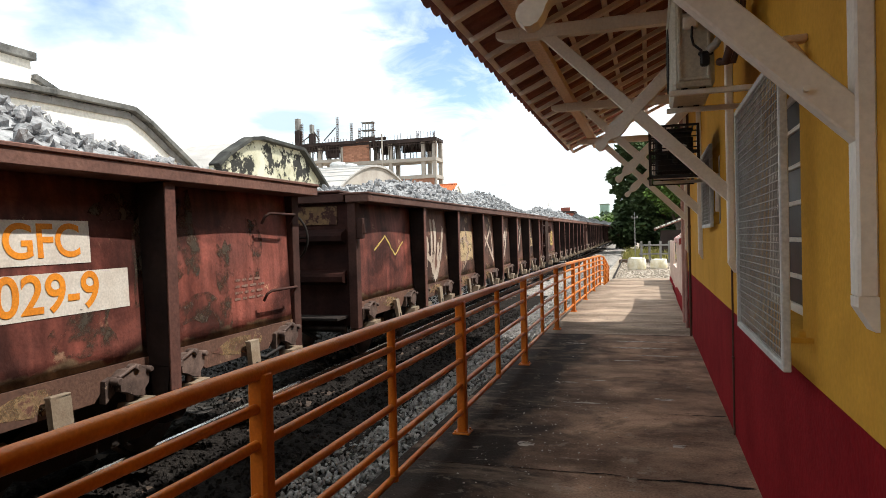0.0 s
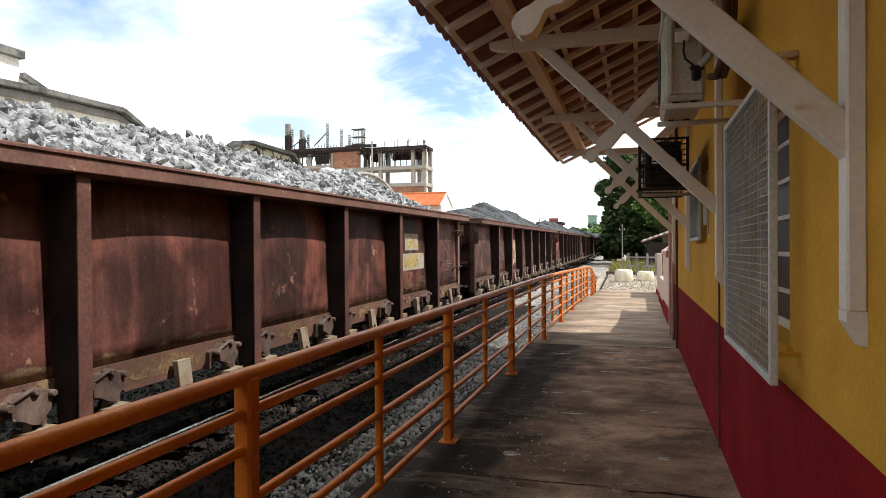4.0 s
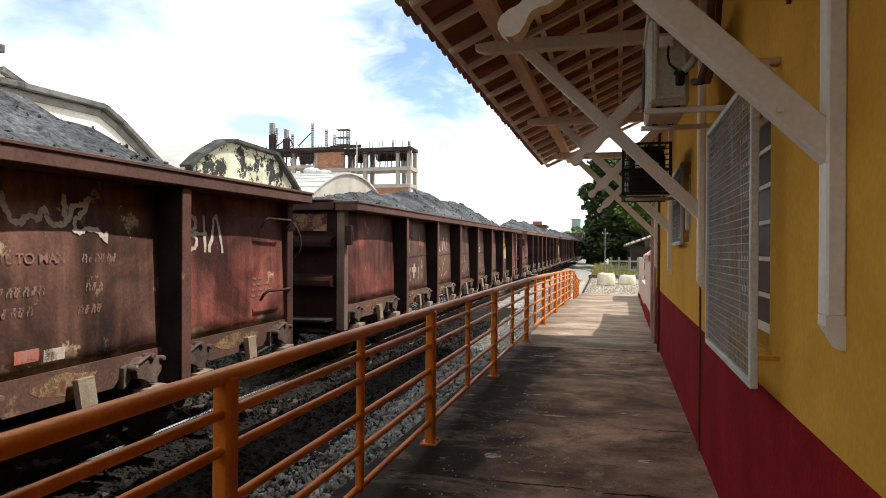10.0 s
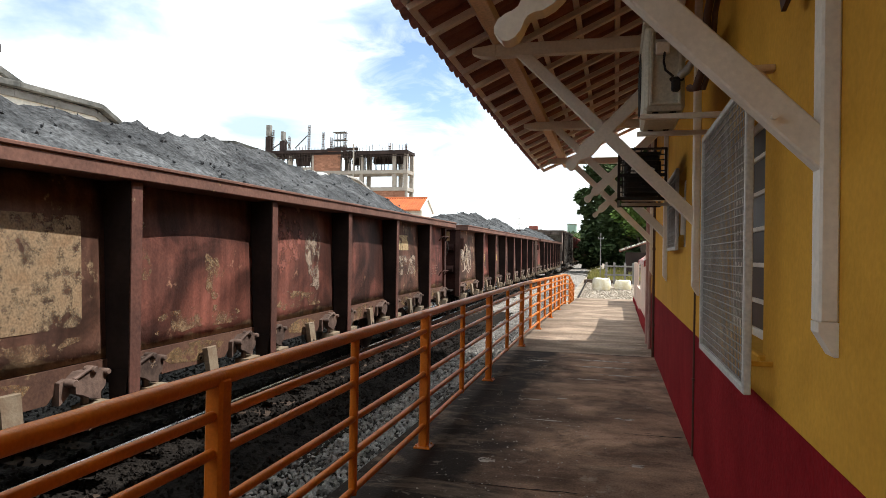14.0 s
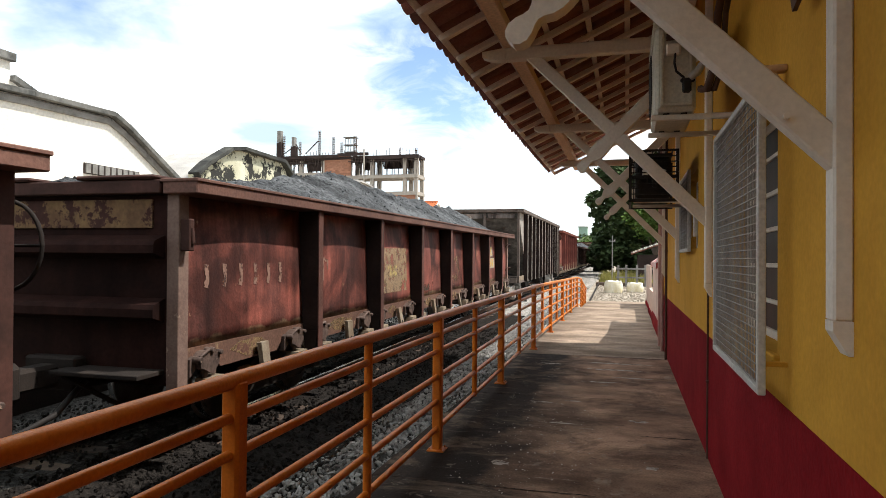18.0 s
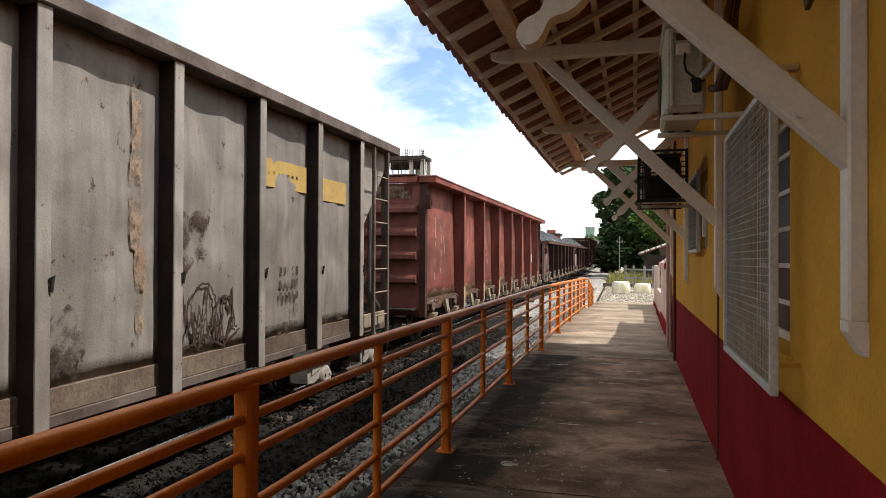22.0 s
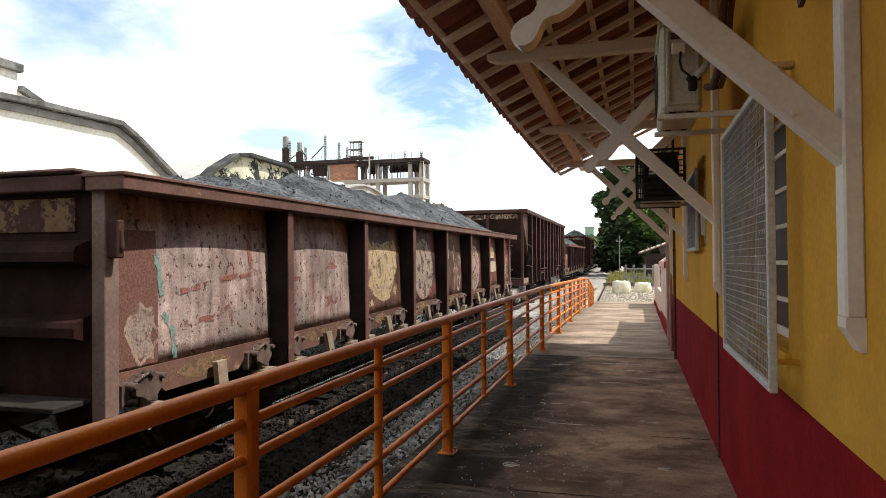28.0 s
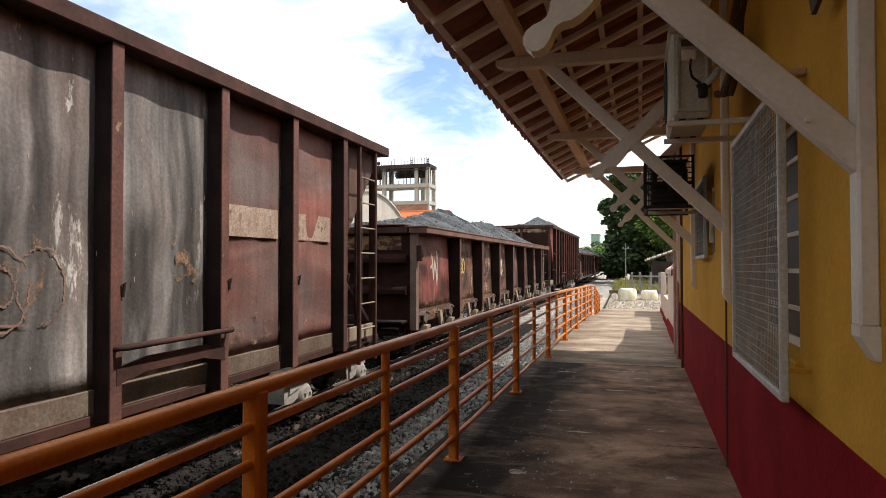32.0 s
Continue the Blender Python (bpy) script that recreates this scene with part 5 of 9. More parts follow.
BOGIE_ME = bogie_mesh()
CAP_ME = MB().box(-0.03, -0.12, -0.09, 0.05, 0.12, 0.14, 0.03).mesh("bearing_adapter", M_LUG)
LATCH_ME = MB().prism([(-0.10, 0.04), (-0.05, 0.085), (0.05, 0.085), (0.14, 0.05), (0.13, -0.05), (0.06, -0.13), (0.02, -0.12), (-0.04, -0.08), (-0.09, -0.06)], 0.0, 0.085)
for u_, w_, q_ in ((-0.115, 0.02, 0.030), (0.035, 0.085, 0.026), (0.135, 0.05, 0.024)):
    LATCH_ME.tube([(0.02, u_, w_), (0.10, u_, w_), (0.112, u_, w_)], [q_, q_, q_ * 0.7], 12)
LATCH_ME.beam((0.09, -0.115, 0.045), (0.09, 0.03, 0.11), 0.03, 0.022, side=(1, 0, 0))
LATCH_ME.box(0.0, 0.09, -0.15, 0.06, 0.125, 0.02, 0.006).box(0.01, 0.0, -0.28, 0.04, 0.05, -0.10, 0.006)
LATCH_ME.prism([(-0.17, 0.03), (-0.12, 0.05), (-0.10, -0.07), (-0.17, -0.13)], -0.02, 0.04)
LATCH_ME = LATCH_ME.mesh("latch", M_LATCH)
LATCH_ME.transform(Matrix.Diagonal((1.0, 1.25, 1.0, 1.0)))
FOOT_ME = MB().prism([(-0.02, -0.17), (0.19, -0.16), (0.20, -0.21), (0.08, -0.225), (0.05, -0.30), (-0.02, -0.34), (-0.06, -0.30)], -0.04, 0.12).mesh("latch_hook", M_LUG)
LUG_ME = MB().prism([(-0.075, 0.025), (0.075, 0.035), (0.075, -0.20), (0.05, -0.255), (-0.05, -0.26), (-0.075, -0.21)], 0.0, 0.05)
LUG_ME = LUG_ME.box(-0.012, -0.075, 0.02, 0.05, 0.08, 0.045, 0.006).mesh("lug", M_LUG)
HOLE_ME = MB().tube([(0.049, 0.0, -0.20), (0.0525, 0.0, -0.20)], 0.032, 12).mesh("lug_hole", M_UNDER)


BOX_ME = MB().prism([(-0.38, 0.22), (-0.40, 0.40), (-0.30, 0.56), (-0.14, 0.63), (0.20, 0.64), (0.26, 0.58), (0.27, 0.36), (0.16, 0.34), (-0.02, 0.26), (-0.20, 0.20)], 0.80, 1.04)
BOX_ME = BOX_ME.prism([(-0.30, 0.32), (-0.28, 0.46), (-0.10, 0.55), (0.16, 0.55), (0.16, 0.44), (-0.08, 0.36)], 1.04, 1.06).mesh("axle_box", M_AXLEBOX)
BEARING_ME = MB().tube([(0.86, 0, 0), (1.0, 0, 0), (1.03, 0, 0)], [0.15, 0.15, 0.11], 18)
for i in range(3):
    a = i * 2.094 + 0.5
    BEARING_ME.tube([(1.03, 0.07 * math.cos(a), 0.07 * math.sin(a)), (1.05, 0.07 * math.cos(a), 0.07 * math.sin(a))], 0.022, 6)
BEARING_ME = BEARING_ME.mesh("bearing_cap", M_AXLEBOX)


def running_gear(t, length, inset=2.5, boxed=False):
    """Bogies with their wheelsets, couplers and underframe."""
    sets = []
    for y in (inset, length - inset):
        part("bogie_frame", BOGIE_ME, None, t, m=Matrix.Translation((0, y, 0)))
        for dy in (-0.85, 0.85):
            w = part("wheelset", WHEEL_ME, None, t, "steel wheelset with worn treads", m=Matrix.Translation((0, y + dy, 0.42)))
            for tr in TREAD_ME:
                part("tread", tr, None, w)
            sets.append((w, y + dy))
            if boxed:
                part("axle_box", BOX_ME, None, t, "dusty pale side frame end", m=Matrix.Translation((0, y + dy, 0)))
                part("bearing_cap", BEARING_ME, None, t, "pale round bearing cap", m=Matrix.Translation((0.06, y + dy + 0.08, 0.24)))
            else:
                part("bearing_adapter", CAP_ME, None, t, "pale bearing adapter", m=Matrix.Translation((0.86, y + dy, 0.46)))
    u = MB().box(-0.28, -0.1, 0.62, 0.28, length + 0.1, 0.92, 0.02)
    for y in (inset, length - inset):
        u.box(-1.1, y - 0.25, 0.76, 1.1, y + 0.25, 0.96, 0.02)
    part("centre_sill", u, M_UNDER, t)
    for y, s in ((0, -1), (length, 1)):
        c = MB().box(-0.1, min(y, y + s * 0.62), 0.66, 0.1, max(y, y + s * 0.62), 0.86, 0.03)
        c.box(-0.17, y + s * 0.62 - 0.12, 0.6, 0.17, y + s * 0.62 + 0.12, 0.94, 0.05)
        part("coupler", c, M_UNDER, t)
        h = MB().tube([(0.35, y + s * 0.05, 0.72), (0.33, y + s * 0.35, 0.48), (0.2, y + s * 0.6, 0.36), (0.05, y + s * 0.74, 0.42)], 0.028, 8)
        part("brake_hose", h, M_BLACK, t)
    return sets


def grab(y0, y1, z, drop, out):
    return MB().tube([(FACE - 0.12, y0, z - drop), (FACE - 0.1 + out, y0, z - drop * 0.3), (FACE - 0.06 + out, y0 + 0.02, z), (FACE - 0.06 + out, y1 - 0.02, z), (FACE - 0.1 + out, y1, z - drop * 0.3), (FACE - 0.12, y1, z - drop)], 0.014, 8)


def mound(length, top, peak, seed, cone=False):
    """A heaped load inside the body, as a rough height field."""
    m = MB()
    nx, ny = 24, 170
    v = []
    for j in range(ny + 1):
        for i in range(nx + 1):
            x = -1.33 + 2.66 * i / nx
            y = 0.08 + (length - 0.16) * j / ny
            u = 1 - abs(2 * i / nx - 1)
            e = min(1, j / 58) ** 1.0 * min(1, (ny - j) / 30) ** 0.8
            hump = 0.86 + 0.10 * math.sin(y * 0.95 + seed) * math.sin(y * 0.39 + seed * 2) + 0.10 * noise.noise((y * 0.55, seed * 3.1, 2))
            if cone:
                hump = max(0, math.cos((((y / 5.0 + 0.5) % 1) - 0.5) * 3.4)) ** 0.8 * 1.55
            h = peak * hump * (0.12 + 0.88 * e) * (u ** 0.85)
            h += (noise.noise((x * 2.1, y * 2.1, seed)) * 0.055 + noise.noise((x * 6, y * 6, seed)) * 0.06 + noise.noise((x * 15, y * 15, seed)) * 0.042) * (0.3 + u)
            v.append((x, y, top - 0.10 + h))
    r = nx + 1
    m.add(v, [(j * r + i, j * r + i + 1, (j + 1) * r + i + 1, (j + 1) * r + i) for j in range(ny) for i in range(nx)])
    return m, v


def gondola(label, body, load, seed, top=2.49, length=LG, peak=0.92, tall=False, sheets_of=None, spaced=None):
    """An open wagon with ribbed sides. Its origin is under its leading end, on the rails."""
    t = thing("gondola_wagon", label, "freight wagon", group="train wagons")
    rb = [0.0] + [2.42 + 2.08 * i for i in range(7)] + [length] if tall else spaced or RIBS
    t["top"], t["ribs"], t["slip"] = top, rb, 0.0
    sets = running_gear(t, length)
    rs = random.Random(seed)
    part("floor", MB().box(-1.2, 0.06, 0.92, 1.2, length - 0.06, 0.99), M_UNDER, t)
    panel_key = (round(rb[7], 2), top)
    if panel_key not in CACHE:
        sheets, sill = [], []
        for a, b in zip(rb, rb[1:]):
            pw = b - a
            same = [q for q in range(len(sheets)) if abs(rb[q + 1] - rb[q] - pw) < 1e-4]
            if same:
                sheets.append(sheets[same[0]])
                sill.append(sill[same[0]])
                continue
            sheets.append(relief_sheet(0.03, pw - 0.03, 1.015, top - 0.1, SHEET, 0.035, 12, 10, lean=LEAN).mesh("side_panel", None))
            sp = MB().prism([(0.02, 1.008), (0.02, 0.90), (0.24 * pw, 0.86), (0.28 * pw, 0.775), (0.72 * pw, 0.775), (0.76 * pw, 0.86), (pw - 0.02, 0.90), (pw - 0.02, 1.008)], SIDE - 0.03, SIDE + 0.012)
            sill.append(sp.mesh("sill_plate", M_SILL))
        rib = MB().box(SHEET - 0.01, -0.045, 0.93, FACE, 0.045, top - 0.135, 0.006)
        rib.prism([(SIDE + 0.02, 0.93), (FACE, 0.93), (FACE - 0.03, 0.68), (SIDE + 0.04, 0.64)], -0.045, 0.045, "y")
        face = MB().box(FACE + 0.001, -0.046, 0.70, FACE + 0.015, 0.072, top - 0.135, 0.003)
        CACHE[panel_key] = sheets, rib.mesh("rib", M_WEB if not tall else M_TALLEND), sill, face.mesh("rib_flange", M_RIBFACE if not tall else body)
    sheets, rib, sill, face = CACHE[panel_key]
    for s in (1, -1):
        flip = Matrix.Identity(4) if s > 0 else pose(0, length, 0, 0, 0, 180)
        for i in range(NP):
            pw = rb[i + 1] - rb[i]
            at = flip @ Matrix.Translation((0, rb[i] if s > 0 else length - rb[i + 1], 0))
            ob = part("side_panel", sheets[i], None, t, m=at)
            if not ob.data.materials:
                ob.data.materials.append(body)
            ob.material_slots[0].link = "OBJECT"
            pick = body if rs.random() < 0.86 or tall else rs.choice(M_BODY[:3])
            ob.material_slots[0].material = sheets_of[i] if sheets_of and s > 0 else pick
            sp_ = part("sill_plate", sill[i], None, t, m=at)
            sp_.material_slots[0].link = "OBJECT"
            sp_.material_slots[0].material = M_SILLBODY
            if s > 0:
                for u in (0.15, 0.85):
                    la = part("latch", LATCH_ME, None, t, m=Matrix.Translation((SIDE + 0.012, rb[i] + u * pw, 0.885)))
                    part("latch_hook", FOOT_ME, None, la, "pale bent latch hook")
                wd = rs.uniform(0.4, 0.8)
                rag = [0.5 * pw + wd * q for q in (-0.62, -0.3, 0.05, 0.36, 0.6, 0.48, 0.2, -0.1, -0.42)]
                zr = (0.90, 0.97, 0.985, 0.96, 0.93, 0.84, 0.80, 0.815, 0.85)
                part("paint_patch", MB().prism([(a + rs.uniform(-.06, .06), b + rs.uniform(-.012, .012)) for a, b in zip(rag, zr)], SIDE + 0.0125, SIDE + 0.0145), M_SILL, sp_, "ochre stain on the sill")
                lg = part("lug", LUG_ME, None, t, "pale drilled door lug", m=pose(SIDE + 0.06, rb[i] + 0.55 * pw, 0.88, 0, rs.uniform(-12, -4), rs.uniform(-4, 4)))
                part("lug_hole", HOLE_ME, None, lg)
            if i:
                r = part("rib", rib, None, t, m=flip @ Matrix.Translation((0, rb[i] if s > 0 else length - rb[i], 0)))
                if s > 0:
                    part("rib_flange", face, None, r, "rubbed rust-brown front flange")
        cp = MB().box(SIDE - 0.08, 0.0, 0.66, SIDE + 0.04, 0.14, top - 0.11, 0.006)
        for y in (0, length - 0.13):
            part("corner_post", cp, M_CORNER if s > 0 and (seed == 13 or seed % 3 == 0) else M_FRAME, t, m=flip @ Matrix.Translation((0, y, 0)))
        rim = MB().box(SIDE - 0.08, -0.06, top - 0.13, FACE + 0.06, length + 0.06, top - 0.006, 0.008).box(SIDE - 0.10, -0.07, top - 0.03, FACE + 0.075, length + 0.07, top, 0.006)
        part("top_rail", rim, [M_RIMFACE if not tall else body], t, m=flip)
    for end, y in ((0, 0), (1, length)):
        flip = Matrix.Identity(4) if end == 0 else pose(0, length, 0, 0, 0, 180)
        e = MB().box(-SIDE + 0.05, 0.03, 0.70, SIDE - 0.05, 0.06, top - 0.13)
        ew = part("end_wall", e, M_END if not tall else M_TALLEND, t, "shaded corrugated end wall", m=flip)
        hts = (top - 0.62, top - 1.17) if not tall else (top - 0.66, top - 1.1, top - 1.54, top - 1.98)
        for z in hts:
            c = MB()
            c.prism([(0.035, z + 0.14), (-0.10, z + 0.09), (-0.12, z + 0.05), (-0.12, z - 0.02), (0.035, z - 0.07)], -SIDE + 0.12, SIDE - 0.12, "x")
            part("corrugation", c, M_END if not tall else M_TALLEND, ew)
        part("end_rim", MB().box(-SIDE + 0.1, -0.075, top - 0.125, SIDE - 0.1, 0.07, top - 0.008, 0.008), M_FRAME if not tall else body, t, m=flip)
        part("number_board", MB().box(-0.95, 0.012, top - 0.42, 0.98, 0.03, top - 0.17, 0.003), M_BOARD if not tall else M_RUSTRUN, ew, "peeling tan number board")
        for cx in (-0.62, 0.62):
            c = MB().box(cx - 0.36, -0.10, top - 0.002, cx + 0.36 + (0.1 if cx > 0 else 0), 0.25, top + 0.035, 0.015)
            part("rim_cap", c, M_FRAME, t, m=flip)
        st = MB().box(0.2, -0.3, 0.80, 1.1, 0.06, 0.84, 0.006).beam((0.3, -0.26, 0.8), (0.62, 0.05, 0.5), 0.06, 0.03, side=(1, 0, 0))
        part("step_plate", st, M_UNDER, t, m=flip)
    for y0 in (0.18, length - 0.80) if seed == 7 else (length - 0.80,):
        for z in (top - 0.34, 1.38):
            part("grab_iron", grab(y0, y0 + 0.53, z, 0.10, 0.02), M_FRAME, t)
    part("lock_bracket", MB().box(SIDE + 0.035, 0.02, top - 0.62, SIDE + 0.135, 0.09, top - 0.34, 0.01).tube([(SIDE + 0.145, 0.055, top - 0.55), (SIDE + 0.13, 0.055, top - 0.42)], 0.018, 8), M_FRAME, t)
    bw = MB()
    bw.tube([(0.95 + 0.3 * math.cos(i * math.pi / 12), length + 0.22, 1.9 + 0.3 * math.sin(i * math.pi / 12)) for i in range(25)], 0.015, 8, False)
    for i in range(3):
        a = i * 2.094
        bw.tube([(0.95, length + 0.22, 1.9), (0.95 + 0.3 * math.cos(a), length + 0.22, 1.9 + 0.3 * math.sin(a))], 0.011, 6)
    bw.tube([(0.95, length - 0.06, 1.9), (0.95, length + 0.24, 1.9)], 0.03, 8)
    part("brake_wheel", bw, M_UNDER, t)
    hb = MB().box(0.98, length - 0.02, 1.1, 1.2, length + 0.06, 2.2, 0.01)
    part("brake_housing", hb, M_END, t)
    if load is not None:
        md, pts = mound(length, top, peak if load == M_GRAVEL else 0.84, seed)
        tagged(part("load", md, load, t, "heaped dark crushed stone" if load == M_GRAVEL else "heaped pale crushed stone"), kind="stuff")
        big = load == M_CRUSHED
        pb = MB()
        for i in range(4200 if big else 1500):
            x, y, z = rs.choice(pts)
            if abs(x) < 1.28:
                pebble(pb, x + rs.uniform(-.08, .08), y + rs.uniform(-.08, .08), z + (0.008 if big else -0.004), rs.uniform(0.035, 0.085) if big else rs.uniform(0.012, 0.03))
        tagged(part("loose_stone", pb, load, t, "loose angular stones on the heap"), kind="stuff")
    return t, sets


CACHE = {}
LH, HT = 15.56, 3.54


def hopper(label, body, frame_mat, seed, load=False, sheets_of=None):
    """A high-sided hopper wagon with sloped ends inside open end frames."""
    t = thing("hopper_wagon", label, "freight wagon", group="train wagons")
    rs = random.Random(seed)
    sets = running_gear(t, LH, 1.05, True)
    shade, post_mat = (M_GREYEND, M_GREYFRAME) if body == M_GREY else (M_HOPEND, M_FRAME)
    n = 10
    first, last = 1.44, LH - 1.44
    pw = (last - first) / n
    sheet = [relief_sheet(0.02, pw - 0.02, 0.98, HT - 0.1, SIDE + 0.03, b, 12, 18, 0.035, q).mesh("side_panel", body) for b, q in ((0.012, 1.3), (0.02, 7.7), (0.016, 4.1))]
    lip = MB().box(SIDE - 0.02, 0.02, 0.80, SIDE + 0.045, pw - 0.02, 0.975, 0.006).mesh("lower_lip", M_LIP)
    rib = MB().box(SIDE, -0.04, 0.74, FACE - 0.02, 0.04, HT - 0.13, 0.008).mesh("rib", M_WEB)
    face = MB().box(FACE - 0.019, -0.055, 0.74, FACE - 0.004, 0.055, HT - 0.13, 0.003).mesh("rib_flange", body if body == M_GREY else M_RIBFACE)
    knob = MB().tube([(FACE - 0.03, 0.03, 1.68), (FACE + 0.02, 0.05, 1.72), (FACE, 0.05, 1.62)], 0.014, 6).mesh("rope_hook", M_UNDER)
    for s in (1, -1):
        flip = Matrix.Identity(4) if s > 0 else pose(0, LH, 0, 0, 0, 180)
        for i in range(n):
            ob = part("side_panel", sheet[(i * 2 + seed) % 3], None, t, m=flip @ Matrix.Translation((0, first + i * pw, 0)))
            if sheets_of and s > 0:
                ob.material_slots[0].link = "OBJECT"
                ob.material_slots[0].material = sheets_of[i]
            part("lower_lip", lip, None, t, "dusty pale lower lip", m=flip @ Matrix.Translation((0, first + i * pw, 0)))
        for i in range(n + 1):
            r = part("rib", rib, None, t, m=flip @ Matrix.Translation((0, first + i * pw, 0)))
            if s > 0:
                part("rope_hook", knob, None, r)
                part("rib_flange", face, None, r, "pale rubbed front flange" if body == M_GREY else "")
        rim = MB().box(SIDE - 0.06, -0.02, HT - 0.13, FACE + 0.02, LH + 0.02, HT, 0.01)
        part("top_rail", rim, frame_mat, t, m=flip)
        part("side_sill", MB().box(SIDE - 0.03, 0.0, 0.72, SIDE + 0.06, LH, 0.80, 0.006), frame_mat, t, m=flip)
        for y in (0.0, LH - 0.16):
            cpm = MB().box(SIDE - 0.03, y, 0.74, SIDE + 0.05, y + 0.022, HT - 0.13, 0.004).box(SIDE + 0.03, y, 0.74, SIDE + 0.052, y + 0.13, HT - 0.13, 0.004)
            part("corner_post", cpm, post_mat if y == 0.0 else frame_mat, t, "angle-section corner post", m=flip)
        for y0, y1 in ((0.16, first), (LH - 0.16, last)):
            part("gusset", MB().prism([(y0, HT - 0.13), (y1, HT - 0.13), (y1, 1.80), (y0, HT - 0.36)], SIDE + 0.0, SIDE + 0.03, "x"), body, t, m=flip)
            q = MB().box(SIDE + 0.0, min(y0, y1), 0.80, SIDE + 0.04, max(y0, y1), 0.98, 0.005)
            part("end_lip", q, M_LUG, t, "rust-streaked pale end sill", m=flip)
    for end in (0, 1):
        flip = Matrix.Identity(4) if end == 0 else pose(0, LH, 0, 0, 0, 180)
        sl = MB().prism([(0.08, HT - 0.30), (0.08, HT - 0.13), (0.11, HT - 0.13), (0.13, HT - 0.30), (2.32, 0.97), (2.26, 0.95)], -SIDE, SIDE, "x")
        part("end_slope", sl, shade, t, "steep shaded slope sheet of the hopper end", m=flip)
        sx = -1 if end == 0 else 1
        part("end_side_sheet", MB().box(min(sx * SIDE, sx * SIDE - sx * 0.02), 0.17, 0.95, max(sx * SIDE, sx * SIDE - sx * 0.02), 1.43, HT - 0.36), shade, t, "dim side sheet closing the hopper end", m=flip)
        part("end_rim", MB().box(-SIDE + 0.06, -0.05, HT - 0.13, SIDE - 0.06, 0.12, HT - 0.004, 0.01).tube([(SIDE - 0.03, 0.06, HT - 0.132), (SIDE - 0.03, 0.06, HT - 0.002)], 0.11, 16), frame_mat, t, m=flip)
        for x0, x1 in ((-1.05, -0.16), (0.06, SIDE - 0.12)):
            part("number_board", MB().box(x0, 0.03, HT - 0.36, x1, 0.07, HT - 0.17, 0.004), M_RUSTRUN if seed != 10 else M_HOPGREY, t, "dim strip with worn lettering", m=flip)
        if seed != 10 and end == 0:
            lt = letters("BAC 607878" if seed == 14 else "BAC 60785-1", 0.2)
            lt.materials.clear()
            lt.materials.append(M_FAINT)
            part("end_letters", lt, None, t, "worn stencilled letters on the end", m=pose(0.33, 0.022, HT - 0.265, 0, 0, 0))
        for x in (-0.98, -0.06):
            q = MB().box(x - 0.055, 0.02, 0.92, x + 0.055, 0.045, HT - 0.13, 0.005).box(x - 0.012, 0.045, 0.92, x + 0.012, 0.17, HT - 0.13)
            part("end_post", q, post_mat, t, "upright tee-section end post", m=flip)
        part("end_brace", MB().beam((-1.15, 0.1, 0.95), (-0.12, 0.1, 2.5), 0.10, 0.10, side=(0, 1, 0)), post_mat, t, m=flip)
        for x, x2 in ((-0.75, -0.55), (-0.1, 0.1), (0.55, 0.3)):
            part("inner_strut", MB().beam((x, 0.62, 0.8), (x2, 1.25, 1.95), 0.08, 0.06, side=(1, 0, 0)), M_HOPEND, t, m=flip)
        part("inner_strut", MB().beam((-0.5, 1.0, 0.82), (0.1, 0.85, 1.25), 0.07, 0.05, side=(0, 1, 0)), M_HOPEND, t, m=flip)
        part("end_sill", MB().box(-SIDE, -0.04, 0.72, SIDE - 0.03, 0.08, 0.93, 0.012), frame_mat, t, "heavy end sill beam", m=flip)
        part("bolster_box", MB().box(-0.7, 0.95, 0.72, 0.7, 2.2, 0.98, 0.02), M_UNDER, t, m=flip)
        part("end_platform", MB().box(-SIDE, 0.0, 0.72, SIDE, 0.9, 0.78, 0.008), frame_mat, t, m=flip)
        for z in (1.45, 2.2) if seed != 10 else ():
            part("hand_rail", MB().tube([(FACE - 0.06, 0.05, z), (FACE + 0.03, 0.1, z + 0.03), (FACE + 0.03, 1.25, z - 0.06), (FACE - 0.06, 1.3, z - 0.08)], 0.016, 8), frame_mat, t, m=flip)
    lad = MB()
    for y in (LH - 1.0, LH - 0.45):
        lad.box(FACE - 0.05, y, 0.5, FACE + 0.0, y + 0.05, HT - 0.1, 0.006)
    ld = part("ladder", lad, frame_mat, t)
    for i in range(8):
        part("rung", MB().tube([(FACE - 0.02, LH - 0.97, 0.62 + i * 0.34), (FACE - 0.02, LH - 0.42, 0.62 + i * 0.34)], 0.012, 6), M_LUG, ld)
    for y in (first + pw * 2, first + pw * 7) if seed != 10 else ():
        b = MB().tube([(FACE - 0.03, y - 0.02, 1.26), (FACE + 0.07, y, 1.27), (FACE + 0.07, y + pw, 1.27), (FACE - 0.03, y + pw + 0.02, 1.26)], 0.024, 8)
        b.prism([(y, 1.0), (y + 0.3, 1.06), (y + pw - 0.3, 1.06), (y + pw, 1.0), (y + pw, 1.12), (y + pw - 0.3, 1.17), (y + 0.3, 1.17), (y, 1.12)], FACE - 0.02, FACE + 0.0, "x")
        part("step_rail", b, frame_mat, t)
    for y in (5.0, 10.4):
        part("discharge_chute", MB().prism([(y - 1.6, 1.0), (y + 1.6, 1.0), (y + 0.4, 0.35), (y - 0.4, 0.35)], -0.9, 0.9, "x"), M_UNDER, t)
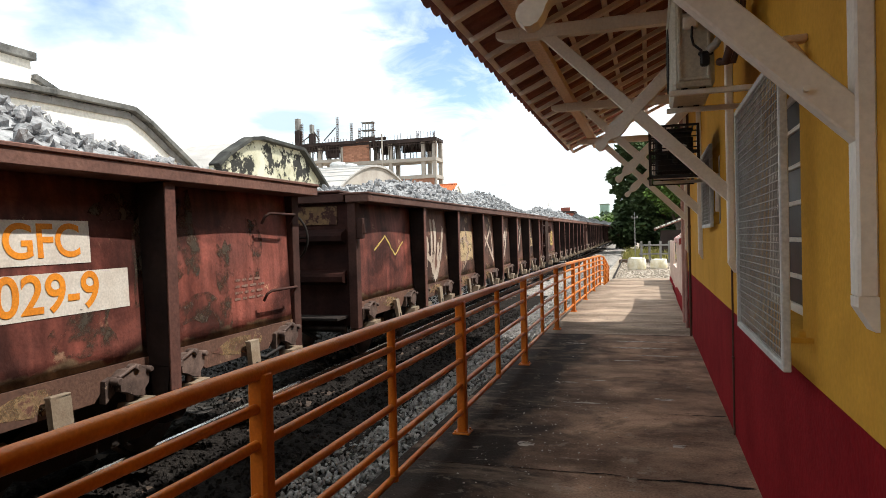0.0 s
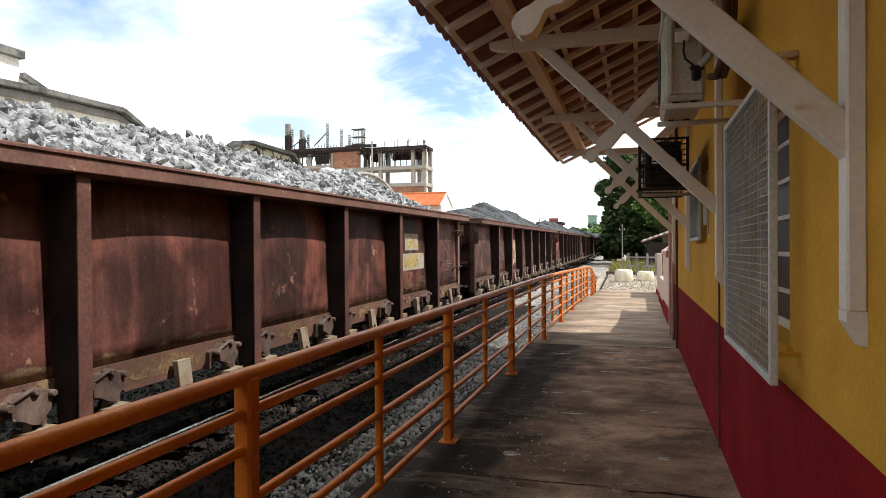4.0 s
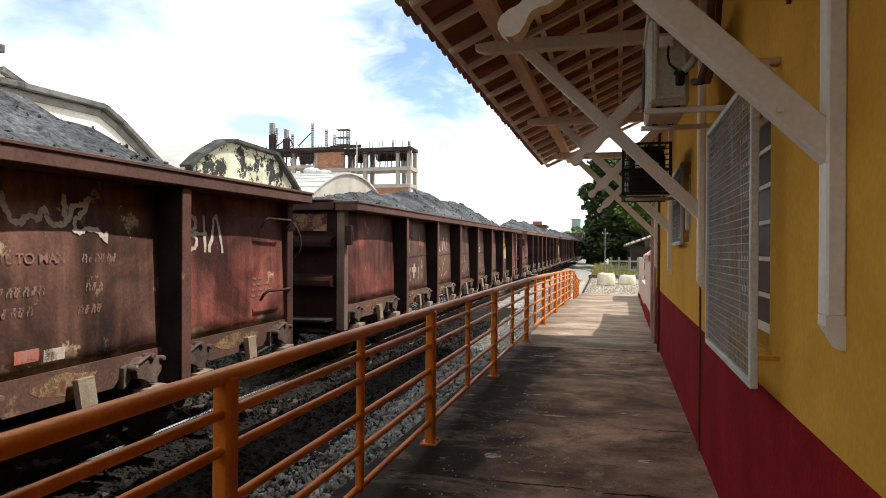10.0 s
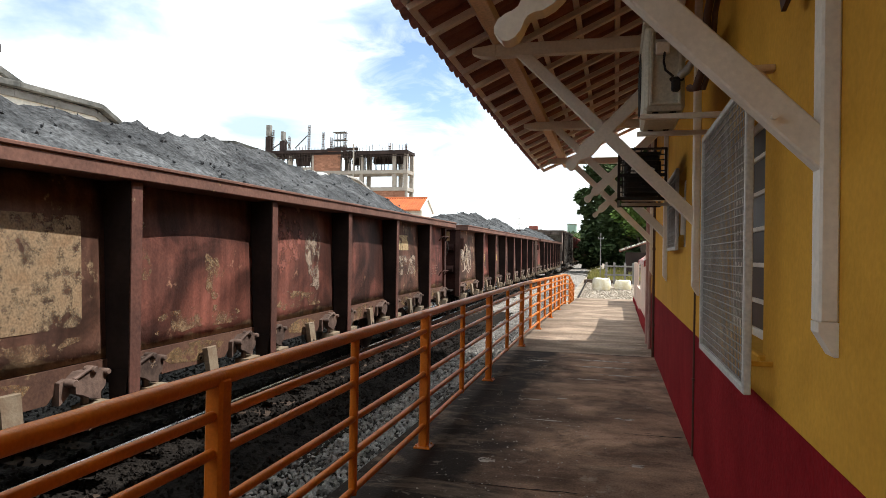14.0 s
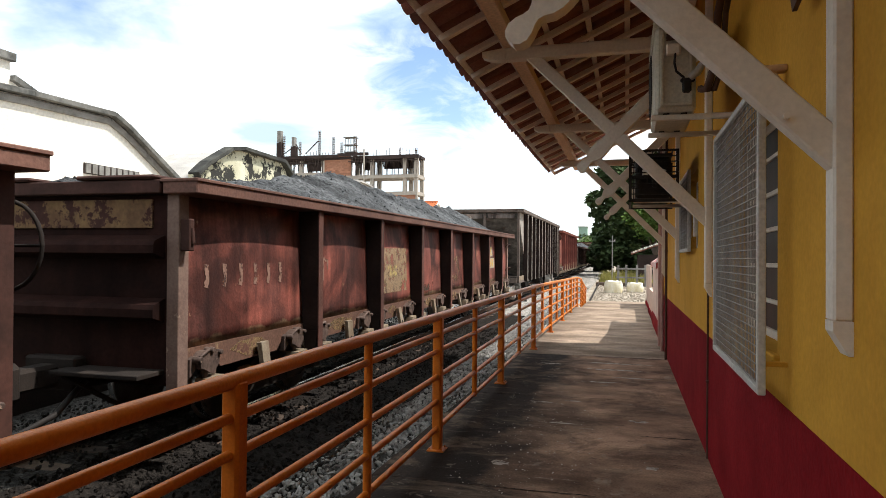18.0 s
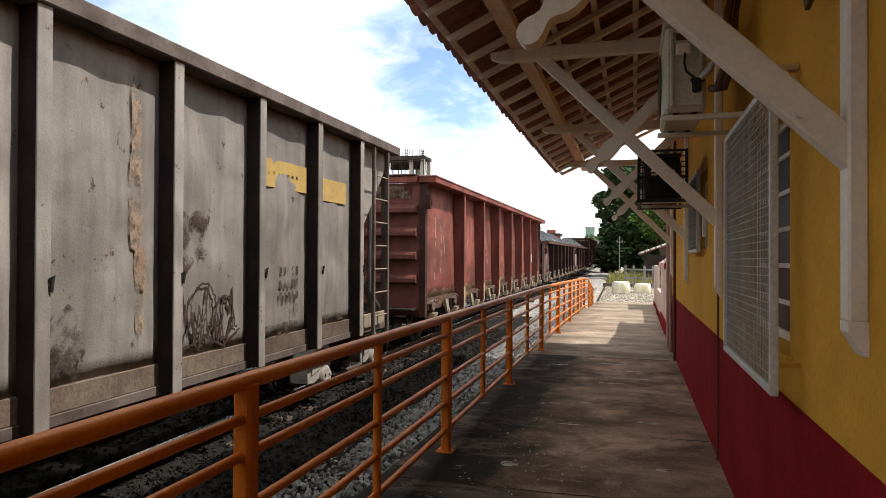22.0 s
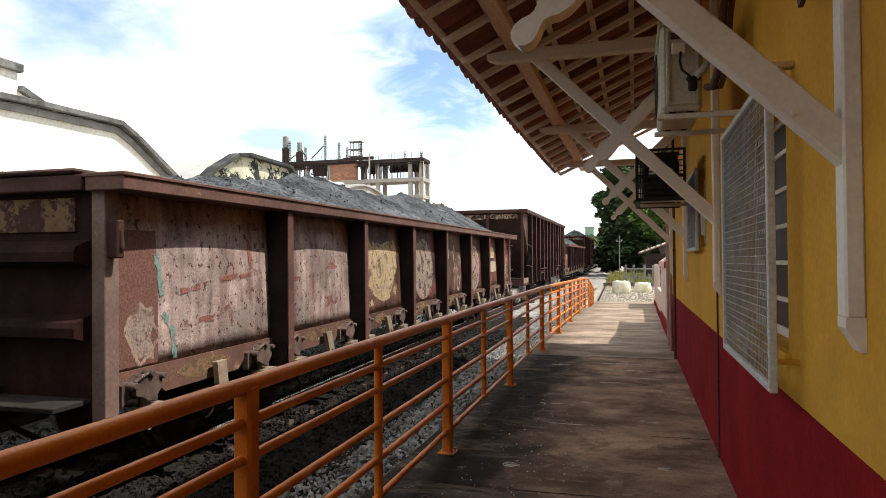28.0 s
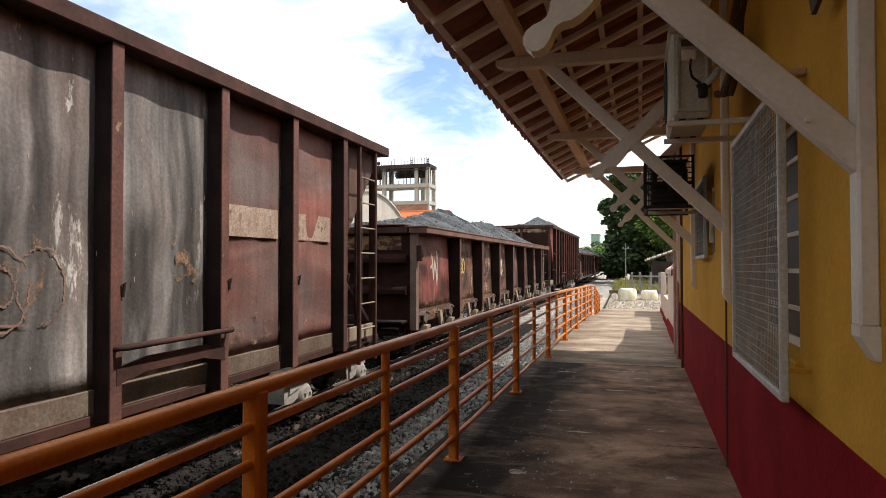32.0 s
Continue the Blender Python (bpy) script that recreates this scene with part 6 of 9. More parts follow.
    if load:
        md, pts = mound(LH, HT, 0.55, seed, True)
        tagged(part("load", md, M_GRAVEL, t, "coned heaps of grey crushed stone"), kind="stuff")
    return t, sets


# painted marks lie on the side sheets and follow their swell
def sheet_x(y, z, rb, top, hopper_side):
    if hopper_side:
        return SIDE + 0.03 + 0.02
    i = max(0, min(NP - 1, sum(1 for r in rb if r <= y) - 1))
    u = (y - rb[i] - 0.03) / (rb[i + 1] - rb[i] - 0.06)
    return SHEET + swell(u, (z - 1.015) / (top - 1.115), 0.035, LEAN)


def lay(t, name, mesh, material, label, lift):
    """Presses a flat mark, drawn in the wagon's y and z, on its side sheets."""
    hop = t.name.startswith("hopper")
    top, rb = (HT, None) if hop else (t["top"], list(t["ribs"]))
    for v in mesh.vertices:
        v.co.y += 0 if hop else t["slip"]
        v.co.x = sheet_x(v.co.y, v.co.z, rb, top, hop) + lift
    mesh.materials.clear()
    mesh.materials.append(material)
    mesh.update()
    return part(name, mesh, None, t, label)


def mark(t, mesh, material, y, z, label):
    mesh.transform(pose(0, y, z, 0, 0, 90))
    return lay(t, "painted_letters", mesh, material, label, 0.008)


def plate(t, y, z, w, h, material, label="faded painted panel", lift=0.004):
    m = MB()
    nu, nv = 12, 6
    m.add([(0, y - w / 2 + w * i / nu, z - h / 2 + h * j / nv) for j in range(nv + 1) for i in range(nu + 1)],
          [(j * (nu + 1) + i, j * (nu + 1) + i + 1, (j + 1) * (nu + 1) + i + 1, (j + 1) * (nu + 1) + i) for j in range(nv) for i in range(nu)])
    return lay(t, "painted_panel", m.mesh("painted_panel", material), material, label, lift)


def scrawl(t, strokes, y, z, size, width, material, label="spray-painted scrawl"):
    """Flat ribbons along strokes given in a unit square; every stroke is a part."""
    rs = random.Random(int(y * 977 + z * 31 + size * 7))
    for sk in strokes:
        m = MB()
        p = []
        for (a0, b0), (a1, b1) in zip(sk, sk[1:]):
            for i in range(5):
                p.append(Vector((0, y + (a0 + (a1 - a0) * i / 5) * size + rs.gauss(0, .006), z + (b0 + (b1 - b0) * i / 5) * size + rs.gauss(0, .006))))
        p.append(Vector((0, y + sk[-1][0] * size, z + sk[-1][1] * size)))
        v = []
        for i, q in enumerate(p):
            d = (p[min(i + 1, len(p) - 1)] - p[max(i - 1, 0)])
            d = d.normalized() if d.length else Vector((0, 0, 1))
            o = Vector((0, -d.z, d.y)) * width / 2 * rs.uniform(.7, 1.25)
            v += [q - o, q + o]
        m.add(v, [(2 * i, 2 * i + 1, 2 * i + 3, 2 * i + 2) for i in range(len(p) - 1)])
        lay(t, "graffiti_stroke", m.mesh("graffiti_stroke", material), material, label, 0.005 + rs.random() * 0.0015)


def patch(t, y, z, w, h, material, seed, label="patch of peeling old paint"):
    """A ragged patch of old paint on a side sheet."""
    rs = random.Random(seed)
    m = MB()
    n = 22
    ph = [rs.uniform(0, 6.3) for _ in range(4)]
    rim = []
    for i in range(n):
        a = 2 * math.pi * i / n
        k = 1 + 0.16 * math.sin(3 * a + ph[0]) + 0.12 * math.sin(5 * a + ph[1]) + rs.uniform(-.1, .1)
        sq = (abs(math.cos(a)) ** 4 + abs(math.sin(a)) ** 4) ** -0.25
        rim.append((y + math.cos(a) * w / 2 * k * sq, z + math.sin(a) * h / 2 * k * sq))
    v = [(0, y, z)]
    for f in (0.33, 0.66, 1.0):
        v += [(0, y + (p - y) * f, z + (q - z) * f) for p, q in rim]
    fc = [(0, 1 + i, 1 + (i + 1) % n) for i in range(n)]
    for r in range(2):
        fc += [(1 + r * n + i, 1 + (r + 1) * n + i, 1 + (r + 1) * n + (i + 1) % n, 1 + r * n + (i + 1) % n) for i in range(n)]
    m.add(v, fc)
    return lay(t, "paint_patch", m.mesh("paint_patch", material), material, label, 0.003 + rs.random() * 0.001)


def disc(t, y, z, ry, rz, material, label):
    """A painted oval on a side sheet."""
    m = MB()
    n = 28
    v = [(0, y, z)]
    for f in (0.25, 0.5, 0.75, 1.0):
        v += [(0, y + ry * f * math.cos(2 * math.pi * i / n), z + rz * f * math.sin(2 * math.pi * i / n)) for i in range(n)]
    fc = [(0, 1 + i, 1 + (i + 1) % n) for i in range(n)]
    for r in range(3):
        fc += [(1 + r * n + i, 1 + (r + 1) * n + i, 1 + (r + 1) * n + (i + 1) % n, 1 + r * n + (i + 1) % n) for i in range(n)]
    m.add(v, fc)
    return lay(t, "painted_oval", m.mesh("painted_oval", material), material, label, 0.004)


def loop(cx, cy, rx, ry, n=14, a0=0, a1=6.3):
    return [(cx + rx * math.cos(a0 + (a1 - a0) * i / n), cy + ry * math.sin(a0 + (a1 - a0) * i / n)) for i in range(n + 1)]


S_W = [[(-.3, .35), (-.2, -.3), (-.05, .2), (.12, -.45), (.2, .45)], [(-.45, .0), (-.2, .1)]]
S_TAG = [[(-.5 + i * .05, .2 * math.sin(i * 2.3) + .12 * math.sin(i * 0.9)) for i in range(20)], loop(-.12, .05, .2, .26), loop(.22, -.05, .16, .22), [(-.45, -.3), (-.1, -.22), (.2, -.34), (.5, -.2)]]
S_BUB = [loop(-.2, 0, .3, .38), loop(.22, .02, .26, .36), loop(-.18, .02, .13, .17), [(-.3, -.3), (.3, -.32)]]
S_Y = [[(-.3, .4), (0, 0), (.25, .45)], [(0, 0), (-.05, -.45)]]
S_SQUIG = [[(-.5 + i * .08, .22 * math.sin(i * 1.7) + .05 * math.sin(i * 3.1)) for i in range(13)]]
S_LINES = [[(-.2, .5), (-.25, -.5)], [(.1, .45), (.08, -.4)], [(.22, .2), (.32, -.1)]]
STROKES = (S_W, S_TAG, S_TAG, S_BUB, S_Y, S_SQUIG, S_LINES, S_TAG)
PAINTS = (M_CHALK, M_CHALK, M_CHALK, M_YEPAINT)


def marks(t, seed, length=LG, top=2.49, density=0.6, sizes=(0.7, 1.3), number="", cls="GFC", cls_mat=None, ground=None, patches=tuple(range(8)), last=8, num_size=0.32):
    """Graffiti, and the class and number boards on the last but one panel."""
    rs = random.Random(seed * 13 + 5)
    pw = length / NP
    mid = (1.08 + top - 0.1) / 2
    hs = top - 1.18
    for i in patches:
        for j in range(rs.choice((1, 2, 2, 3))):
            pm = rs.choice((M_PATCH[0], M_PATCH[0], M_PATCH[1], M_PATCH[2], M_PATCH[3], M_PATCH[3]))
            w, h = rs.uniform(.3, 1.3), rs.uniform(.25, .8)
            yc = i * pw + 0.08 + w * .6 + rs.random() * max(0, pw - .16 - 1.2 * w)
            zc = 1.10 + h * .62 + rs.random() * max(0, hs - .02 - 1.24 * h)
            patch(t, yc, zc, w, h, pm, rs.random())
    for i in range(NP):
        if i == 6 or i >= last or rs.random() > density:
            continue
        sz = rs.uniform(*sizes)
        scrawl(t, rs.choice(STROKES), (i + rs.uniform(.42, .58)) * pw, mid + rs.uniform(-.12, .08), sz, rs.uniform(.022, .06), rs.choice(PAINTS))
        if rs.random() < 0.4:
            scrawl(t, rs.choice(STROKES), (i + rs.uniform(.2, .8)) * pw, mid + rs.uniform(-.3, .2), sz * .5, .015, rs.choice(PAINTS))
    if ground is not None:
        y = (t["ribs"][6] + t["ribs"][7]) / 2 + 0.06 - t["slip"]
        plate(t, y + 0.05, top - 0.58, 0.76, 0.29, ground)
        plate(t, y, top - 0.925, 1.56, 0.29, ground)
        mark(t, letters(cls, 0.31), cls_mat, y + 0.05, top - 0.58, "stencilled wagon class")
        if number:
            mark(t, letters(number, num_size), cls_mat, y, top - 0.925, "stencilled wagon number")
    small = MB()
    for r in range(4):
        x0 = 7.45 * pw
        for k in range(4):
            w = rs.uniform(.05, .13)
            z = 1.5 - r * .06
            small.add([(0, x0, z), (0, x0 + w, z), (0, x0 + w, z + .022), (0, x0, z + .022)], [(0, 1, 2, 3)])
            x0 += w + .035
    tagged(lay(t, "small_lettering", small.mesh("small_lettering", M_RUBBED), M_RUBBED, "rows of worn illegible lettering", 0.005), kind="stuff")


RED, BRN, MAR, CHK = M_BODY
PALE = "gondola wagon of rust-red worn steel heaped with pale crushed stone"
DARK = "gondola wagon of scratched rust-brown steel heaped with dark crushed stone"
TRAIN = []


def couple(k, made, shift=0.0):
    t, sets = made
    TRAIN.append((t, sets, LEAD + PITCH * k + shift))
    return t


t = couple(-1, gondola(PALE, RED, M_CRUSHED, 1, sheets_of=[RED] * 8, spaced=RIBS_SHORT), -0.16)
marks(t, 1, density=0, patches=(), number="7029-9", num_size=0.35, cls_mat=M_ORPAINT, ground=M_FRESHBOARD)
for n, (y, z, w, h) in enumerate(((15.4, 1.9, .3, .7), (15.9, 1.5, .25, .8), (16.4, 1.8, .25, .6), (14.3, 1.3, .5, .4), (13.4, 1.35, .3, .5), (14.7, 2.15, .5, .2), (14.9, 1.75, .2, .6), (15.5, 1.3, .6, .25))):
    patch(t, y, z, w, h, M_DARKSMEAR, 30 + n, "dark greasy smear on red paint")
patch(t, 13.5, 1.2, .1, .16, M_CHALK, 39)
t = couple(0, gondola(PALE, BRN, M_CRUSHED, 2), -0.1)
marks(t, 2, density=0, patches=(), number="605644.0E", num_size=0.26, cls="GFD", cls_mat=M_DKPAINT, ground=M_TANPANEL)
scrawl(t, [[(2.93, 1.83), (3.03, 1.88), (3.15, 1.70), (3.06, 1.55), (3.30, 1.43), (3.49, 1.18), (3.59, 1.06)], [(3.40, 2.20), (3.36, 1.80), (3.33, 1.39), (3.44, 1.2)], [(3.60, 2.18), (3.58, 1.79), (3.45, 1.38), (3.56, 1.13)],
           [(3.78, 1.76), (3.71, 1.50), (3.74, 1.38), (3.62, 1.12)], [(4.15, 2.05), (3.97, 1.61), (3.76, 1.34), (3.61, 1.08)]], 0, 0, 1.0, .125, M_CHALK, "broad white brush stroke")
for y, z in ((2.96, 1.78), (3.1, 1.5), (3.35, 1.3), (3.42, 1.22), (3.68, 1.12), (3.76, 1.3)):
    scrawl(t, [[(y, z), (y, z - 0.1), (y + .004, z - 0.17)]], 0, 0, 1.0, .014, M_CHALK, "drip of white paint")
plate(t, 5.66, 1.64, 1.58, 0.64, M_TANPANEL)
scrawl(t, [[(5.76, 2.04), (5.9, 1.75), (6.01, 1.52), (5.8, 1.32), (5.56, 1.19)], [(5.15, 1.6), (5.35, 1.76), (5.64, 1.82), (6.07, 1.69)]], 0, 0, 1.0, .10, M_FAINT, "white brush stroke")
scrawl(t, [[(6.95, 1.17), (7.6, 1.6), (8.35, 2.06)], [(7.15, 2.08), (7.61, 1.84), (8.2, 1.45), (8.6, 1.2)], [(7.35, 2.05), (7.2, 1.75), (6.98, 1.5)], [(8.3, 2.05), (8.45, 1.7), (8.5, 1.25)]], 0, 0, 1.0, .09, M_CHALK, "white brush stroke")
scrawl(t, [[(9.18, 2.02), (9.8, 1.12), (10.42, 2.05)], [(9.3, 1.98), (9.75, 1.5), (10.1, 1.95)], [(9.65, 1.75), (9.8, 1.9), (9.92, 1.75), (9.8, 1.6)]], 0, 0, 1.0, .11, M_CHALK, "white painted triangle")
scrawl(t, [[(11.07, 2.03), (11.4, 1.55), (11.75, 1.06), (12.25, 1.55), (12.77, 2.08)], [(11.13, 1.93), (11.4, 2.04), (11.68, 2.13)], [(12.18, 2.16), (12.36, 2.06), (12.54, 1.92)]], 0, 0, 1.0, .11, M_CHALK, "white painted diamond")
scrawl(t, [[(11.71, 2.04), (12.03, 2.02), (12.0, 1.86), (11.82, 1.78), (11.78, 1.60)], [(11.75, 1.44), (11.80, 1.38)]], 0, 0, 1.0, .10, M_CHALK, "white painted hook figure")
scrawl(t, [[(0.7, 1.7), (1.1, 1.9), (1.5, 1.6), (1.9, 1.8)]], 0, 0, 1.0, .03, M_YEPAINT)
t = couple(1, gondola(PALE, MAR, M_CRUSHED, 3, spaced=RIBS_SHORT))
marks(t, 3, density=0.2, patches=(1, 2), number="66469", cls="GFC", cls_mat=M_GOLDFADE, ground=M_PANELPAINT, last=6)
for n, (y, z, w, h, mt) in enumerate(((13.6, 1.22, .8, .2, M_PATCH[0]), (14.4, 1.2, .7, .18, M_PATCH[0]), (14.0, 1.3, .5, .16, M_PATCH[2]), (15.6, 1.3, .7, .4, M_PATCH[3]), (16.2, 1.7, .4, .6, M_PATCH[3]))):
    patch(t, y, z, w, h, mt, 230 + n)
t = couple(2, gondola(DARK, BRN, M_GRAVEL, 4, sheets_of=[BRN, RED, RED, BRN, BRN, RED, RED, RED], spaced=[q - 0.07 if 0 < q < 17 else q for q in RIBS_SHORT]))
marks(t, 4, density=0, patches=(3,), number="", cls="GFC", cls_mat=M_YEPAINT, ground=None)
patch(t, 3.15, 1.76, 1.75, 0.95, M_SMOKE, 41, "brown smoke-like smear of old paint")
patch(t, 3.2, 2.1, 1.7, 0.4, M_SMOKE, 42, "brown smoke-like smear of old paint")
for y, z0, z1, w in ((2.98, 1.92, 1.4, .11), (3.2, 1.9, 1.55, .12), (2.86, 1.62, 1.38, .07), (3.08, 1.6, 1.3, .05), (3.35, 1.75, 1.42, .05), (3.62, 1.85, 1.5, .05), (3.75, 1.8, 1.6, .04), (3.9, 1.6, 1.35, .06)):
    scrawl(t, [[(y, z0), (y + .03, (z0 + z1) / 2), (y - .03, z1)]], 0, 0, 1.0, w, M_TANPEEL, "pale flame-like paint streak")
for n, (y, z, w, h) in enumerate(((2.5, 1.45, .28, .16), (2.75, 1.22, .6, .12), (3.45, 1.24, .5, .14), (4.05, 1.45, .35, .22), (3.0, 1.36, .4, .12))):
    patch(t, y, z, w, h, M_PATCH[1], 60 + n)
plate(t, 5.55, 1.60, 1.55, 0.78, M_TANPANEL)
patch(t, 5.3, 1.85, .4, .2, M_PATCH[3], 66)
patch(t, 5.9, 1.55, .5, .3, M_PATCH[3], 67)
mark(t, letters("VITORIA", 0.25), M_CHALK, 5.35, 1.24, "chalked word on the side sheet")
plate(t, 13.95, 1.83, 1.86, 0.56, M_OVERPAINT, "dull brown overpainted field", 0.003)
plate(t, 14.05, 1.91, 0.78, 0.36, M_PANELPAINT, lift=0.0045)
plate(t, 14.06, 1.91, 0.70, 0.29, M_GOLDFADE, "golden yellow painted board", 0.006)
plate(t, 14.0, 1.50, 1.72, 0.36, M_PANELPAINT, lift=0.0045)
plate(t, 13.85, 1.51, 1.2, 0.30, M_GOLDFADE, "rubbed yellow letter remains", 0.006)
patch(t, 14.2, 1.2, .9, .12, M_PATCH[2], 70)
# the spray-painted letters run on over the rib beside them
plate(t, 9.58, 1.80, 1.80, 0.70, M_OVERPAINT, "dull brown overpainted field", 0.003)
plate(t, 11.67, 1.72, 1.84, 0.66, M_OVERPAINT, "dull brown overpainted field", 0.003)
for y, z, w, h in ((8.85, 1.22, .30, .36), (9.35, 1.2, .42, .30), (9.72, 1.25, .24, .36), (10.0, 1.22, .18, .42), (10.42, 1.38, .20, .52), (10.97, 1.19, .26, .32)):
    plate(t, y, z, w, h, M_OCHRE, "ochre graffiti letter fill", 0.0035)
scrawl(t, [[(8.75, 1.52), (9.2, 1.52), (9.6, 1.53), (10.14, 1.60), (10.10, 1.48)], [(9.66, 1.42), (9.84, 1.42), (9.80, 1.25), (9.74, 1.06)], [(9.30, 1.10), (9.40, 1.38), (9.6, 1.36), (9.54, 1.08)], [(10.10, 1.08), (10.28, 1.13), (10.33, 1.30), (10.38, 1.66), (10.55, 1.68)],
           [(10.80, 1.62), (10.95, 1.56), (11.12, 1.46), (11.18, 1.3), (11.14, 1.06)], [(8.80, 1.08), (8.9, 1.36), (9.1, 1.4), (9.16, 1.1)]], 0, 0, 1.0, .15, M_OLIVE, "dark graffiti outline")
scrawl(t, [[(10.50, 1.86), (10.36, 1.84), (10.27, 1.62), (10.24, 1.40), (10.12, 1.24), (10.13, 1.16), (10.24, 1.2), (10.29, 1.34)], [(8.8, 1.74), (9.2, 1.67), (9.6, 1.64), (10.15, 1.70)], [(9.72, 1.98), (9.66, 1.86), (9.74, 1.76)], [(10.84, 1.74), (11.0, 1.64), (11.2, 1.5), (11.28, 1.34)]], 0, 0, 1.0, .085, M_PINKOUT, "dusty pink graffiti outline")
scrawl(t, [[(9.97, 1.40), (9.93, 1.2), (9.90, 1.04)]], 0, 0, 1.0, .06, M_PATCH[1], "pale graffiti stroke")
# a painted pair of open palms
for sk, w in (([(11.64, 1.64), (11.70, 1.54)], .075), ([(11.72, 1.71), (11.81, 1.54)], .055), ([(11.79, 1.74), (11.88, 1.53)], .05), ([(11.87, 1.69), (11.93, 1.53)], .05), ([(11.87, 1.92), (11.89, 1.81), (11.92, 1.66)], .05), ([(11.97, 2.0), (11.97, 1.83), (11.94, 1.66)], .055),
              ([(12.08, 1.89), (12.12, 1.71), (12.06, 1.58), (11.98, 1.52)], .06), ([(12.16, 1.83), (12.19, 1.56), (12.23, 1.29)], .042), ([(12.24, 1.91), (12.25, 1.62), (12.23, 1.35)], .05), ([(12.38, 1.82), (12.32, 1.65), (12.24, 1.35)], .045), ([(12.43, 1.92), (12.41, 1.82)], .035),
              ([(11.86, 1.53), (11.93, 1.50), (11.98, 1.53)], .12), ([(11.59, 1.41), (11.69, 1.48), (11.81, 1.44), (12.06, 1.46)], .04), ([(12.04, 1.41), (11.74, 1.39), (11.6, 1.37)], .045)):
    scrawl(t, [sk], 0, 0, 1.0, w, M_CHALK, "white painted finger stroke")
scrawl(t, [[(11.69, 1.31), (11.80, 1.30), (11.93, 1.32), (12.05, 1.30), (12.16, 1.32)], [(12.49, 1.84), (12.60, 1.80), (12.62, 1.65), (12.52, 1.40), (12.40, 1.36), (12.33, 1.46), (12.35, 1.68), (12.49, 1.84)], [(11.3, 1.36), (11.42, 1.36), (11.5, 1.38)]], 0, 0, 1.0, .03, M_FAINT, "rubbed white loop")
t = couple(3, gondola(DARK, RED, M_GRAVEL, 5, length=16.9, sheets_of=[RED, RED, MAR, RED, RED, RED, BRN, RED], spaced=[0.0, 2.30, 4.36, 6.38, 8.40, 10.45, 12.54, 14.66, 16.9]))
marks(t, 5, density=0, patches=(), number="", cls="GFC", cls_mat=M_YEPAINT, ground=None)
scrawl(t, [[(7.2, 2.08), (7.15, 1.6), (7.12, 1.12)], [(6.85, 1.92), (7.1, 2.1), (7.3, 2.2)], [(7.2, 1.18), (7.36, 1.34)], [(7.05, 1.15), (7.3, 1.16)]], 0, 0, 1.0, 0.07, M_FAINT, "rubbed white paint stroke")
for n, (y, z, w, h, mt) in enumerate(((7.88, 1.40, .26, .34, M_YEFAINT), (8.85, 1.68, .18, .36, M_YEFAINT), (8.65, 1.36, .14, .4, M_YEFAINT), (9.35, 1.3, .14, .3, M_YEFAINT), (9.8, 1.5, .12, .3, M_YEFAINT),
                                     (9.1, 1.55, .3, .6, M_PATCH[2]), (11.45, 1.55, .4, .6, M_PATCH[2]), (11.0, 1.5, .2, .4, M_YEFAINT), (7.4, 1.55, .6, .9, M_PATCH[3]), (5.0, 1.6, .9, .7, M_PATCH[3]))):
    patch(t, y, z, w, h, mt, 80 + n)
scrawl(t, [[(12.86, 2.04), (12.95, 2.12), (13.06, 2.06), (13.13, 2.16), (13.15, 2.2), (13.17, 2.1), (13.2, 2.03), (13.26, 2.01), (13.34, 2.06), (13.40, 2.04), (13.47, 2.12), (13.48, 2.04), (13.53, 2.0), (13.62, 2.01), (13.63, 2.12), (13.64, 2.22)],
           [(13.64, 2.02), (13.70, 2.14), (13.80, 2.16), (13.88, 2.22), (13.80, 2.10), (13.72, 2.05), (13.69, 1.97), (13.75, 1.96), (13.83, 1.99), (13.92, 1.97), (14.01, 1.90), (14.0, 1.96)]], 0, 0, 1.0, .04, M_CHALK, "white looping scrawl")
mark(t, letters("BRUTO MAX", 0.10), M_RUBBED, 13.32, 1.775, "worn yellowish lettering on the sheet")
for y, z, w in ((13.95, 1.77, .36), (13.25, 1.56, .42), (13.9, 1.56, .2), (13.22, 1.43, .3), (13.85, 1.40, .24)):
    for k_ in range(int(w / 0.06)):
        u_ = y - w / 2 + k_ * 0.06
        scrawl(t, [[(u_, z - .03), (u_ + .012 * (k_ % 3), z + .035)], [(u_ + .03, z + .03), (u_ + .03 - .02 * (k_ % 2), z - .03)]], 0, 0, 1.0, .013, M_RUBBED, "worn illegible letter")
plate(t, 13.31, 1.14, 0.19, 0.085, M_REDPAINT, "small red painted mark")
plate(t, 13.53, 1.12, 0.18, 0.085, M_CHALK, "small white painted mark")
scrawl(t, [[(14.96, 2.15), (14.97, 1.98), (14.98, 1.80), (15.10, 1.84), (15.14, 1.92), (15.04, 1.98), (15.12, 2.04), (15.13, 2.12), (15.02, 2.14)], [(15.24, 2.14), (15.24, 1.80)], [(15.08, 1.97), (15.28, 1.97)], [(15.30, 1.80), (15.40, 2.12), (15.44, 2.16), (15.50, 1.79)]], 0, 0, 1.0, .036, M_CHALK, "white looping scrawl")
scrawl(t, [[(0.55, 2.0), (0.68, 1.98), (0.8, 1.84), (0.93, 1.82), (1.03, 1.98)], [(0.93, 1.8), (0.8, 1.45), (0.62, 1.16)], [(0.52, 1.56), (0.6, 1.52), (0.68, 1.3)]], 0, 0, 1.0, .055, M_FAINT, "rubbed white paint stroke")
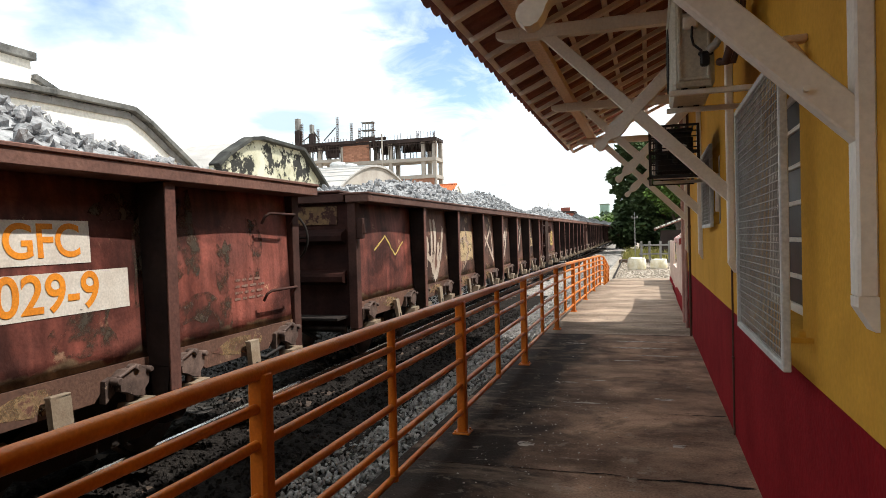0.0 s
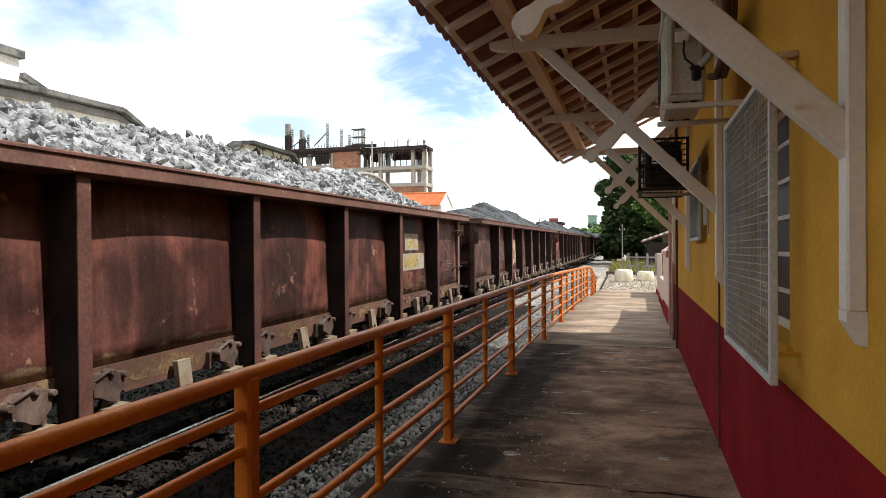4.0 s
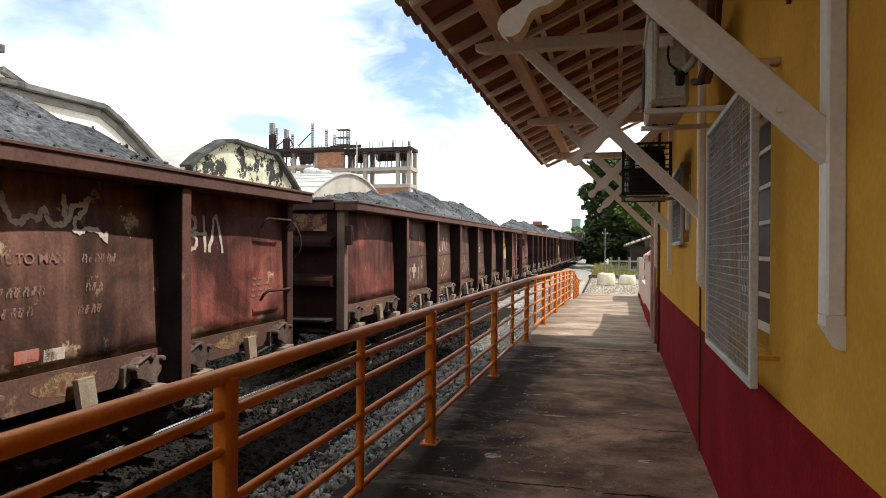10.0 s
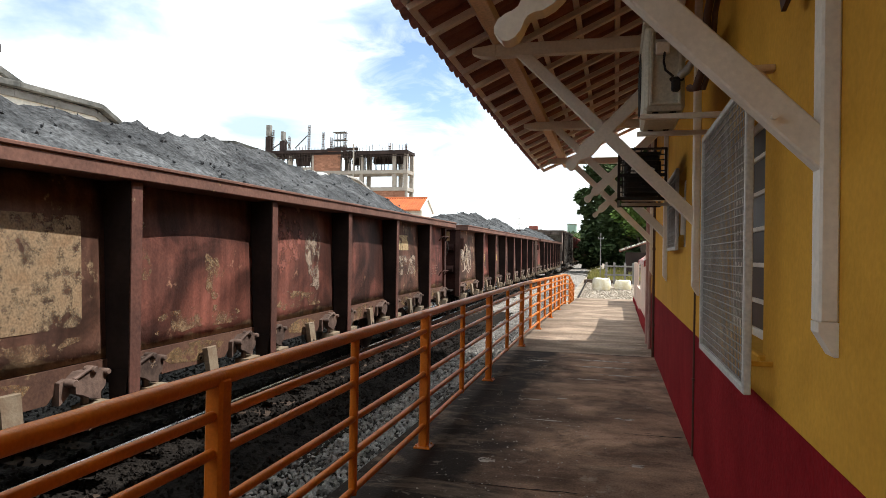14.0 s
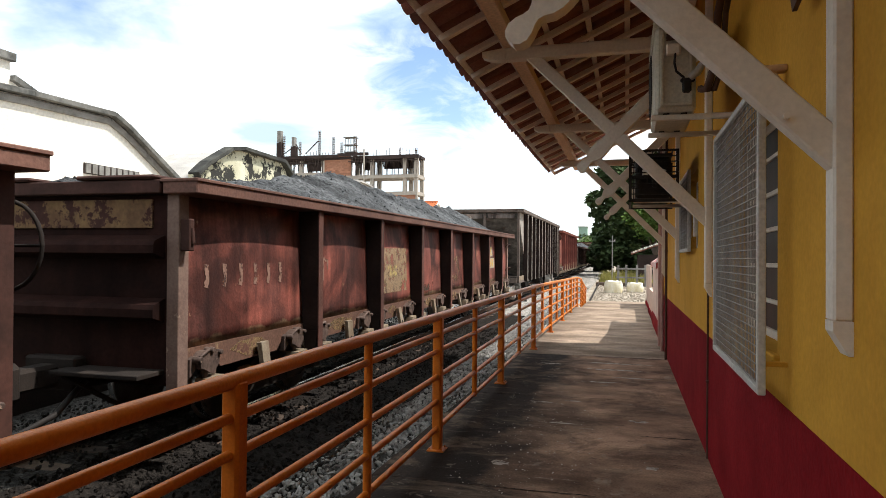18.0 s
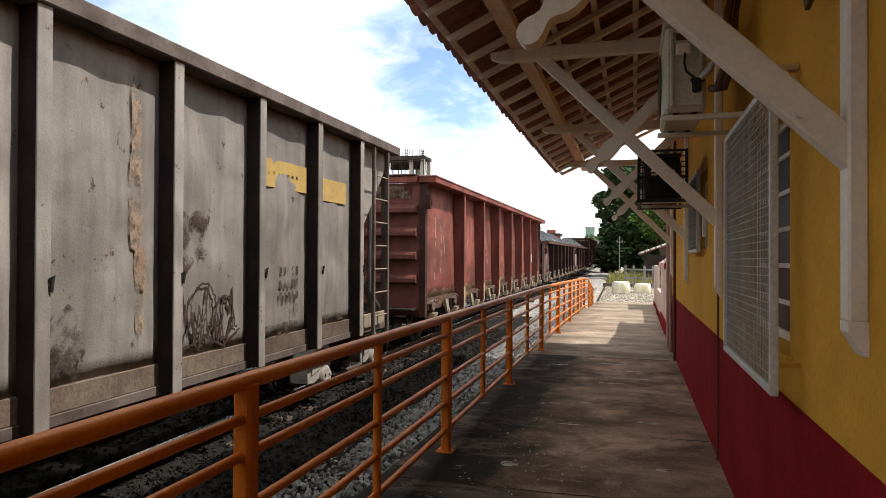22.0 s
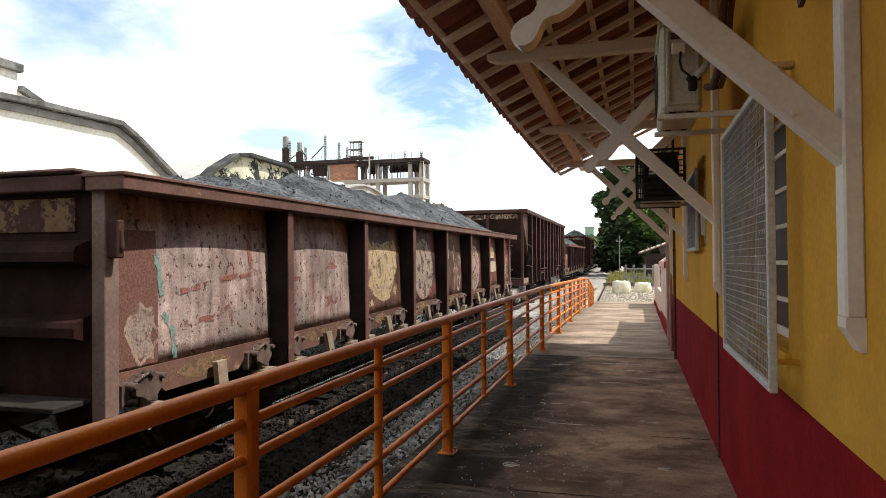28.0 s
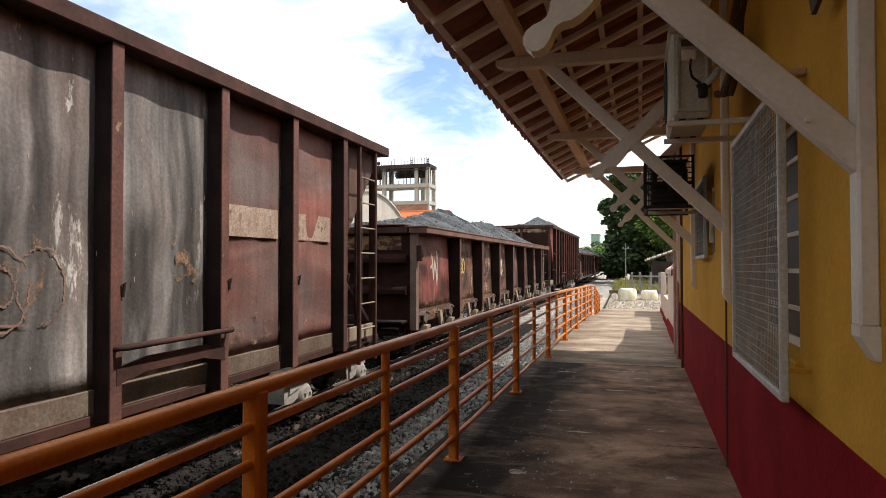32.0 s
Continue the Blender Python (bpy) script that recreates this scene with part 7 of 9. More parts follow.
scrawl(t, [[(1.2, 1.75), (1.15, 1.3)], [(1.32, 1.8), (1.4, 1.35)], [(1.42, 1.7), (1.3, 1.25)]], 0, 0, 1.0, .03, M_DARKSMEAR, "dark brushed stroke")
plate(t, 3.12, 1.72, 1.66, 0.30, M_OCHRE, "ochre painted strip")
for k_ in range(7):
    plate(t, 2.5 + k_ * 0.2, 1.72, 0.11, 0.2, M_YEFAINT, "worn illegible letter", 0.007)
scrawl(t, [[(3.1, 2.1), (3.2, 1.8), (3.1, 1.4), (3.0, 1.15)]], 0, 0, 1.0, .05, M_FAINT, "rubbed white paint stroke")
patch(t, 3.2, 1.36, 0.8, 0.34, M_PATCH[2], 221)
t = couple(4, gondola(DARK, MAR, M_GRAVEL, 6, sheets_of=[RED, M_PLAIN, M_PLAIN, M_PLAIN, M_PLAIN, M_PLAIN, M_PLAIN, RED], spaced=RIBS_SHORT), -0.24)
t["slip"] = 0.24
marks(t, 6, density=0, patches=())
for i in (1, 2, 3, 4):
    scrawl(t, [[(i * PW + .1, 1.66), ((i + .35) * PW, 1.64), ((i + .6) * PW, 1.67), ((i + 1) * PW - .1, 1.66)]], 0, 0, 1.0, .022, M_DKPAINT, "dark split seam across the sheet")
scrawl(t, [[(3.2, 1.24), (3.2, 1.52)], [(3.06, 1.4), (3.34, 1.4)]], 0, 0, 1.0, .11, M_CHALK, "chalked cross")
scrawl(t, [[(3.5, 1.2), (3.52, 1.62)], [(2.95, 1.2), (2.95, 1.45)], [(3.75, 1.2), (3.75, 1.58)]], 0, 0, 1.0, .09, M_FAINT)
for n, (y, z, w, h, mt) in enumerate(((2.5, 1.42, .16, .18, M_PATCH[1]), (2.28, 1.32, .2, .14, M_PATCH[1]), (2.68, 1.45, .2, .12, M_PATCH[1]), (2.8, 1.95, .7, .4, M_TEALFADE), (2.35, 1.95, .4, .3, M_PATCH[0]),
                                     (3.7, 1.95, .5, .25, M_PATCH[2]))):
    patch(t, y, z, w, h, mt, 90 + n)
scrawl(t, [[(4.55, 1.75), (4.58, 2.02), (4.75, 1.9), (4.6, 1.78)], [(4.95, 1.76), (5.12, 2.06)], [(4.92, 2.0), (5.15, 1.74)], [(5.35, 1.76), (5.5, 2.05), (5.65, 1.76)], [(5.82, 1.75), (5.84, 2.05)]], 0, 0, 1.0, .07, M_CHALK)
scrawl(t, [[(4.5, 1.2), (4.5, 1.62), (4.72, 1.5), (4.52, 1.42), (4.76, 1.28), (4.5, 1.2)], [(5.1, 1.6), (4.92, 1.48), (5.12, 1.35), (4.92, 1.2)], [(5.3, 1.6), (5.42, 1.42), (5.62, 1.62)], [(5.42, 1.42), (5.3, 1.18)], [(5.5, 1.2), (5.8, 1.28), (5.7, 1.18)]], 0, 0, 1.0, .022, M_YEPAINT)
scrawl(t, [[(7.12, 1.62), (7.2, 1.18), (7.3, 1.42), (7.38, 1.62), (7.5, 1.66), (7.42, 1.5), (7.32, 1.3), (7.42, 1.2), (7.58, 1.36)], [(7.62, 1.62), (7.66, 1.2), (7.78, 1.25), (7.86, 1.6), (7.88, 1.22), (7.98, 1.3)], [(8.1, 1.6), (8.08, 1.3), (8.16, 1.2), (8.26, 1.3)], [(7.6, 1.45), (8.2, 1.48)]], 0, 0, 1.0, .028, M_FAINT)
scrawl(t, [[(11.0, 2.06), (10.99, 1.9), (11.0, 1.68)], [(11.58, 2.06), (11.6, 1.9), (11.68, 1.68)]], 0, 0, 1.0, .07, M_FAINT, "white vertical paint smear")
scrawl(t, [[(9.25, 2.0), (9.36, 1.84), (9.5, 1.78), (9.62, 1.8)], [(9.45, 1.72), (9.6, 1.70)]], 0, 0, 1.0, .06, M_CHALK, "white hook-shaped smear")
scrawl(t, [[(9.62, 1.50), (9.66, 1.3), (9.71, 1.08), (9.77, 1.25), (9.8, 1.38)], [(9.78, 1.28), (9.86, 1.34), (9.9, 1.46), (9.86, 1.5), (9.8, 1.38), (9.83, 1.12), (9.92, 1.06), (10.0, 1.12)], [(10.06, 1.46), (10.07, 1.2), (10.12, 1.04)], [(10.2, 1.48), (10.2, 1.2), (10.24, 1.04)], [(9.97, 1.28), (10.28, 1.3)],
           [(10.3, 1.3), (10.31, 1.06), (10.4, 1.05), (10.44, 1.3), (10.45, 1.02)]], 0, 0, 1.0, .026, M_FAINT, "chalked cursive scrawl")
plate(t, 13.95, 2.0, 0.62, 0.28, M_GOLD)
plate(t, 13.9, 1.6, 1.45, 0.40, M_TANPANEL)
mark(t, letters("39983", 0.27), M_GOLD, 13.85, 1.62, "faded stencilled wagon number")
scrawl(t, [[(13.25, 1.38), (13.8, 1.35), (14.5, 1.4)]], 0, 0, 1.0, .022, M_DKPAINT, "dark split seam across the sheet")
patch(t, 13.9, 1.22, 1.0, .22, M_PATCH[0], 96)
t = couple(5, gondola(DARK, MAR, M_GRAVEL, 7, sheets_of=[RED, MAR, BRN, MAR, MAR, MAR, BRN, RED]))
marks(t, 7, density=0, patches=(1, 4))
plate(t, 5.55, 1.68, 1.65, 0.80, M_TANPEEL)
for n, (y, z, w, h) in enumerate(((1.0, 1.2, .9, .16), (1.6, 1.18, .6, .12), (3.3, 1.2, 1.0, .2), (5.5, 1.15, 1.4, .14), (7.8, 1.2, 1.2, .2), (9.8, 1.22, 1.0, .2), (8.0, 1.6, .3, .4))):
    patch(t, y, z, w, h, M_PATCH[0], 200 + n)
patch(t, 1.2, 1.75, 1.0, .5, M_PATCH[3], 210)
patch(t, 6.9, 1.85, .35, .5, M_PATCH[0], 211)
plate(t, 14.05, 1.98, 0.6, 0.28, M_TANPANEL)
plate(t, 14.1, 1.56, 1.5, 0.36, M_PATCH[1])
t = couple(6, gondola(DARK, BRN, M_GRAVEL, 8, sheets_of=[BRN, RED, BRN, MAR, BRN, RED, MAR, RED]))
marks(t, 8, density=0.6, patches=(0, 1, 2, 3), last=4)
scrawl(t, [[(9.64, 1.90), (9.69, 1.74), (9.74, 1.62)], [(9.66, 1.86), (9.76, 1.80), (9.86, 1.74)], [(9.77, 1.96), (9.82, 1.84), (9.87, 1.72)], [(9.56, 1.80), (9.62, 1.58)], [(9.97, 2.06), (10.06, 1.84)], [(10.12, 2.06), (10.19, 1.87)], [(10.29, 2.06), (10.35, 1.87)],
           [(10.12, 1.56), (10.10, 1.66), (10.22, 1.68), (10.25, 1.56), (10.18, 1.50)], [(10.02, 1.5), (10.06, 1.40)]], 0, 0, 1.0, .055, M_RUBBED, "rubbed pale brush stroke")
scrawl(t, [[(9.67, 1.46), (9.70, 1.32), (9.73, 1.19)], [(9.67, 1.45), (9.80, 1.48)], [(9.70, 1.33), (9.81, 1.37)], [(9.90, 1.58), (9.92, 1.42), (9.95, 1.29), (10.05, 1.29)], [(9.42, 1.4), (9.55, 1.42)]], 0, 0, 1.0, .06, M_FAINT, "pale brush stroke")
scrawl(t, [[(10.085, 1.220), (10.107, 1.356)], [(10.107, 1.356), (10.158, 1.373)], [(10.096, 1.296), (10.141, 1.305)], [(10.163, 1.220), (10.186, 1.364), (10.225, 1.348), (10.214, 1.296), (10.180, 1.288), (10.231, 1.220)], [(10.253, 1.228), (10.275, 1.373)], [(10.253, 1.228), (10.298, 1.228)], [(10.264, 1.296), (10.298, 1.305)], [(10.275, 1.373), (10.320, 1.381)],
           [(10.326, 1.237), (10.348, 1.373)], loop(10.404, 1.305, .03, .062)], 0, 0, 1.0, .015, M_CHALK, "small chalked word FREIO")
plate(t, 14.05, 1.89, 0.74, 0.28, M_PANELPAINT)
plate(t, 14.0, 1.49, 1.55, 0.33, M_PANELPAINT)
patch(t, 14.1, 1.47, .5, .2, M_PATCH[3], 217)
patch(t, 11.6, 1.7, .8, .6, M_PATCH[3], 215)
patch(t, 13.7, 1.2, .6, .2, M_PATCH[3], 216)
t = couple(7, gondola("gondola wagon of bright rust-red steel heaped with dark crushed stone", RED, M_GRAVEL, 9), 0.12)
t["slip"] = -0.12
marks(t, 9, density=0, patches=(), number="18461-8", cls_mat=M_GOLD, ground=M_PANELPAINT)
plate(t, 5.66, 1.57, 1.66, 0.74, M_TANPEEL)
for n, (y, z, w, h, mt) in enumerate(((6.2, 1.35, .5, .2, M_YEFAINT), (5.6, 1.55, .6, .2, M_YEFAINT), (5.2, 1.35, .4, .25, M_YEFAINT), (9.5, 1.75, .5, .3, M_PATCH[0]), (10.2, 1.6, .6, .4, M_PATCH[0]), (10.0, 1.25, .7, .2, M_PATCH[0]), (7.6, 1.2, 1.2, .14, M_DARKSMEAR))):
    patch(t, y, z, w, h, mt, 240 + n)
for k_ in range(6):
    scrawl(t, [[(0.57 + k_ * 0.27, 1.53), (0.59 + k_ * 0.27, 1.64), (0.58 + k_ * 0.27, 1.75)]], 0, 0, 1.0, .06, M_RUBBED, "faded illegible letter")
scrawl(t, [[(3.04, 1.5), (3.04, 1.78), (3.16, 1.76), (3.15, 1.64)]], 0, 0, 1.0, .04, M_RUBBED, "faded illegible letter")
t = couple(8, hopper("pale grey hopper wagon with dark vertical ribs and scrawled sides", M_GREY, M_GREYFRAME, 10), 1.15)
HQ = 1.268
for i, bits in enumerate((
        [[(.30, 1.86), (.42, 1.70), (.56, 1.92)], [(.28, 1.62), (.80, 1.58)], [(.42, 1.55), (.50, 1.46), (.66, 1.46), (.74, 1.54)], [(.10, 1.10), (.22, 1.38), (.30, 1.12), (.38, 1.36)], [(.40, 1.12), (.48, 1.36), (.56, 1.12)],
         [(.60, 1.36), (.64, 1.12), (.76, 1.36), (.80, 1.12)], [(.86, 1.36), (.92, 1.22), (1.04, 1.38), (.92, 1.04)]],
        [loop(.38, 1.82, .17, .24), loop(.72, 1.86, .16, .26, 14, .6, 5.6), loop(.45, 1.44, .2, .24), loop(.78, 1.42, .2, .26, 14, 1.2, 7), [(.24, 1.6), (.5, 1.68), (.62, 1.5), (.95, 1.66), (1.06, 1.5)], [(.2, 1.25), (.5, 1.16), (.8, 1.24), (1.04, 1.14)],
         [(.3, 1.12), (.42, 1.2), (.5, 1.06), (.66, 1.18), (.8, 1.05), (.95, 1.15)]],
        [loop(.5, 1.62, .26, .14), [(.2, 1.7), (.4, 1.5), (.6, 1.72), (.8, 1.5), (1.0, 1.7)], [(.3, 1.34), (.5, 1.28), (.62, 1.4), (.8, 1.26), (.98, 1.36)], [(.5, 1.15), (.72, 1.1), (.9, 1.18)]],
        [[(.2, 1.56), (.3, 1.2), (.4, 1.52), (.5, 1.2)], loop(.74, 1.4, .16, .2), [(.3, 1.05), (.9, 1.1)]],
        [[(.2, 1.4), (.4, 1.52), (.6, 1.3), (.9, 1.46)]],
        [[(.3, 1.5), (.45, 1.2), (.6, 1.5), (.75, 1.2)]])):
    scrawl(t, bits, 1.44 + i * HQ, 0, 1.0, .030 if i == 0 else .015, M_SMUDGE if i == 0 else M_DKPAINT, "dark spray-painted scrawl")
scrawl(t, [[(.35, 1.95), (.45, 2.2), (.5, 1.98)], [(.6, 2.05), (.75, 1.98), (.7, 2.2)]], 1.44 + 3 * HQ, 0, 1.0, .05, M_REDPAINT, "faded red spray mark")
scrawl(t, [[(.25, 1.9), (.3, 2.2)], [(.4, 1.95), (.6, 2.05), (.5, 2.2)]], 1.44 + 4 * HQ, 0, 1.0, .05, M_REDPAINT, "faded red spray mark")
scrawl(t, [[(.6, 2.35), (.72, 1.95), (.9, 2.5)]], 1.44 + 4 * HQ, 0, 1.0, .05, M_BLUEPAINT, "faded blue spray mark")
scrawl(t, [[(.2, 2.5), (.35, 2.75), (.5, 2.4), (.8, 2.6)]], 1.44 + 5 * HQ, 0, 1.0, .05, M_BLUEPAINT, "faded blue spray mark")
scrawl(t, [[(.55, 2.9), (.6, 2.8), (.5, 2.72), (.55, 2.66)], [(.3, 2.75), (.5, 2.78), (.7, 2.68)], [(.35, 2.55), (.45, 2.6), (.6, 2.5)]], 1.44, 0, 1.0, .022, M_SMUDGE, "dark spray-painted scrawl")
scrawl(t, S_TAG, 10.95, 1.32, 0.9, .022, M_DKPAINT)
scrawl(t, S_SQUIG, 10.95, 1.15, 0.7, .02, M_DKPAINT)
for n, (y, z, w, h, mt) in enumerate(((9.35, 1.25, .3, .45, M_PATCH[3]), (10.6, 2.0, .55, .5, M_PATCH[3]), (10.0, 2.5, .13, 1.3, M_RUSTRUN), (10.05, 1.6, .12, .7, M_RUSTRUN),
                                     (8.0, 2.2, .14, 1.6, M_RUSTRUN), (5.6, 2.0, .12, 1.4, M_RUSTRUN), (3.1, 1.5, .5, .4, M_PATCH[3]), (6.7, 1.3, .7, .3, M_PATCH[3]), (12.2, 1.05, .8, .12, M_PATCH[3]), (13.4, 1.05, .7, .1, M_PATCH[3]))):
    patch(t, y, z, w, h, mt, 120 + n)
plate(t, 12.2, 2.72, 1.12, 0.30, M_STRIP, "golden strip with worn white lettering")
plate(t, 13.4, 2.66, 0.95, 0.28, M_STRIP, "golden strip with worn white lettering")
bars = MB()
for r in range(4):
    for k in range(5):
        bars.add([(0, 12.15 + k * .09, 1.62 - r * .14), (0, 12.21 + k * .09, 1.62 - r * .14), (0, 12.21 + k * .09, 1.72 - r * .14), (0, 12.15 + k * .09, 1.72 - r * .14)], [(0, 1, 2, 3)])
for k in range(7):
    bars.add([(0, 11.9 + k * .1, 2.70), (0, 11.95 + k * .1, 2.70), (0, 11.95 + k * .1, 2.74), (0, 11.9 + k * .1, 2.74)], [(0, 1, 2, 3)])
tagged(lay(t, "small_lettering", bars.mesh("small_lettering", M_PATCH[3]), M_PATCH[3], "rows of worn illegible lettering", 0.007), kind="stuff")
t = couple(9, gondola("tall gondola wagon of faded red steel with chalk scrawls", M_TALLRED, None, 11, 3.33, 17.05, tall=True))
marks(t, 11, 17.05, 3.33, density=0, patches=(), number="", cls="GFD", cls_mat=M_DKPAINT, ground=None)
for i, sk, sz, w in ((0, S_LINES, 1.3, .05), (1, S_LINES, 1.2, .04), (2, S_W, 1.2, .02)):
    scrawl(t, sk, (i + .5) * 17.05 / 8, 2.0, sz, w, M_FAINT)
scrawl(t, [[(7.60, 2.54), (7.31, 1.78), (7.47, 1.34), (7.79, 1.78), (7.60, 2.54)]], 0, 0, 1.0, .05, M_RUBBED, "rubbed chalk diamond")
scrawl(t, [[(7.60, 2.54), (7.57, 2.1), (7.54, 1.7), (7.47, 1.36)]], 0, 0, 1.0, .085, M_FAINT, "rubbed chalk diamond")
scrawl(t, [[(9.71, 2.51), (9.66, 1.9), (9.58, 1.29)], [(9.41, 1.88), (9.62, 2.08), (9.90, 2.38)], [(9.38, 2.30), (9.62, 2.08), (9.88, 1.9)]], 0, 0, 1.0, .065, M_FAINT, "chalked star figure")
scrawl(t, [[(9.75, 1.78), (10.02, 1.54), (10.06, 1.3), (9.98, 1.18)], [(9.02, 2.21), (9.14, 2.42), (9.2, 2.59), (9.30, 2.35)]], 0, 0, 1.0, .05, M_RUBBED, "rubbed chalk stroke")
scrawl(t, S_TAG, 10.15, 2.18, 0.6, .024, M_RUBBED)
scrawl(t, [[(11.88, 2.51), (11.82, 2.0), (11.72, 1.32)], [(11.80, 1.95), (11.6, 1.6), (11.42, 1.32)], [(11.84, 1.95), (12.0, 1.6), (12.12, 1.5)], [(11.42, 1.85), (11.8, 1.55)]], 0, 0, 1.0, .045, M_RUBBED, "rubbed chalk arrow figure")
scrawl(t, [[(16.42, 2.72), (16.30, 2.66), (16.30, 2.52), (16.42, 2.46)], [(16.5, 2.52), (16.6, 2.62), (16.62, 2.5), (16.5, 2.46)]], 0, 0, 1.0, .03, M_RUBBED, "rubbed chalk stroke")
patch(t, 7.74, 1.5, .3, .6, M_PATCH[0], 140)
patch(t, 9.5, 1.6, .2, .35, M_PATCH[0], 141)
patch(t, 5.5, 1.9, .7, .8, M_PATCH[2], 142)
plate(t, 14.17, 2.13, 0.72, 0.32, M_PANELPAINT)
plate(t, 14.1, 1.70, 1.60, 0.33, M_PANELPAINT)
for k_ in range(3):
    plate(t, 14.02 + k_ * 0.17, 2.13, 0.09, 0.2, M_PATCH[2], "worn illegible letter", 0.007)
t = couple(10, gondola("gondola wagon of dull brown steel heaped with dark crushed stone", MAR, M_GRAVEL, 12, sheets_of=[MAR, MAR, BRN, MAR, MAR, BRN, MAR, MAR]))
marks(t, 12, density=0.3, sizes=(.4, .8), patches=(3, 4, 5), last=6)
plate(t, 1.2, 1.26, 2.1, 0.2, M_SMOKE, "brown band of old paint")
plate(t, 5.5, 1.68, 1.4, 0.7, M_TANPANEL)
scrawl(t, S_SQUIG, 5.5, 1.62, 1.1, .03, M_FAINT)
plate(t, 14.0, 1.9, 0.7, 0.27, M_PATCH[1])
plate(t, 14.0, 1.53, 1.4, 0.30, M_TANPANEL)
plate(t, 16.1, 1.62, 0.72, 0.5, M_PATCH[1], "pale flaking square of paint")
mark(t, letters("-1", 0.26), M_GOLD, 14.3, 1.53, "worn stencilled number")
t = couple(11, gondola("gondola wagon with chalky overpainted sheets and large graffiti", BRN, M_GRAVEL, 13, sheets_of=[CHK, CHK, BRN, MAR, BRN, MAR, MAR, RED]), 0.08)
t["slip"] = -0.08
marks(t, 13, density=0, patches=())
plate(t, 0.40, 1.56, 0.56, 1.06, M_BAREFIELD, "bare red-brown field beside the chalky paint", 0.003)
patch(t, 0.50, 1.28, .26, .40, M_PALEPEEL, 150, "pale flaking diamond")
scrawl(t, [[(0.49, 1.52), (0.36, 1.40), (0.32, 1.30), (0.40, 1.14), (0.47, 1.03)], [(0.49, 1.52), (0.60, 1.38), (0.69, 1.23), (0.58, 1.10), (0.47, 1.03)]], 0, 0, 1.0, .03, M_FAINT, "rubbed white diamond outline")
scrawl(t, [[(0.67, 1.90), (0.70, 1.74), (0.73, 1.56)], [(0.84, 1.30), (0.87, 1.16), (0.88, 1.03)], [(0.74, 1.42), (0.80, 1.34)]], 0, 0, 1.0, .055, M_TEALPAINT, "pale teal paint run")
scrawl(t, [[(0.95, 1.58), (1.5, 1.66), (2.28, 1.72)], [(1.0, 1.30), (1.4, 1.32), (1.66, 1.40), (1.72, 1.22)], [(2.02, 2.05), (2.08, 1.75)], [(2.8, 1.6), (3.1, 1.62)], [(3.4, 2.05), (3.42, 1.1)]], 0, 0, 1.0, .05, M_PATCH[2], "rusty crease under the paint")
patch(t, 5.7, 1.68, 1.4, 0.85, M_TANPANEL, 152)
scrawl(t, S_BUB, 5.8, 1.68, 1.0, .04, M_FAINT)
for n, (y, z, w, h) in enumerate(((3.9, 1.3, .4, .12), (3.95, 1.75, .3, .08))):
    patch(t, y, z, w, h, M_PATCH[2], 154 + n)
disc(t, 7.93, 1.62, 0.64, 0.57, M_PALEPEEL, "large pale painted oval")
scrawl(t, [[(8.05, 1.45), (8.2, 1.3), (8.35, 1.12)]], 0, 0, 1.0, .02, M_DKPAINT)
scrawl(t, [[(9.35, 1.9), (9.45, 1.75), (9.65, 1.98)], [(9.75, 2.0), (9.6, 1.5), (9.45, 1.08)], [(9.38, 1.45), (9.45, 1.1)], [(10.1, 1.95), (10.2, 1.55), (10.35, 1.8), (10.45, 1.5), (10.75, 1.85)], [(10.25, 1.6), (10.15, 1.1)],
           [(10.55, 1.85), (10.85, 1.8), (10.75, 1.6)], loop(10.55, 1.25, .12, .16)], 0, 0, 1.0, .065, M_FAINT, "pale painted letters")
disc(t, 12.2, 1.55, 0.62, 0.55, M_PALEPEEL, "large pale painted oval")
scrawl(t, [loop(12.1, 1.6, .3, .35), [(12.3, 1.85), (12.2, 1.4), (12.4, 1.2)], [(12.0, 1.3), (12.4, 1.4)]], 0, 0, 1.0, .05, M_PATCH[2])
patch(t, 16.25, 1.66, 0.5, 0.62, M_PALEPEEL, 160, "pale painted figure")
patch(t, 16.4, 1.28, 0.52, 0.36, M_PALEPEEL, 161, "pale painted figure")
scrawl(t, [[(16.1, 1.98), (16.0, 1.75), (15.85, 1.68), (16.0, 1.55), (15.92, 1.25), (16.1, 1.2), (16.15, 1.02)], [(16.5, 1.95), (16.55, 1.6), (16.4, 1.5), (16.62, 1.55), (16.68, 1.2), (16.45, 1.25)], [(16.1, 1.98), (16.3, 1.9)]], 0, 0, 1.0, .05, M_TEALPAINT, "teal painted outline")
plate(t, 14.3, 1.93, 0.9, 0.3, M_PANELPAINT)
plate(t, 14.25, 1.54, 1.55, 0.3, M_PANELPAINT)
mark(t, letters("GFC", 0.3), M_GOLD, 14.3, 1.95, "worn stencilled class")
mark(t, letters("-2", 0.28), M_GOLD, 14.6, 1.55, "worn stencilled number")
scrawl(t, [[(14.72, 1.9), (14.85, 2.02), (14.9, 1.95), (14.78, 1.86)]], 0, 0, 1.0, .03, M_GOLD)
for n, (y, z, w, h) in enumerate(((13.6, 1.25, .9, .3), (12.0, 1.7, .9, .7), (15.3, 1.2, .3, .2))):
    patch(t, y, z, w, h, M_PATCH[1], 170 + n)
HB, HG, HR = M_HOPBROWN, M_HOPGREY, M_HOPRED
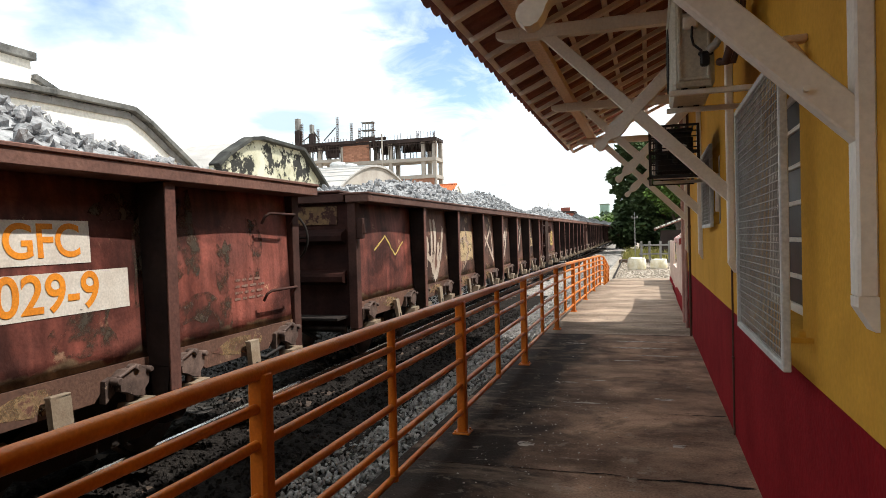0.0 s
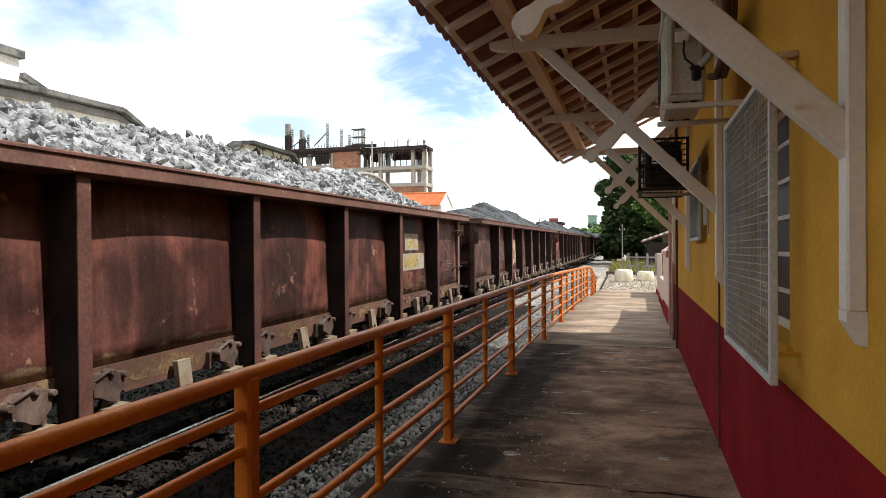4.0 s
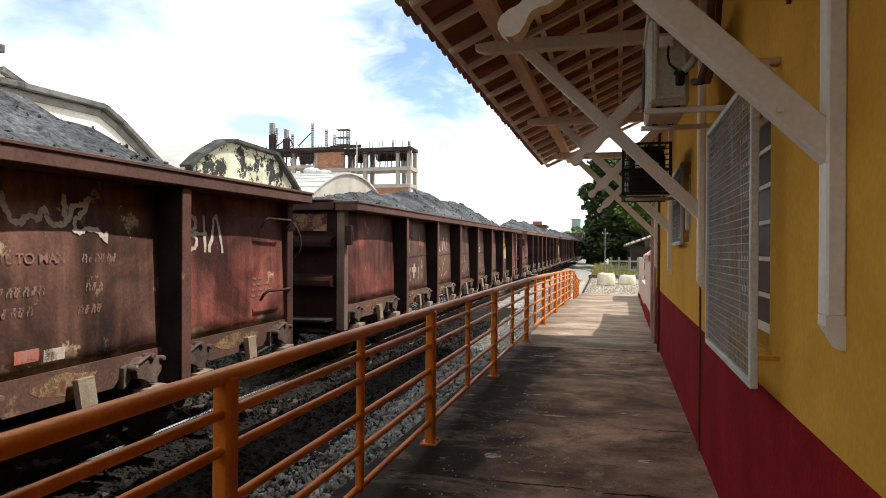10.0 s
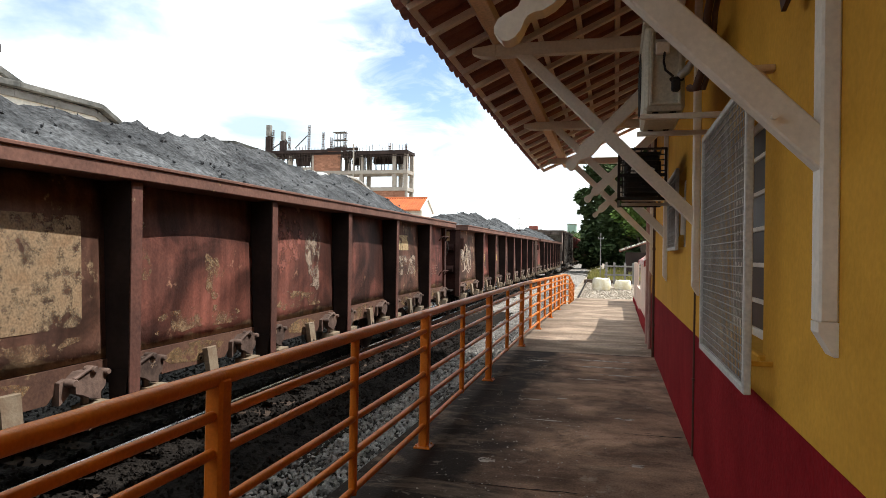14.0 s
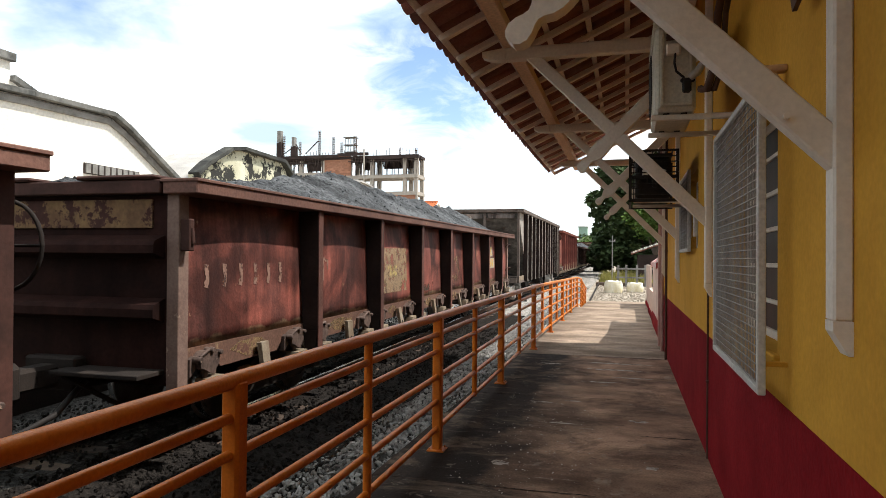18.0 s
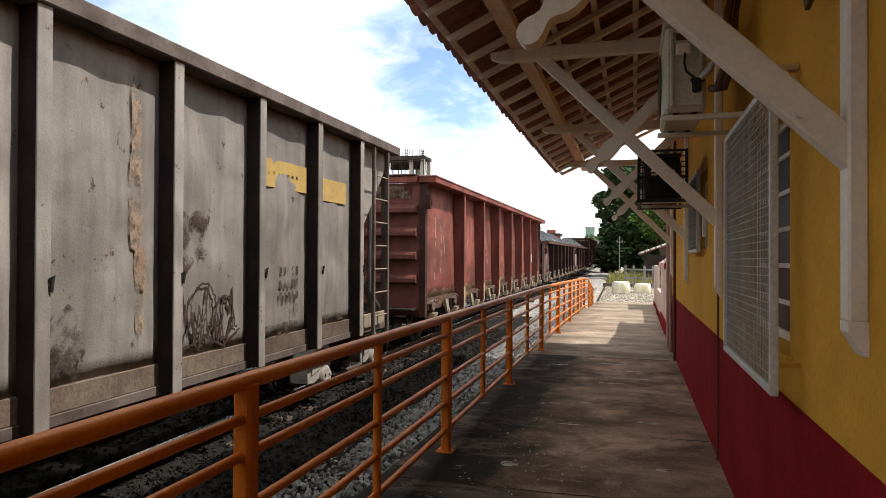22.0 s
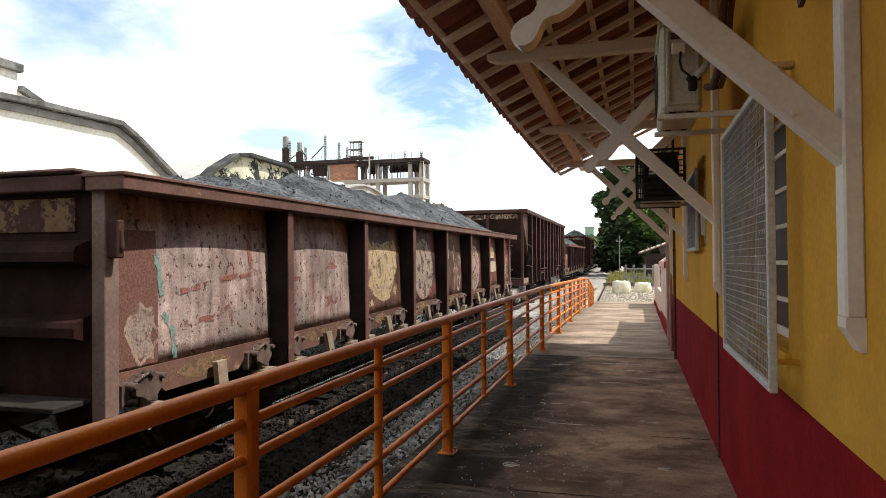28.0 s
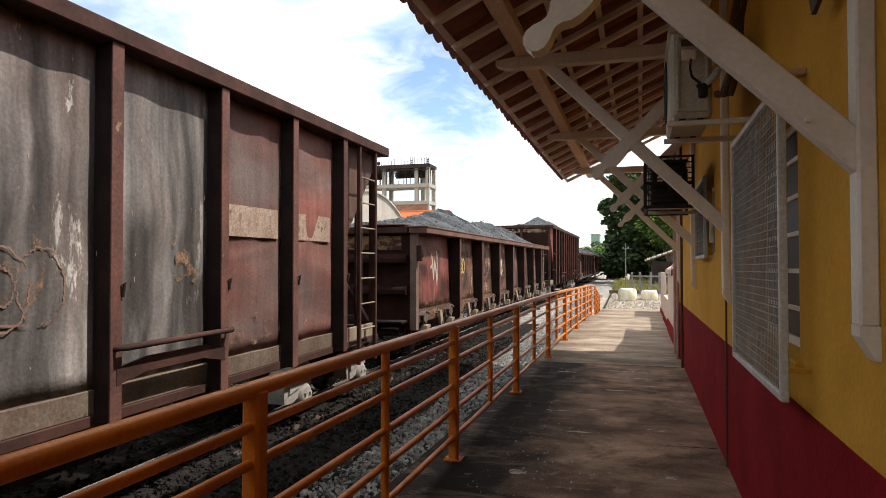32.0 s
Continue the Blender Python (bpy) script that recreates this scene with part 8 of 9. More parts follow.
t = couple(12, hopper("brown hopper wagon with dark vertical ribs and dusty grey sheets", M_HOPBROWN, M_FRAME, 14, sheets_of=[HB, HB, HB, HB, HB, HB, HG, HG, HR, HR]), 1.3)
for i, sk, sz in ((4, S_SQUIG, .8), (6, S_BUB, .7)):
    scrawl(t, sk, 1.44 + (i + .5) * 1.268, 1.7, sz, .013, M_RUBBED)
for n, (y, z, w, h, mt) in enumerate(((11.0, 2.1, .25, .3, M_SPECK), (11.25, 1.85, .3, .3, M_SPECK), (9.7, 1.9, .3, .6, M_SPECK), (8.3, 2.0, .6, 1.2, M_PATCH[3]), (12.2, 1.2, .9, .3, M_SPECK),
                                     (6.0, 1.7, .4, .6, M_SPECK), (1.95, 2.4, .25, .5, M_SPECK), (3.2, 1.4, .5, .4, M_SPECK))):
    patch(t, y, z, w, h, mt, 180 + n)
patch(t, 2.2, 2.66, .6, .5, M_BAREFIELD, 190, "bare reddish field")
scrawl(t, [[(2.17, 2.80), (2.08, 2.82), (2.01, 2.70), (2.01, 2.54), (2.10, 2.50), (2.16, 2.56), (2.16, 2.66), (2.09, 2.66)], [(2.27, 2.53), (2.36, 2.82), (2.44, 2.55)], [(2.29, 2.65), (2.42, 2.66)]], 0, 0, 1.0, .06, M_YELETTER, "rubbed yellow letter")
scrawl(t, [[(1.93, 1.94), (1.98, 2.04), (2.03, 1.84)], [(2.08, 2.02), (2.12, 1.86), (2.18, 2.0)], [(2.24, 2.04), (2.26, 1.88)], [(2.32, 2.03), (2.36, 1.9)]], 0, 0, 1.0, .045, M_YEFAINT, "rubbed yellow letter")
for r_ in range(4):
    for k_ in range(5 - r_ % 2):
        u_, w_ = 2.96 + k_ * .075 + (r_ % 3) * .02, 1.72 - r_ * .065
        scrawl(t, [[(u_, w_ - .02), (u_ + .008 * (k_ % 3), w_ + .025)], [(u_ + .03, w_ + .02), (u_ + .014, w_ - .02)]], 0, 0, 1.0, .009, M_FAINT, "row of worn chalk lettering")
patch(t, 3.2, 1.14, .34, .30, M_PATCH[1], 191, "pale flaking spot")
flecks = MB()
rf = random.Random(77)
for k_ in range(420):
    i_ = min(9, int(abs(rf.gauss(0, 3.2))))
    y_, z_, h_ = 1.50 + i_ * HQ + rf.random() * 1.15, rf.uniform(1.0, 2.9), rf.uniform(.012, .045)
    flecks.add([(0, y_, z_), (0, y_ + .007, z_), (0, y_ + .007, z_ + h_), (0, y_, z_ + h_)], [(0, 1, 2, 3)])
tagged(lay(t, "paint_fleck", flecks.mesh("paint_fleck", M_FAINT), M_FAINT, "small white flecks and chips in the brown paint", 0.02), kind="stuff")
for y, w in ((12.18, 1.08), (13.45, 1.0)):
    plate(t, y, 2.26, w, 0.30, M_TANFADE, "faded tan strip with worn lettering")
    for k in range(5):
        scrawl(t, [[(y - .36 + k * .18, 2.18), (y - .34 + k * .18, 2.34)]], 0, 0, 1.0, .05, M_FAINT, "worn letter on the strip")
t = couple(13, gondola(DARK, BRN, M_GRAVEL, 15))
marks(t, 15, density=0.4, sizes=(.4, .8))
t = couple(14, hopper("rust-red hopper wagon with coned heaps of stone", M_TALLRED, M_FRAME, 16, True), 0.6)
t = couple(15, gondola(DARK, MAR, M_GRAVEL, 17))
marks(t, 17, density=0.2)
t = couple(16, gondola(DARK, BRN, M_GRAVEL, 18))

# ---- beyond the platform ----
annex = thing("annex", "low pinkish boarded annex with a red base beside the platform", "building", kind="structure")
AX = 0.62
for i in range(11):
    y = 12.95 + i * 0.4
    part("board", MB().box(AX, y + 0.008, 0.3, AX + 0.06, y + 0.392, 1.78 - i * 0.037, 0.006), M_PINKWALL, annex)
for i in range(9):
    y = 21.9 + i * 0.4
    part("board", MB().box(AX + 0.07, y + 0.008, 0.1, AX + 0.13, y + 0.392, 1.42, 0.006), M_PINKWALL, annex)
for i in range(11):
    y = 17.38 + i * 0.41
    part("board", MB().box(AX + 0.05, y + 0.008, 0.1, AX + 0.11, y + 0.40, 0.70, 0.006), M_PINKWALL, annex)
part("annex_base", MB().box(AX - 0.02, 12.93, -0.3, AX + 0.1, 17.35, 0.3, 0.01), M_RED, annex)
part("annex_base", MB().box(AX + 0.04, 17.35, -0.3, AX + 0.13, 25.6, 0.1, 0.01), M_RED, annex)
part("annex_body", MB().prism([(12.95, -0.3), (12.95, 1.70), (17.3, 1.36), (17.3, -0.3)], AX + 0.06, 4.5, "x"), M_PINKWALL, annex)
awn = thing("awning", "red and white striped sloping awning", "awning")
for i in range(12):
    y = 14.6 + i * 0.25
    s = MB().prism([(AX - 0.04, 1.50), (AX + 0.30, 1.74), (AX + 0.30, 1.76), (AX - 0.04, 1.525)], y, y + 0.25, "y")
    s.prism([(AX - 0.045, 1.525), (AX - 0.04, 1.525), (AX - 0.04, 1.42), (AX - 0.045, 1.42)], y, y + 0.25, "y")
    part("stripe", s, M_AWNRED if i % 2 else M_AWNWHITE, awn)
for i in range(6):
    a, b = AX - 0.04 + i * 0.057, AX - 0.04 + (i + 1) * 0.057
    z0, z1 = 1.51 + i * 0.04, 1.55 + i * 0.04
    part("cheek_stripe", MB().prism([(a, z0 - 0.13), (b, z1 - 0.13), (b, z1), (a, z0)], 14.585, 14.598, "y"), M_AWNWHITE if i % 2 else M_AWNRED, awn)


def bulk_bag(x, y, w, h, turn):
    t = thing("bulk_bag", "full woven bulk bag, white top and yellowed sides", "sack", pose(x, y, ground_z(y) - 0.0, 0, 0, turn), group="bulk bags")
    b = MB()
    n, rings = 20, []
    for k, (s, z) in enumerate(((0.94, 0.0), (1.03, 0.15), (1.05, 0.5), (1.0, 0.8), (0.93, 0.93))):
        for i in range(n):
            a = 2 * math.pi * i / n
            r = (abs(math.cos(a)) ** 5 + abs(math.sin(a)) ** 5) ** -0.2 * w / 2 * s * (1 + 0.04 * math.sin(5 * a + k))
            rings.append((r * math.cos(a), r * math.sin(a), z * h))
    b.add(rings, [(k * n + i, k * n + (i + 1) % n, (k + 1) * n + (i + 1) % n, (k + 1) * n + i) for k in range(4) for i in range(n)], True)
    b.add(rings[:n], [tuple(range(n))])
    part("body", b, M_SACKYEL, t)
    c = MB()
    top = [(p[0] * 1.03, p[1] * 1.03, p[2] - 0.22 * h) for p in rings[-n:]] + [(p[0] * .98, p[1] * .98, p[2] + 0.02) for p in rings[-n:]] + \
          [(p[0] * 0.5, p[1] * 0.5, h * (1.0 + 0.05 * math.sin(i))) for i, p in enumerate(rings[-n:])]
    c.add(top, [(k * n + i, k * n + (i + 1) % n, (k + 1) * n + (i + 1) % n, (k + 1) * n + i) for k in range(2) for i in range(n)] + [tuple(range(2 * n, 3 * n))], True)
    part("white_top", c, M_SACK, t)
    for sx in (-1, 1):
        part("lifting_loop", MB().tube([(sx * w * .4, -w * .4, h * .85), (sx * w * .42, -w * .45, h * 1.08), (sx * w * .3, -w * .42, h * 0.95)], 0.02, 6), M_SACK, t)


bulk_bag(-0.72, 36.9, 0.92, 0.66, 4)
bulk_bag(0.44, 38.2, 0.84, 0.52, -6)

fence = thing("fence", "grey concrete posts with pale rails behind the bulk bags", "fence")
for x in (-0.55, -0.05, 0.62, 1.15, 1.7):
    part("post", MB().box(x - 0.07, 43.9, ground_z(44) - 0.1, x + 0.07, 44.04, 1.28, 0.01), M_POST, fence)
for z in (0.42, 0.98):
    part("rail", MB().box(-0.7, 43.82, z, 2.2, 43.9, z + 0.1, 0.01), M_POST, fence)
slabs = thing("timber_stack", "dark sleepers stacked low on the gravel", "timber")
for i in range(3):
    part("sleeper", MB().box(-2.0 + i * 0.05, 44.5 + i * 0.3, ground_z(44), 1.9, 44.72 + i * 0.3, ground_z(44) + 0.24, 0.02), M_SLEEPER, slabs)

pole = thing("utility_pole", "thin grey utility pole with a short crossarm", "utility pole")
part("shaft", MB().tube([(-1.0, 47, ground_z(47)), (-1.0, 47, 3.3)], [0.036, 0.028], 8), M_POST, pole)
part("crossarm", MB().box(-1.2, 46.96, 2.87, -0.8, 47.02, 2.92), M_POST, pole)
part("insulator", MB().tube([(-1.17, 47, 2.92), (-1.17, 47, 3.02)], 0.025, 8).tube([(-0.83, 47, 2.92), (-0.83, 47, 3.02)], 0.025, 8), M_WHITE, pole)

hut = thing("tiled_hut", "small shaded hut with a clay tiled roof by the yard", "hut")
part("wall", MB().box(0.75, 49, ground_z(49), 6.0, 53, 2.0), M_FORM, hut)
part("roof", MB().prism([(0.35, 2.02), (3.3, 3.1), (6.4, 2.02), (6.4, 2.12), (3.3, 3.22), (0.35, 2.12)], 48.4, 53.5, "y"), M_TILE, hut)
for i in range(16):
    part("eave_tile", MB().tube([(0.3, 48.5 + i * 0.31, 2.1), (0.9, 48.5 + i * 0.31, 2.32)], 0.08, 6), M_TILE, hut)
for i in range(24):
    x = 0.35 + i * 0.122
    part("verge_tile", MB().tube([(x, 48.25, 2.13 + i * 0.0447), (x, 48.9, 2.16 + i * 0.0447)], 0.062, 8), M_SACK if i % 3 else M_POST, hut)

# warehouses across the track, their gables towards it
GROUND_W = -0.5


def warehouse(y0, y1, outline, wall_mat, label):
    t = thing("warehouse", label, "warehouse", group="warehouses")
    x = -22.0
    pts = [(y0, GROUND_W)] + outline + [(y1, GROUND_W)]
    part("wall", MB().prism([(p, q - 0.1) for p, q in pts], x - 0.3, x, "x"), wall_mat, t)
    for a, b in zip(outline, outline[1:]):
        p = MB()
        p.beam((x + 0.05, a[0], a[1] - 0.12), (x + 0.05, b[0], b[1] - 0.12), 0.7, 0.22, 0.02, side=(1, 0, 0))
        part("coping", p, M_COPING if wall_mat == M_LIME else M_COPINGDARK, t, "blackened coping along the gable")
        if wall_mat == M_MOSSY:
            part("roof", MB().prism([(a[0], a[1] - 0.5), (b[0], b[1] - 0.5), (b[0], b[1] - 0.3), (a[0], a[1] - 0.3)], x - 26, x - 0.3, "x"), M_ROOFGREY, t)
            continue
        q = MB()
        q.beam((x + 0.06, a[0], a[1] - 0.42), (x + 0.06, b[0], b[1] - 0.42), 0.14, 0.28, 0.02, side=(1, 0, 0))
        part("cornice", q, M_POST, t, "grey moulding under the coping")
        part("roof", MB().prism([(a[0], a[1] - 0.5), (b[0], b[1] - 0.5), (b[0], b[1] - 0.3), (a[0], a[1] - 0.3)], x - 26, x - 0.3, "x"), M_ROOFGREY, t)
    return t


w1 = warehouse(13.0, 29.0, [(13.0, 6.2), (15.5, 7.6), (19.5, 7.78), (23.56, 7.87), (24.5, 7.46), (25.8, 6.72), (28.1, 5.4), (29.0, 4.9)], M_LIME, "whitewashed warehouse gable with blackened coping")
part("vent_grille", MB().box(-21.99, 22.2, 5.0, -21.93, 25.4, 5.45), M_FORM, w1, "dark louvred vent strip")
for i in range(9):
    part("louvre", MB().box(-21.95, 22.25 + i * 0.35, 5.03, -21.88, 22.5 + i * 0.35, 5.42), M_POST, w1)
warehouse(29.4, 41.9, [(29.4, 6.0), (30.35, 6.72), (32.5, 7.85), (33.7, 8.05), (38.4, 7.98), (40.25, 6.76), (41.9, 5.6)], M_MOSSY, "stained warehouse gable with moss-blackened walls")
w3 = thing("parapet_block", "tall whitewashed block with stepped dark parapet behind the warehouse", "building")
part("wall", MB().prism([(12, -0.5), (12, 11.5), (26.15, 11.5), (26.2, 10.6), (30.5, 9.0), (30.5, -0.5)], -31, -30.7, "x"), M_LIME, w3)
part("coping", MB().box(-31.3, 12, 11.5, -30.4, 26.3, 11.92, 0.03), M_COPING, w3)
part("coping", MB().beam((-30.85, 26.2, 10.68), (-30.85, 30.5, 9.08), 0.9, 0.3, side=(1, 0, 0)), M_COPING, w3)

for i, (x, y, z, r) in enumerate(((-30.0, 60, 9.3, 0.8), (-28.65, 60, 9.1, 0.73), (-26.8, 41, 6.9, 0.5))):
    t = thing("turbine_vent", "round aluminium turbine vent on the shed roof", "roof vent", group="turbine vents")
    part("dome", MB().tube([(x, y, z - 0.4), (x, y, z), (x, y, z + r * 0.35), (x, y, z + r * 0.62), (x, y, z + r * 0.75)], [r * 0.7, r, r * 1.05, r * 0.8, r * 0.2], 18), M_VENT, t)
    for k in range(12):
        a = k * math.pi / 6
        part("vane", MB().tube([(x + r * math.cos(a), y + r * math.sin(a), z), (x + r * 1.07 * math.cos(a), y + r * 1.07 * math.sin(a), z + r * 0.35), (x + r * 0.8 * math.cos(a), y + r * 0.8 * math.sin(a), z + r * 0.64)], 0.02, 5), M_VENT, t)
    part("neck", MB().tube([(x, y, z - 2.5), (x, y, z - 0.38)], r * 0.6, 14), M_VENT, t)
shed = thing("arched_shed", "shed with a shallow pale arched roof", "shed")
arc = [(46.8 + 19.4 * i / 18, 8.6 - 2.55 * ((46.8 + 19.4 * i / 18 - 56.5) / 8.6) ** 2) for i in range(19)]
part("wall", MB().prism([(46.8, -0.5)] + arc + [(66.2, -0.5)], -24.2, -24.0, "x"), M_RAWCONC, shed)
part("roof", MB().prism(arc + [(p[0], p[1] + 0.15) for p in arc[::-1]], -60, -23.8, "x"), M_ROOFGREY, shed)
for i in range(1, 18):
    part("roof_rib", MB().beam((-59, arc[i][0], arc[i][1] + 0.17), (-23.8, arc[i][0], arc[i][1] + 0.17), 0.06, 0.06), M_VENT, shed)

orange = thing("tiled_house", "house with a bright orange clay tile roof and white gable", "house")
part("wall", MB().box(-30, 74.9, -0.5, -22.5, 79.6, 6.9), M_LIME, orange)
part("gable", MB().prism([(74.7, 6.9), (77.2, 8.35), (79.7, 6.9)], -22.7, -22.5, "x"), M_LIME, orange)
part("verge", MB().beam((-22.45, 74.4, 6.82), (-22.45, 77.2, 8.46), 0.16, 0.14, side=(1, 0, 0)).beam((-22.45, 80.0, 6.82), (-22.45, 77.2, 8.46), 0.16, 0.14, side=(1, 0, 0)), M_LIME, orange)
part("roof", MB().prism([(74.3, 6.78), (77.2, 8.45), (80.1, 6.78), (80.1, 6.86), (77.2, 8.55), (74.3, 6.86)], -30.2, -22.55, "x"), M_ORTILE, orange)
for i in range(24):
    x = -30.0 + i * 0.32
    part("roof_roll", MB().beam((x, 74.3, 6.9), (x, 77.2, 8.57), 0.15, 0.10, 0.03, side=(1, 0, 0)), M_ORTILE, orange)
part("ridge", MB().tube([(-30.2, 77.2, 8.58), (-22.5, 77.2, 8.58)], 0.13, 8), M_ORTILE, orange)

# unfinished concrete building
cb = thing("unfinished_building", "unfinished concrete frame with brick infill, formwork and props", "building")
CX0, CX1, CY0, CY1 = -58.6, -32.6, 100.0, 104.0
for z, x0 in ((18.3, CX0), (15.0, -49.5), (12.2, -49.5), (8.6, -49.5), (5.0, -49.5)):
    part("slab", MB().box(x0, CY0, z - 0.35, CX1, CY1, z + 0.25 if z < 18 else z + 0.15, 0.03), M_RAWCONC if z < 18 else M_FORM, cb)
part("slab", MB().box(CX0, CY0, 15.4, -49.5, CY1, 15.9), M_RAWCONC, cb)
for x in (-57.6, -53.6, -49.4, -44.6, -40.6, -34.9, -33.0):
    for y in (CY0 + 0.2, CY1 - 0.6):
        part("column", MB().box(x - 0.32, y, -0.5, x + 0.32, y + 0.55, 18.2, 0.02), M_RAWCONC, cb)
part("edge_form", MB().box(CX0 - 0.3, CY0 - 0.5, 18.25, -46.5, CY0 - 0.3, 18.75).box(-46.5, CY0 - 0.5, 18.45, -41.0, CY0 - 0.3, 18.95).box(-41, CY0 - 0.5, 17.75, CX1 + 0.3, CY0 - 0.3, 18.3), M_FORM, cb, "dark timber edge formwork")
part("edge_form", MB().box(CX0 - 0.3, CY0 - 0.55, 17.35, -49.5, CY0 - 0.45, 17.5).box(-44.5, CY0 - 0.55, 17.4, CX1 + 0.2, CY0 - 0.45, 17.52), M_FORM, cb, "dark timber edge formwork")
for i in range(118):
    x = CX0 + 0.3 + i * 0.22
    if -48.9 < x < -44.4:
        continue
    z0 = 15.9 if x < -49.5 else 15.2
    z0 = rnd.choice((z0, z0, 16.8, 17.2))
    y = CY0 + 0.2 + (i % 4) * 1.1
    part("prop", MB().tube([(x, y, z0), (x + rnd.uniform(-.1, .1), y, 18.3)], rnd.uniform(0.05, 0.09), 5), M_PROP, cb)
for i in range(46):
    x = CX0 + 0.2 + i * 0.57
    part("starter_bar", MB().tube([(x, CY0 - 0.35, 18.2), (x + rnd.uniform(-.05, .05), CY0 - 0.35, 18.9 + rnd.uniform(0, .7))], 0.04, 4), M_PROP, cb)
for x0, y0, z0, x1 in ((-52.5, 0.5, 16.2, -50.0), (-43.0, 2.5, 16.4, -41.0), (-39.5, 3.0, 16.6, -34.0)):
    part("hanging_form", MB().box(x0, CY0 + y0, z0, x1, CY0 + y0 + 0.2, 18.2), M_FORM, cb, "dark sheet of formwork under the slab")
part("stacked_timber", MB().box(-43.5, CY0 + 0.6, 8.9, -39.0, CY0 + 2.2, 9.7).box(-42.5, CY0 + 0.5, 9.7, -40.5, CY0 + 2.0, 10.3), M_FORM, cb, "stacked timber on the lower floor")
part("post_prop", MB().tube([(-41.6, CY0 - 0.8, 8.0), (-41.6, CY0 - 0.8, 19.4)], 0.13, 6), M_RAWCONC, cb, "tall prop before the slabs")
br = MB().box(0, 0, 0, 0.57, 0.16, 0.27).mesh("brick", M_BRICK)
for r in range(13):
    for i in range(7):
        part("brick", br, None, cb, m=pose(-48.9 + i * 0.6 + (0.3 if r % 2 else 0), CY0 + 0.05, 14.9 + r * 0.28))
for r in range(4):
    for i in range(10):
        part("brick", br, None, cb, m=pose(-41.0 + i * 0.6 + (0.3 if r % 2 else 0), CY0 + 0.05, 10.8 + r * 0.30))
part("infill", MB().box(-49.1, CY0 + 0.1, 14.9, -44.3, CY0 + 0.3, 18.6).box(-44.3, CY0 + 0.12, 9.0, -33, CY0 + 0.3, 11.9), M_BRICK, cb)
for r in range(9):
    for i in range(7):
        part("brick", br, None, cb, m=pose(-48.9 + i * 0.6 + (0.3 if r % 2 else 0), CY0 + 0.05, 11.9 + r * 0.28))
part("infill", MB().box(-49.1, CY0 + 0.1, 11.5, -44.3, CY0 + 0.3, 14.6), M_BRICK, cb)
for x, h in ((-58.0, 23.0), (-57.3, 22.6), (-55.3, 22.2), (-54.2, 21.4), (-50.5, 23.2), (-47.9, 22.0), (-46.4, 21.0), (-43.9, 22.0), (-36.0, 19.8), (-33.2, 19.6)):
    cg = MB()
    for dx, dy in ((-.14, -.14), (.14, -.14), (-.14, .14), (.14, .14)):
        cg.tube([(x + dx, CY0 + 1 + dy, 18.4), (x + dx, CY0 + 1 + dy, h)], 0.035, 4)
    for k in range(int((h - 18.6) / 0.3)):
        cg.box(x - .18, CY0 + .82, 18.6 + k * .3, x + .18, CY0 + 1.18, 18.65 + k * .3)
    part("rebar_cage", cg, M_RUSTRAIL, cb)
for x, h in ((-58.0, 21.4), (-55.3, 20.6)):
    part("column_form", MB().box(x - .45, CY0 + .5, 18.4, x + .45, CY0 + 1.4, h), M_FORM, cb)
part("column_form", MB().box(-58.35, CY0 + .5, 21.5, -57.65, CY0 + 1.3, 23.4), M_POST, cb, "pale sheeted column form")
part("column_form", MB().box(-55.55, CY0 + .5, 20.7, -55.05, CY0 + 1.3, 22.2), M_POST, cb, "pale sheeted column form")
for i in range(150):
    x = CX0 + 0.2 + i * 0.172
    if -48.9 < x < -44.4:
        continue
    part("prop", MB().tube([(x, CY0 - 0.2 + (i % 3) * 0.5, 18.3 - rnd.uniform(0.5, 1.5)), (x + rnd.uniform(-.05, .05), CY0 - 0.2 + (i % 3) * 0.5, 18.3)], rnd.uniform(0.04, 0.07), 5), M_PROP, cb)
for a, b in (((-57.5, 19.2), (-55.5, 20.4)), ((-53.0, 19.3), (-50.7, 21.4)), ((-54.9, 21.0), (-53.8, 19.3))):
    part("shore", MB().beam((a[0], CY0 + .8, a[1]), (b[0], CY0 + .8, b[1]), 0.14, 0.14), M_PROP, cb)
mast = MB()
for dx in (-.75, -.25, .25, .75):
    for dy in (-.6, .6):
        mast.tube([(-45.2 + dx, CY0 + 2 + dy, 18.4), (-45.2 + dx, CY0 + 2 + dy, 22.0)], 0.05, 4)
for z in (19.4, 20.6, 21.9):
    mast.box(-46.3, CY0 + 1.3, z, -44.1, CY0 + 2.7, z + 0.1)
part("hoist_tower", mast, M_POST, cb)

# ---- trees, hill and far houses ----
CARD = [(-1, -0.35, 0), (0.2, -0.55, 0.15), (1, 0, 0), (0.1, 0.55, 0.12), (-0.9, 0.4, -0.08)]


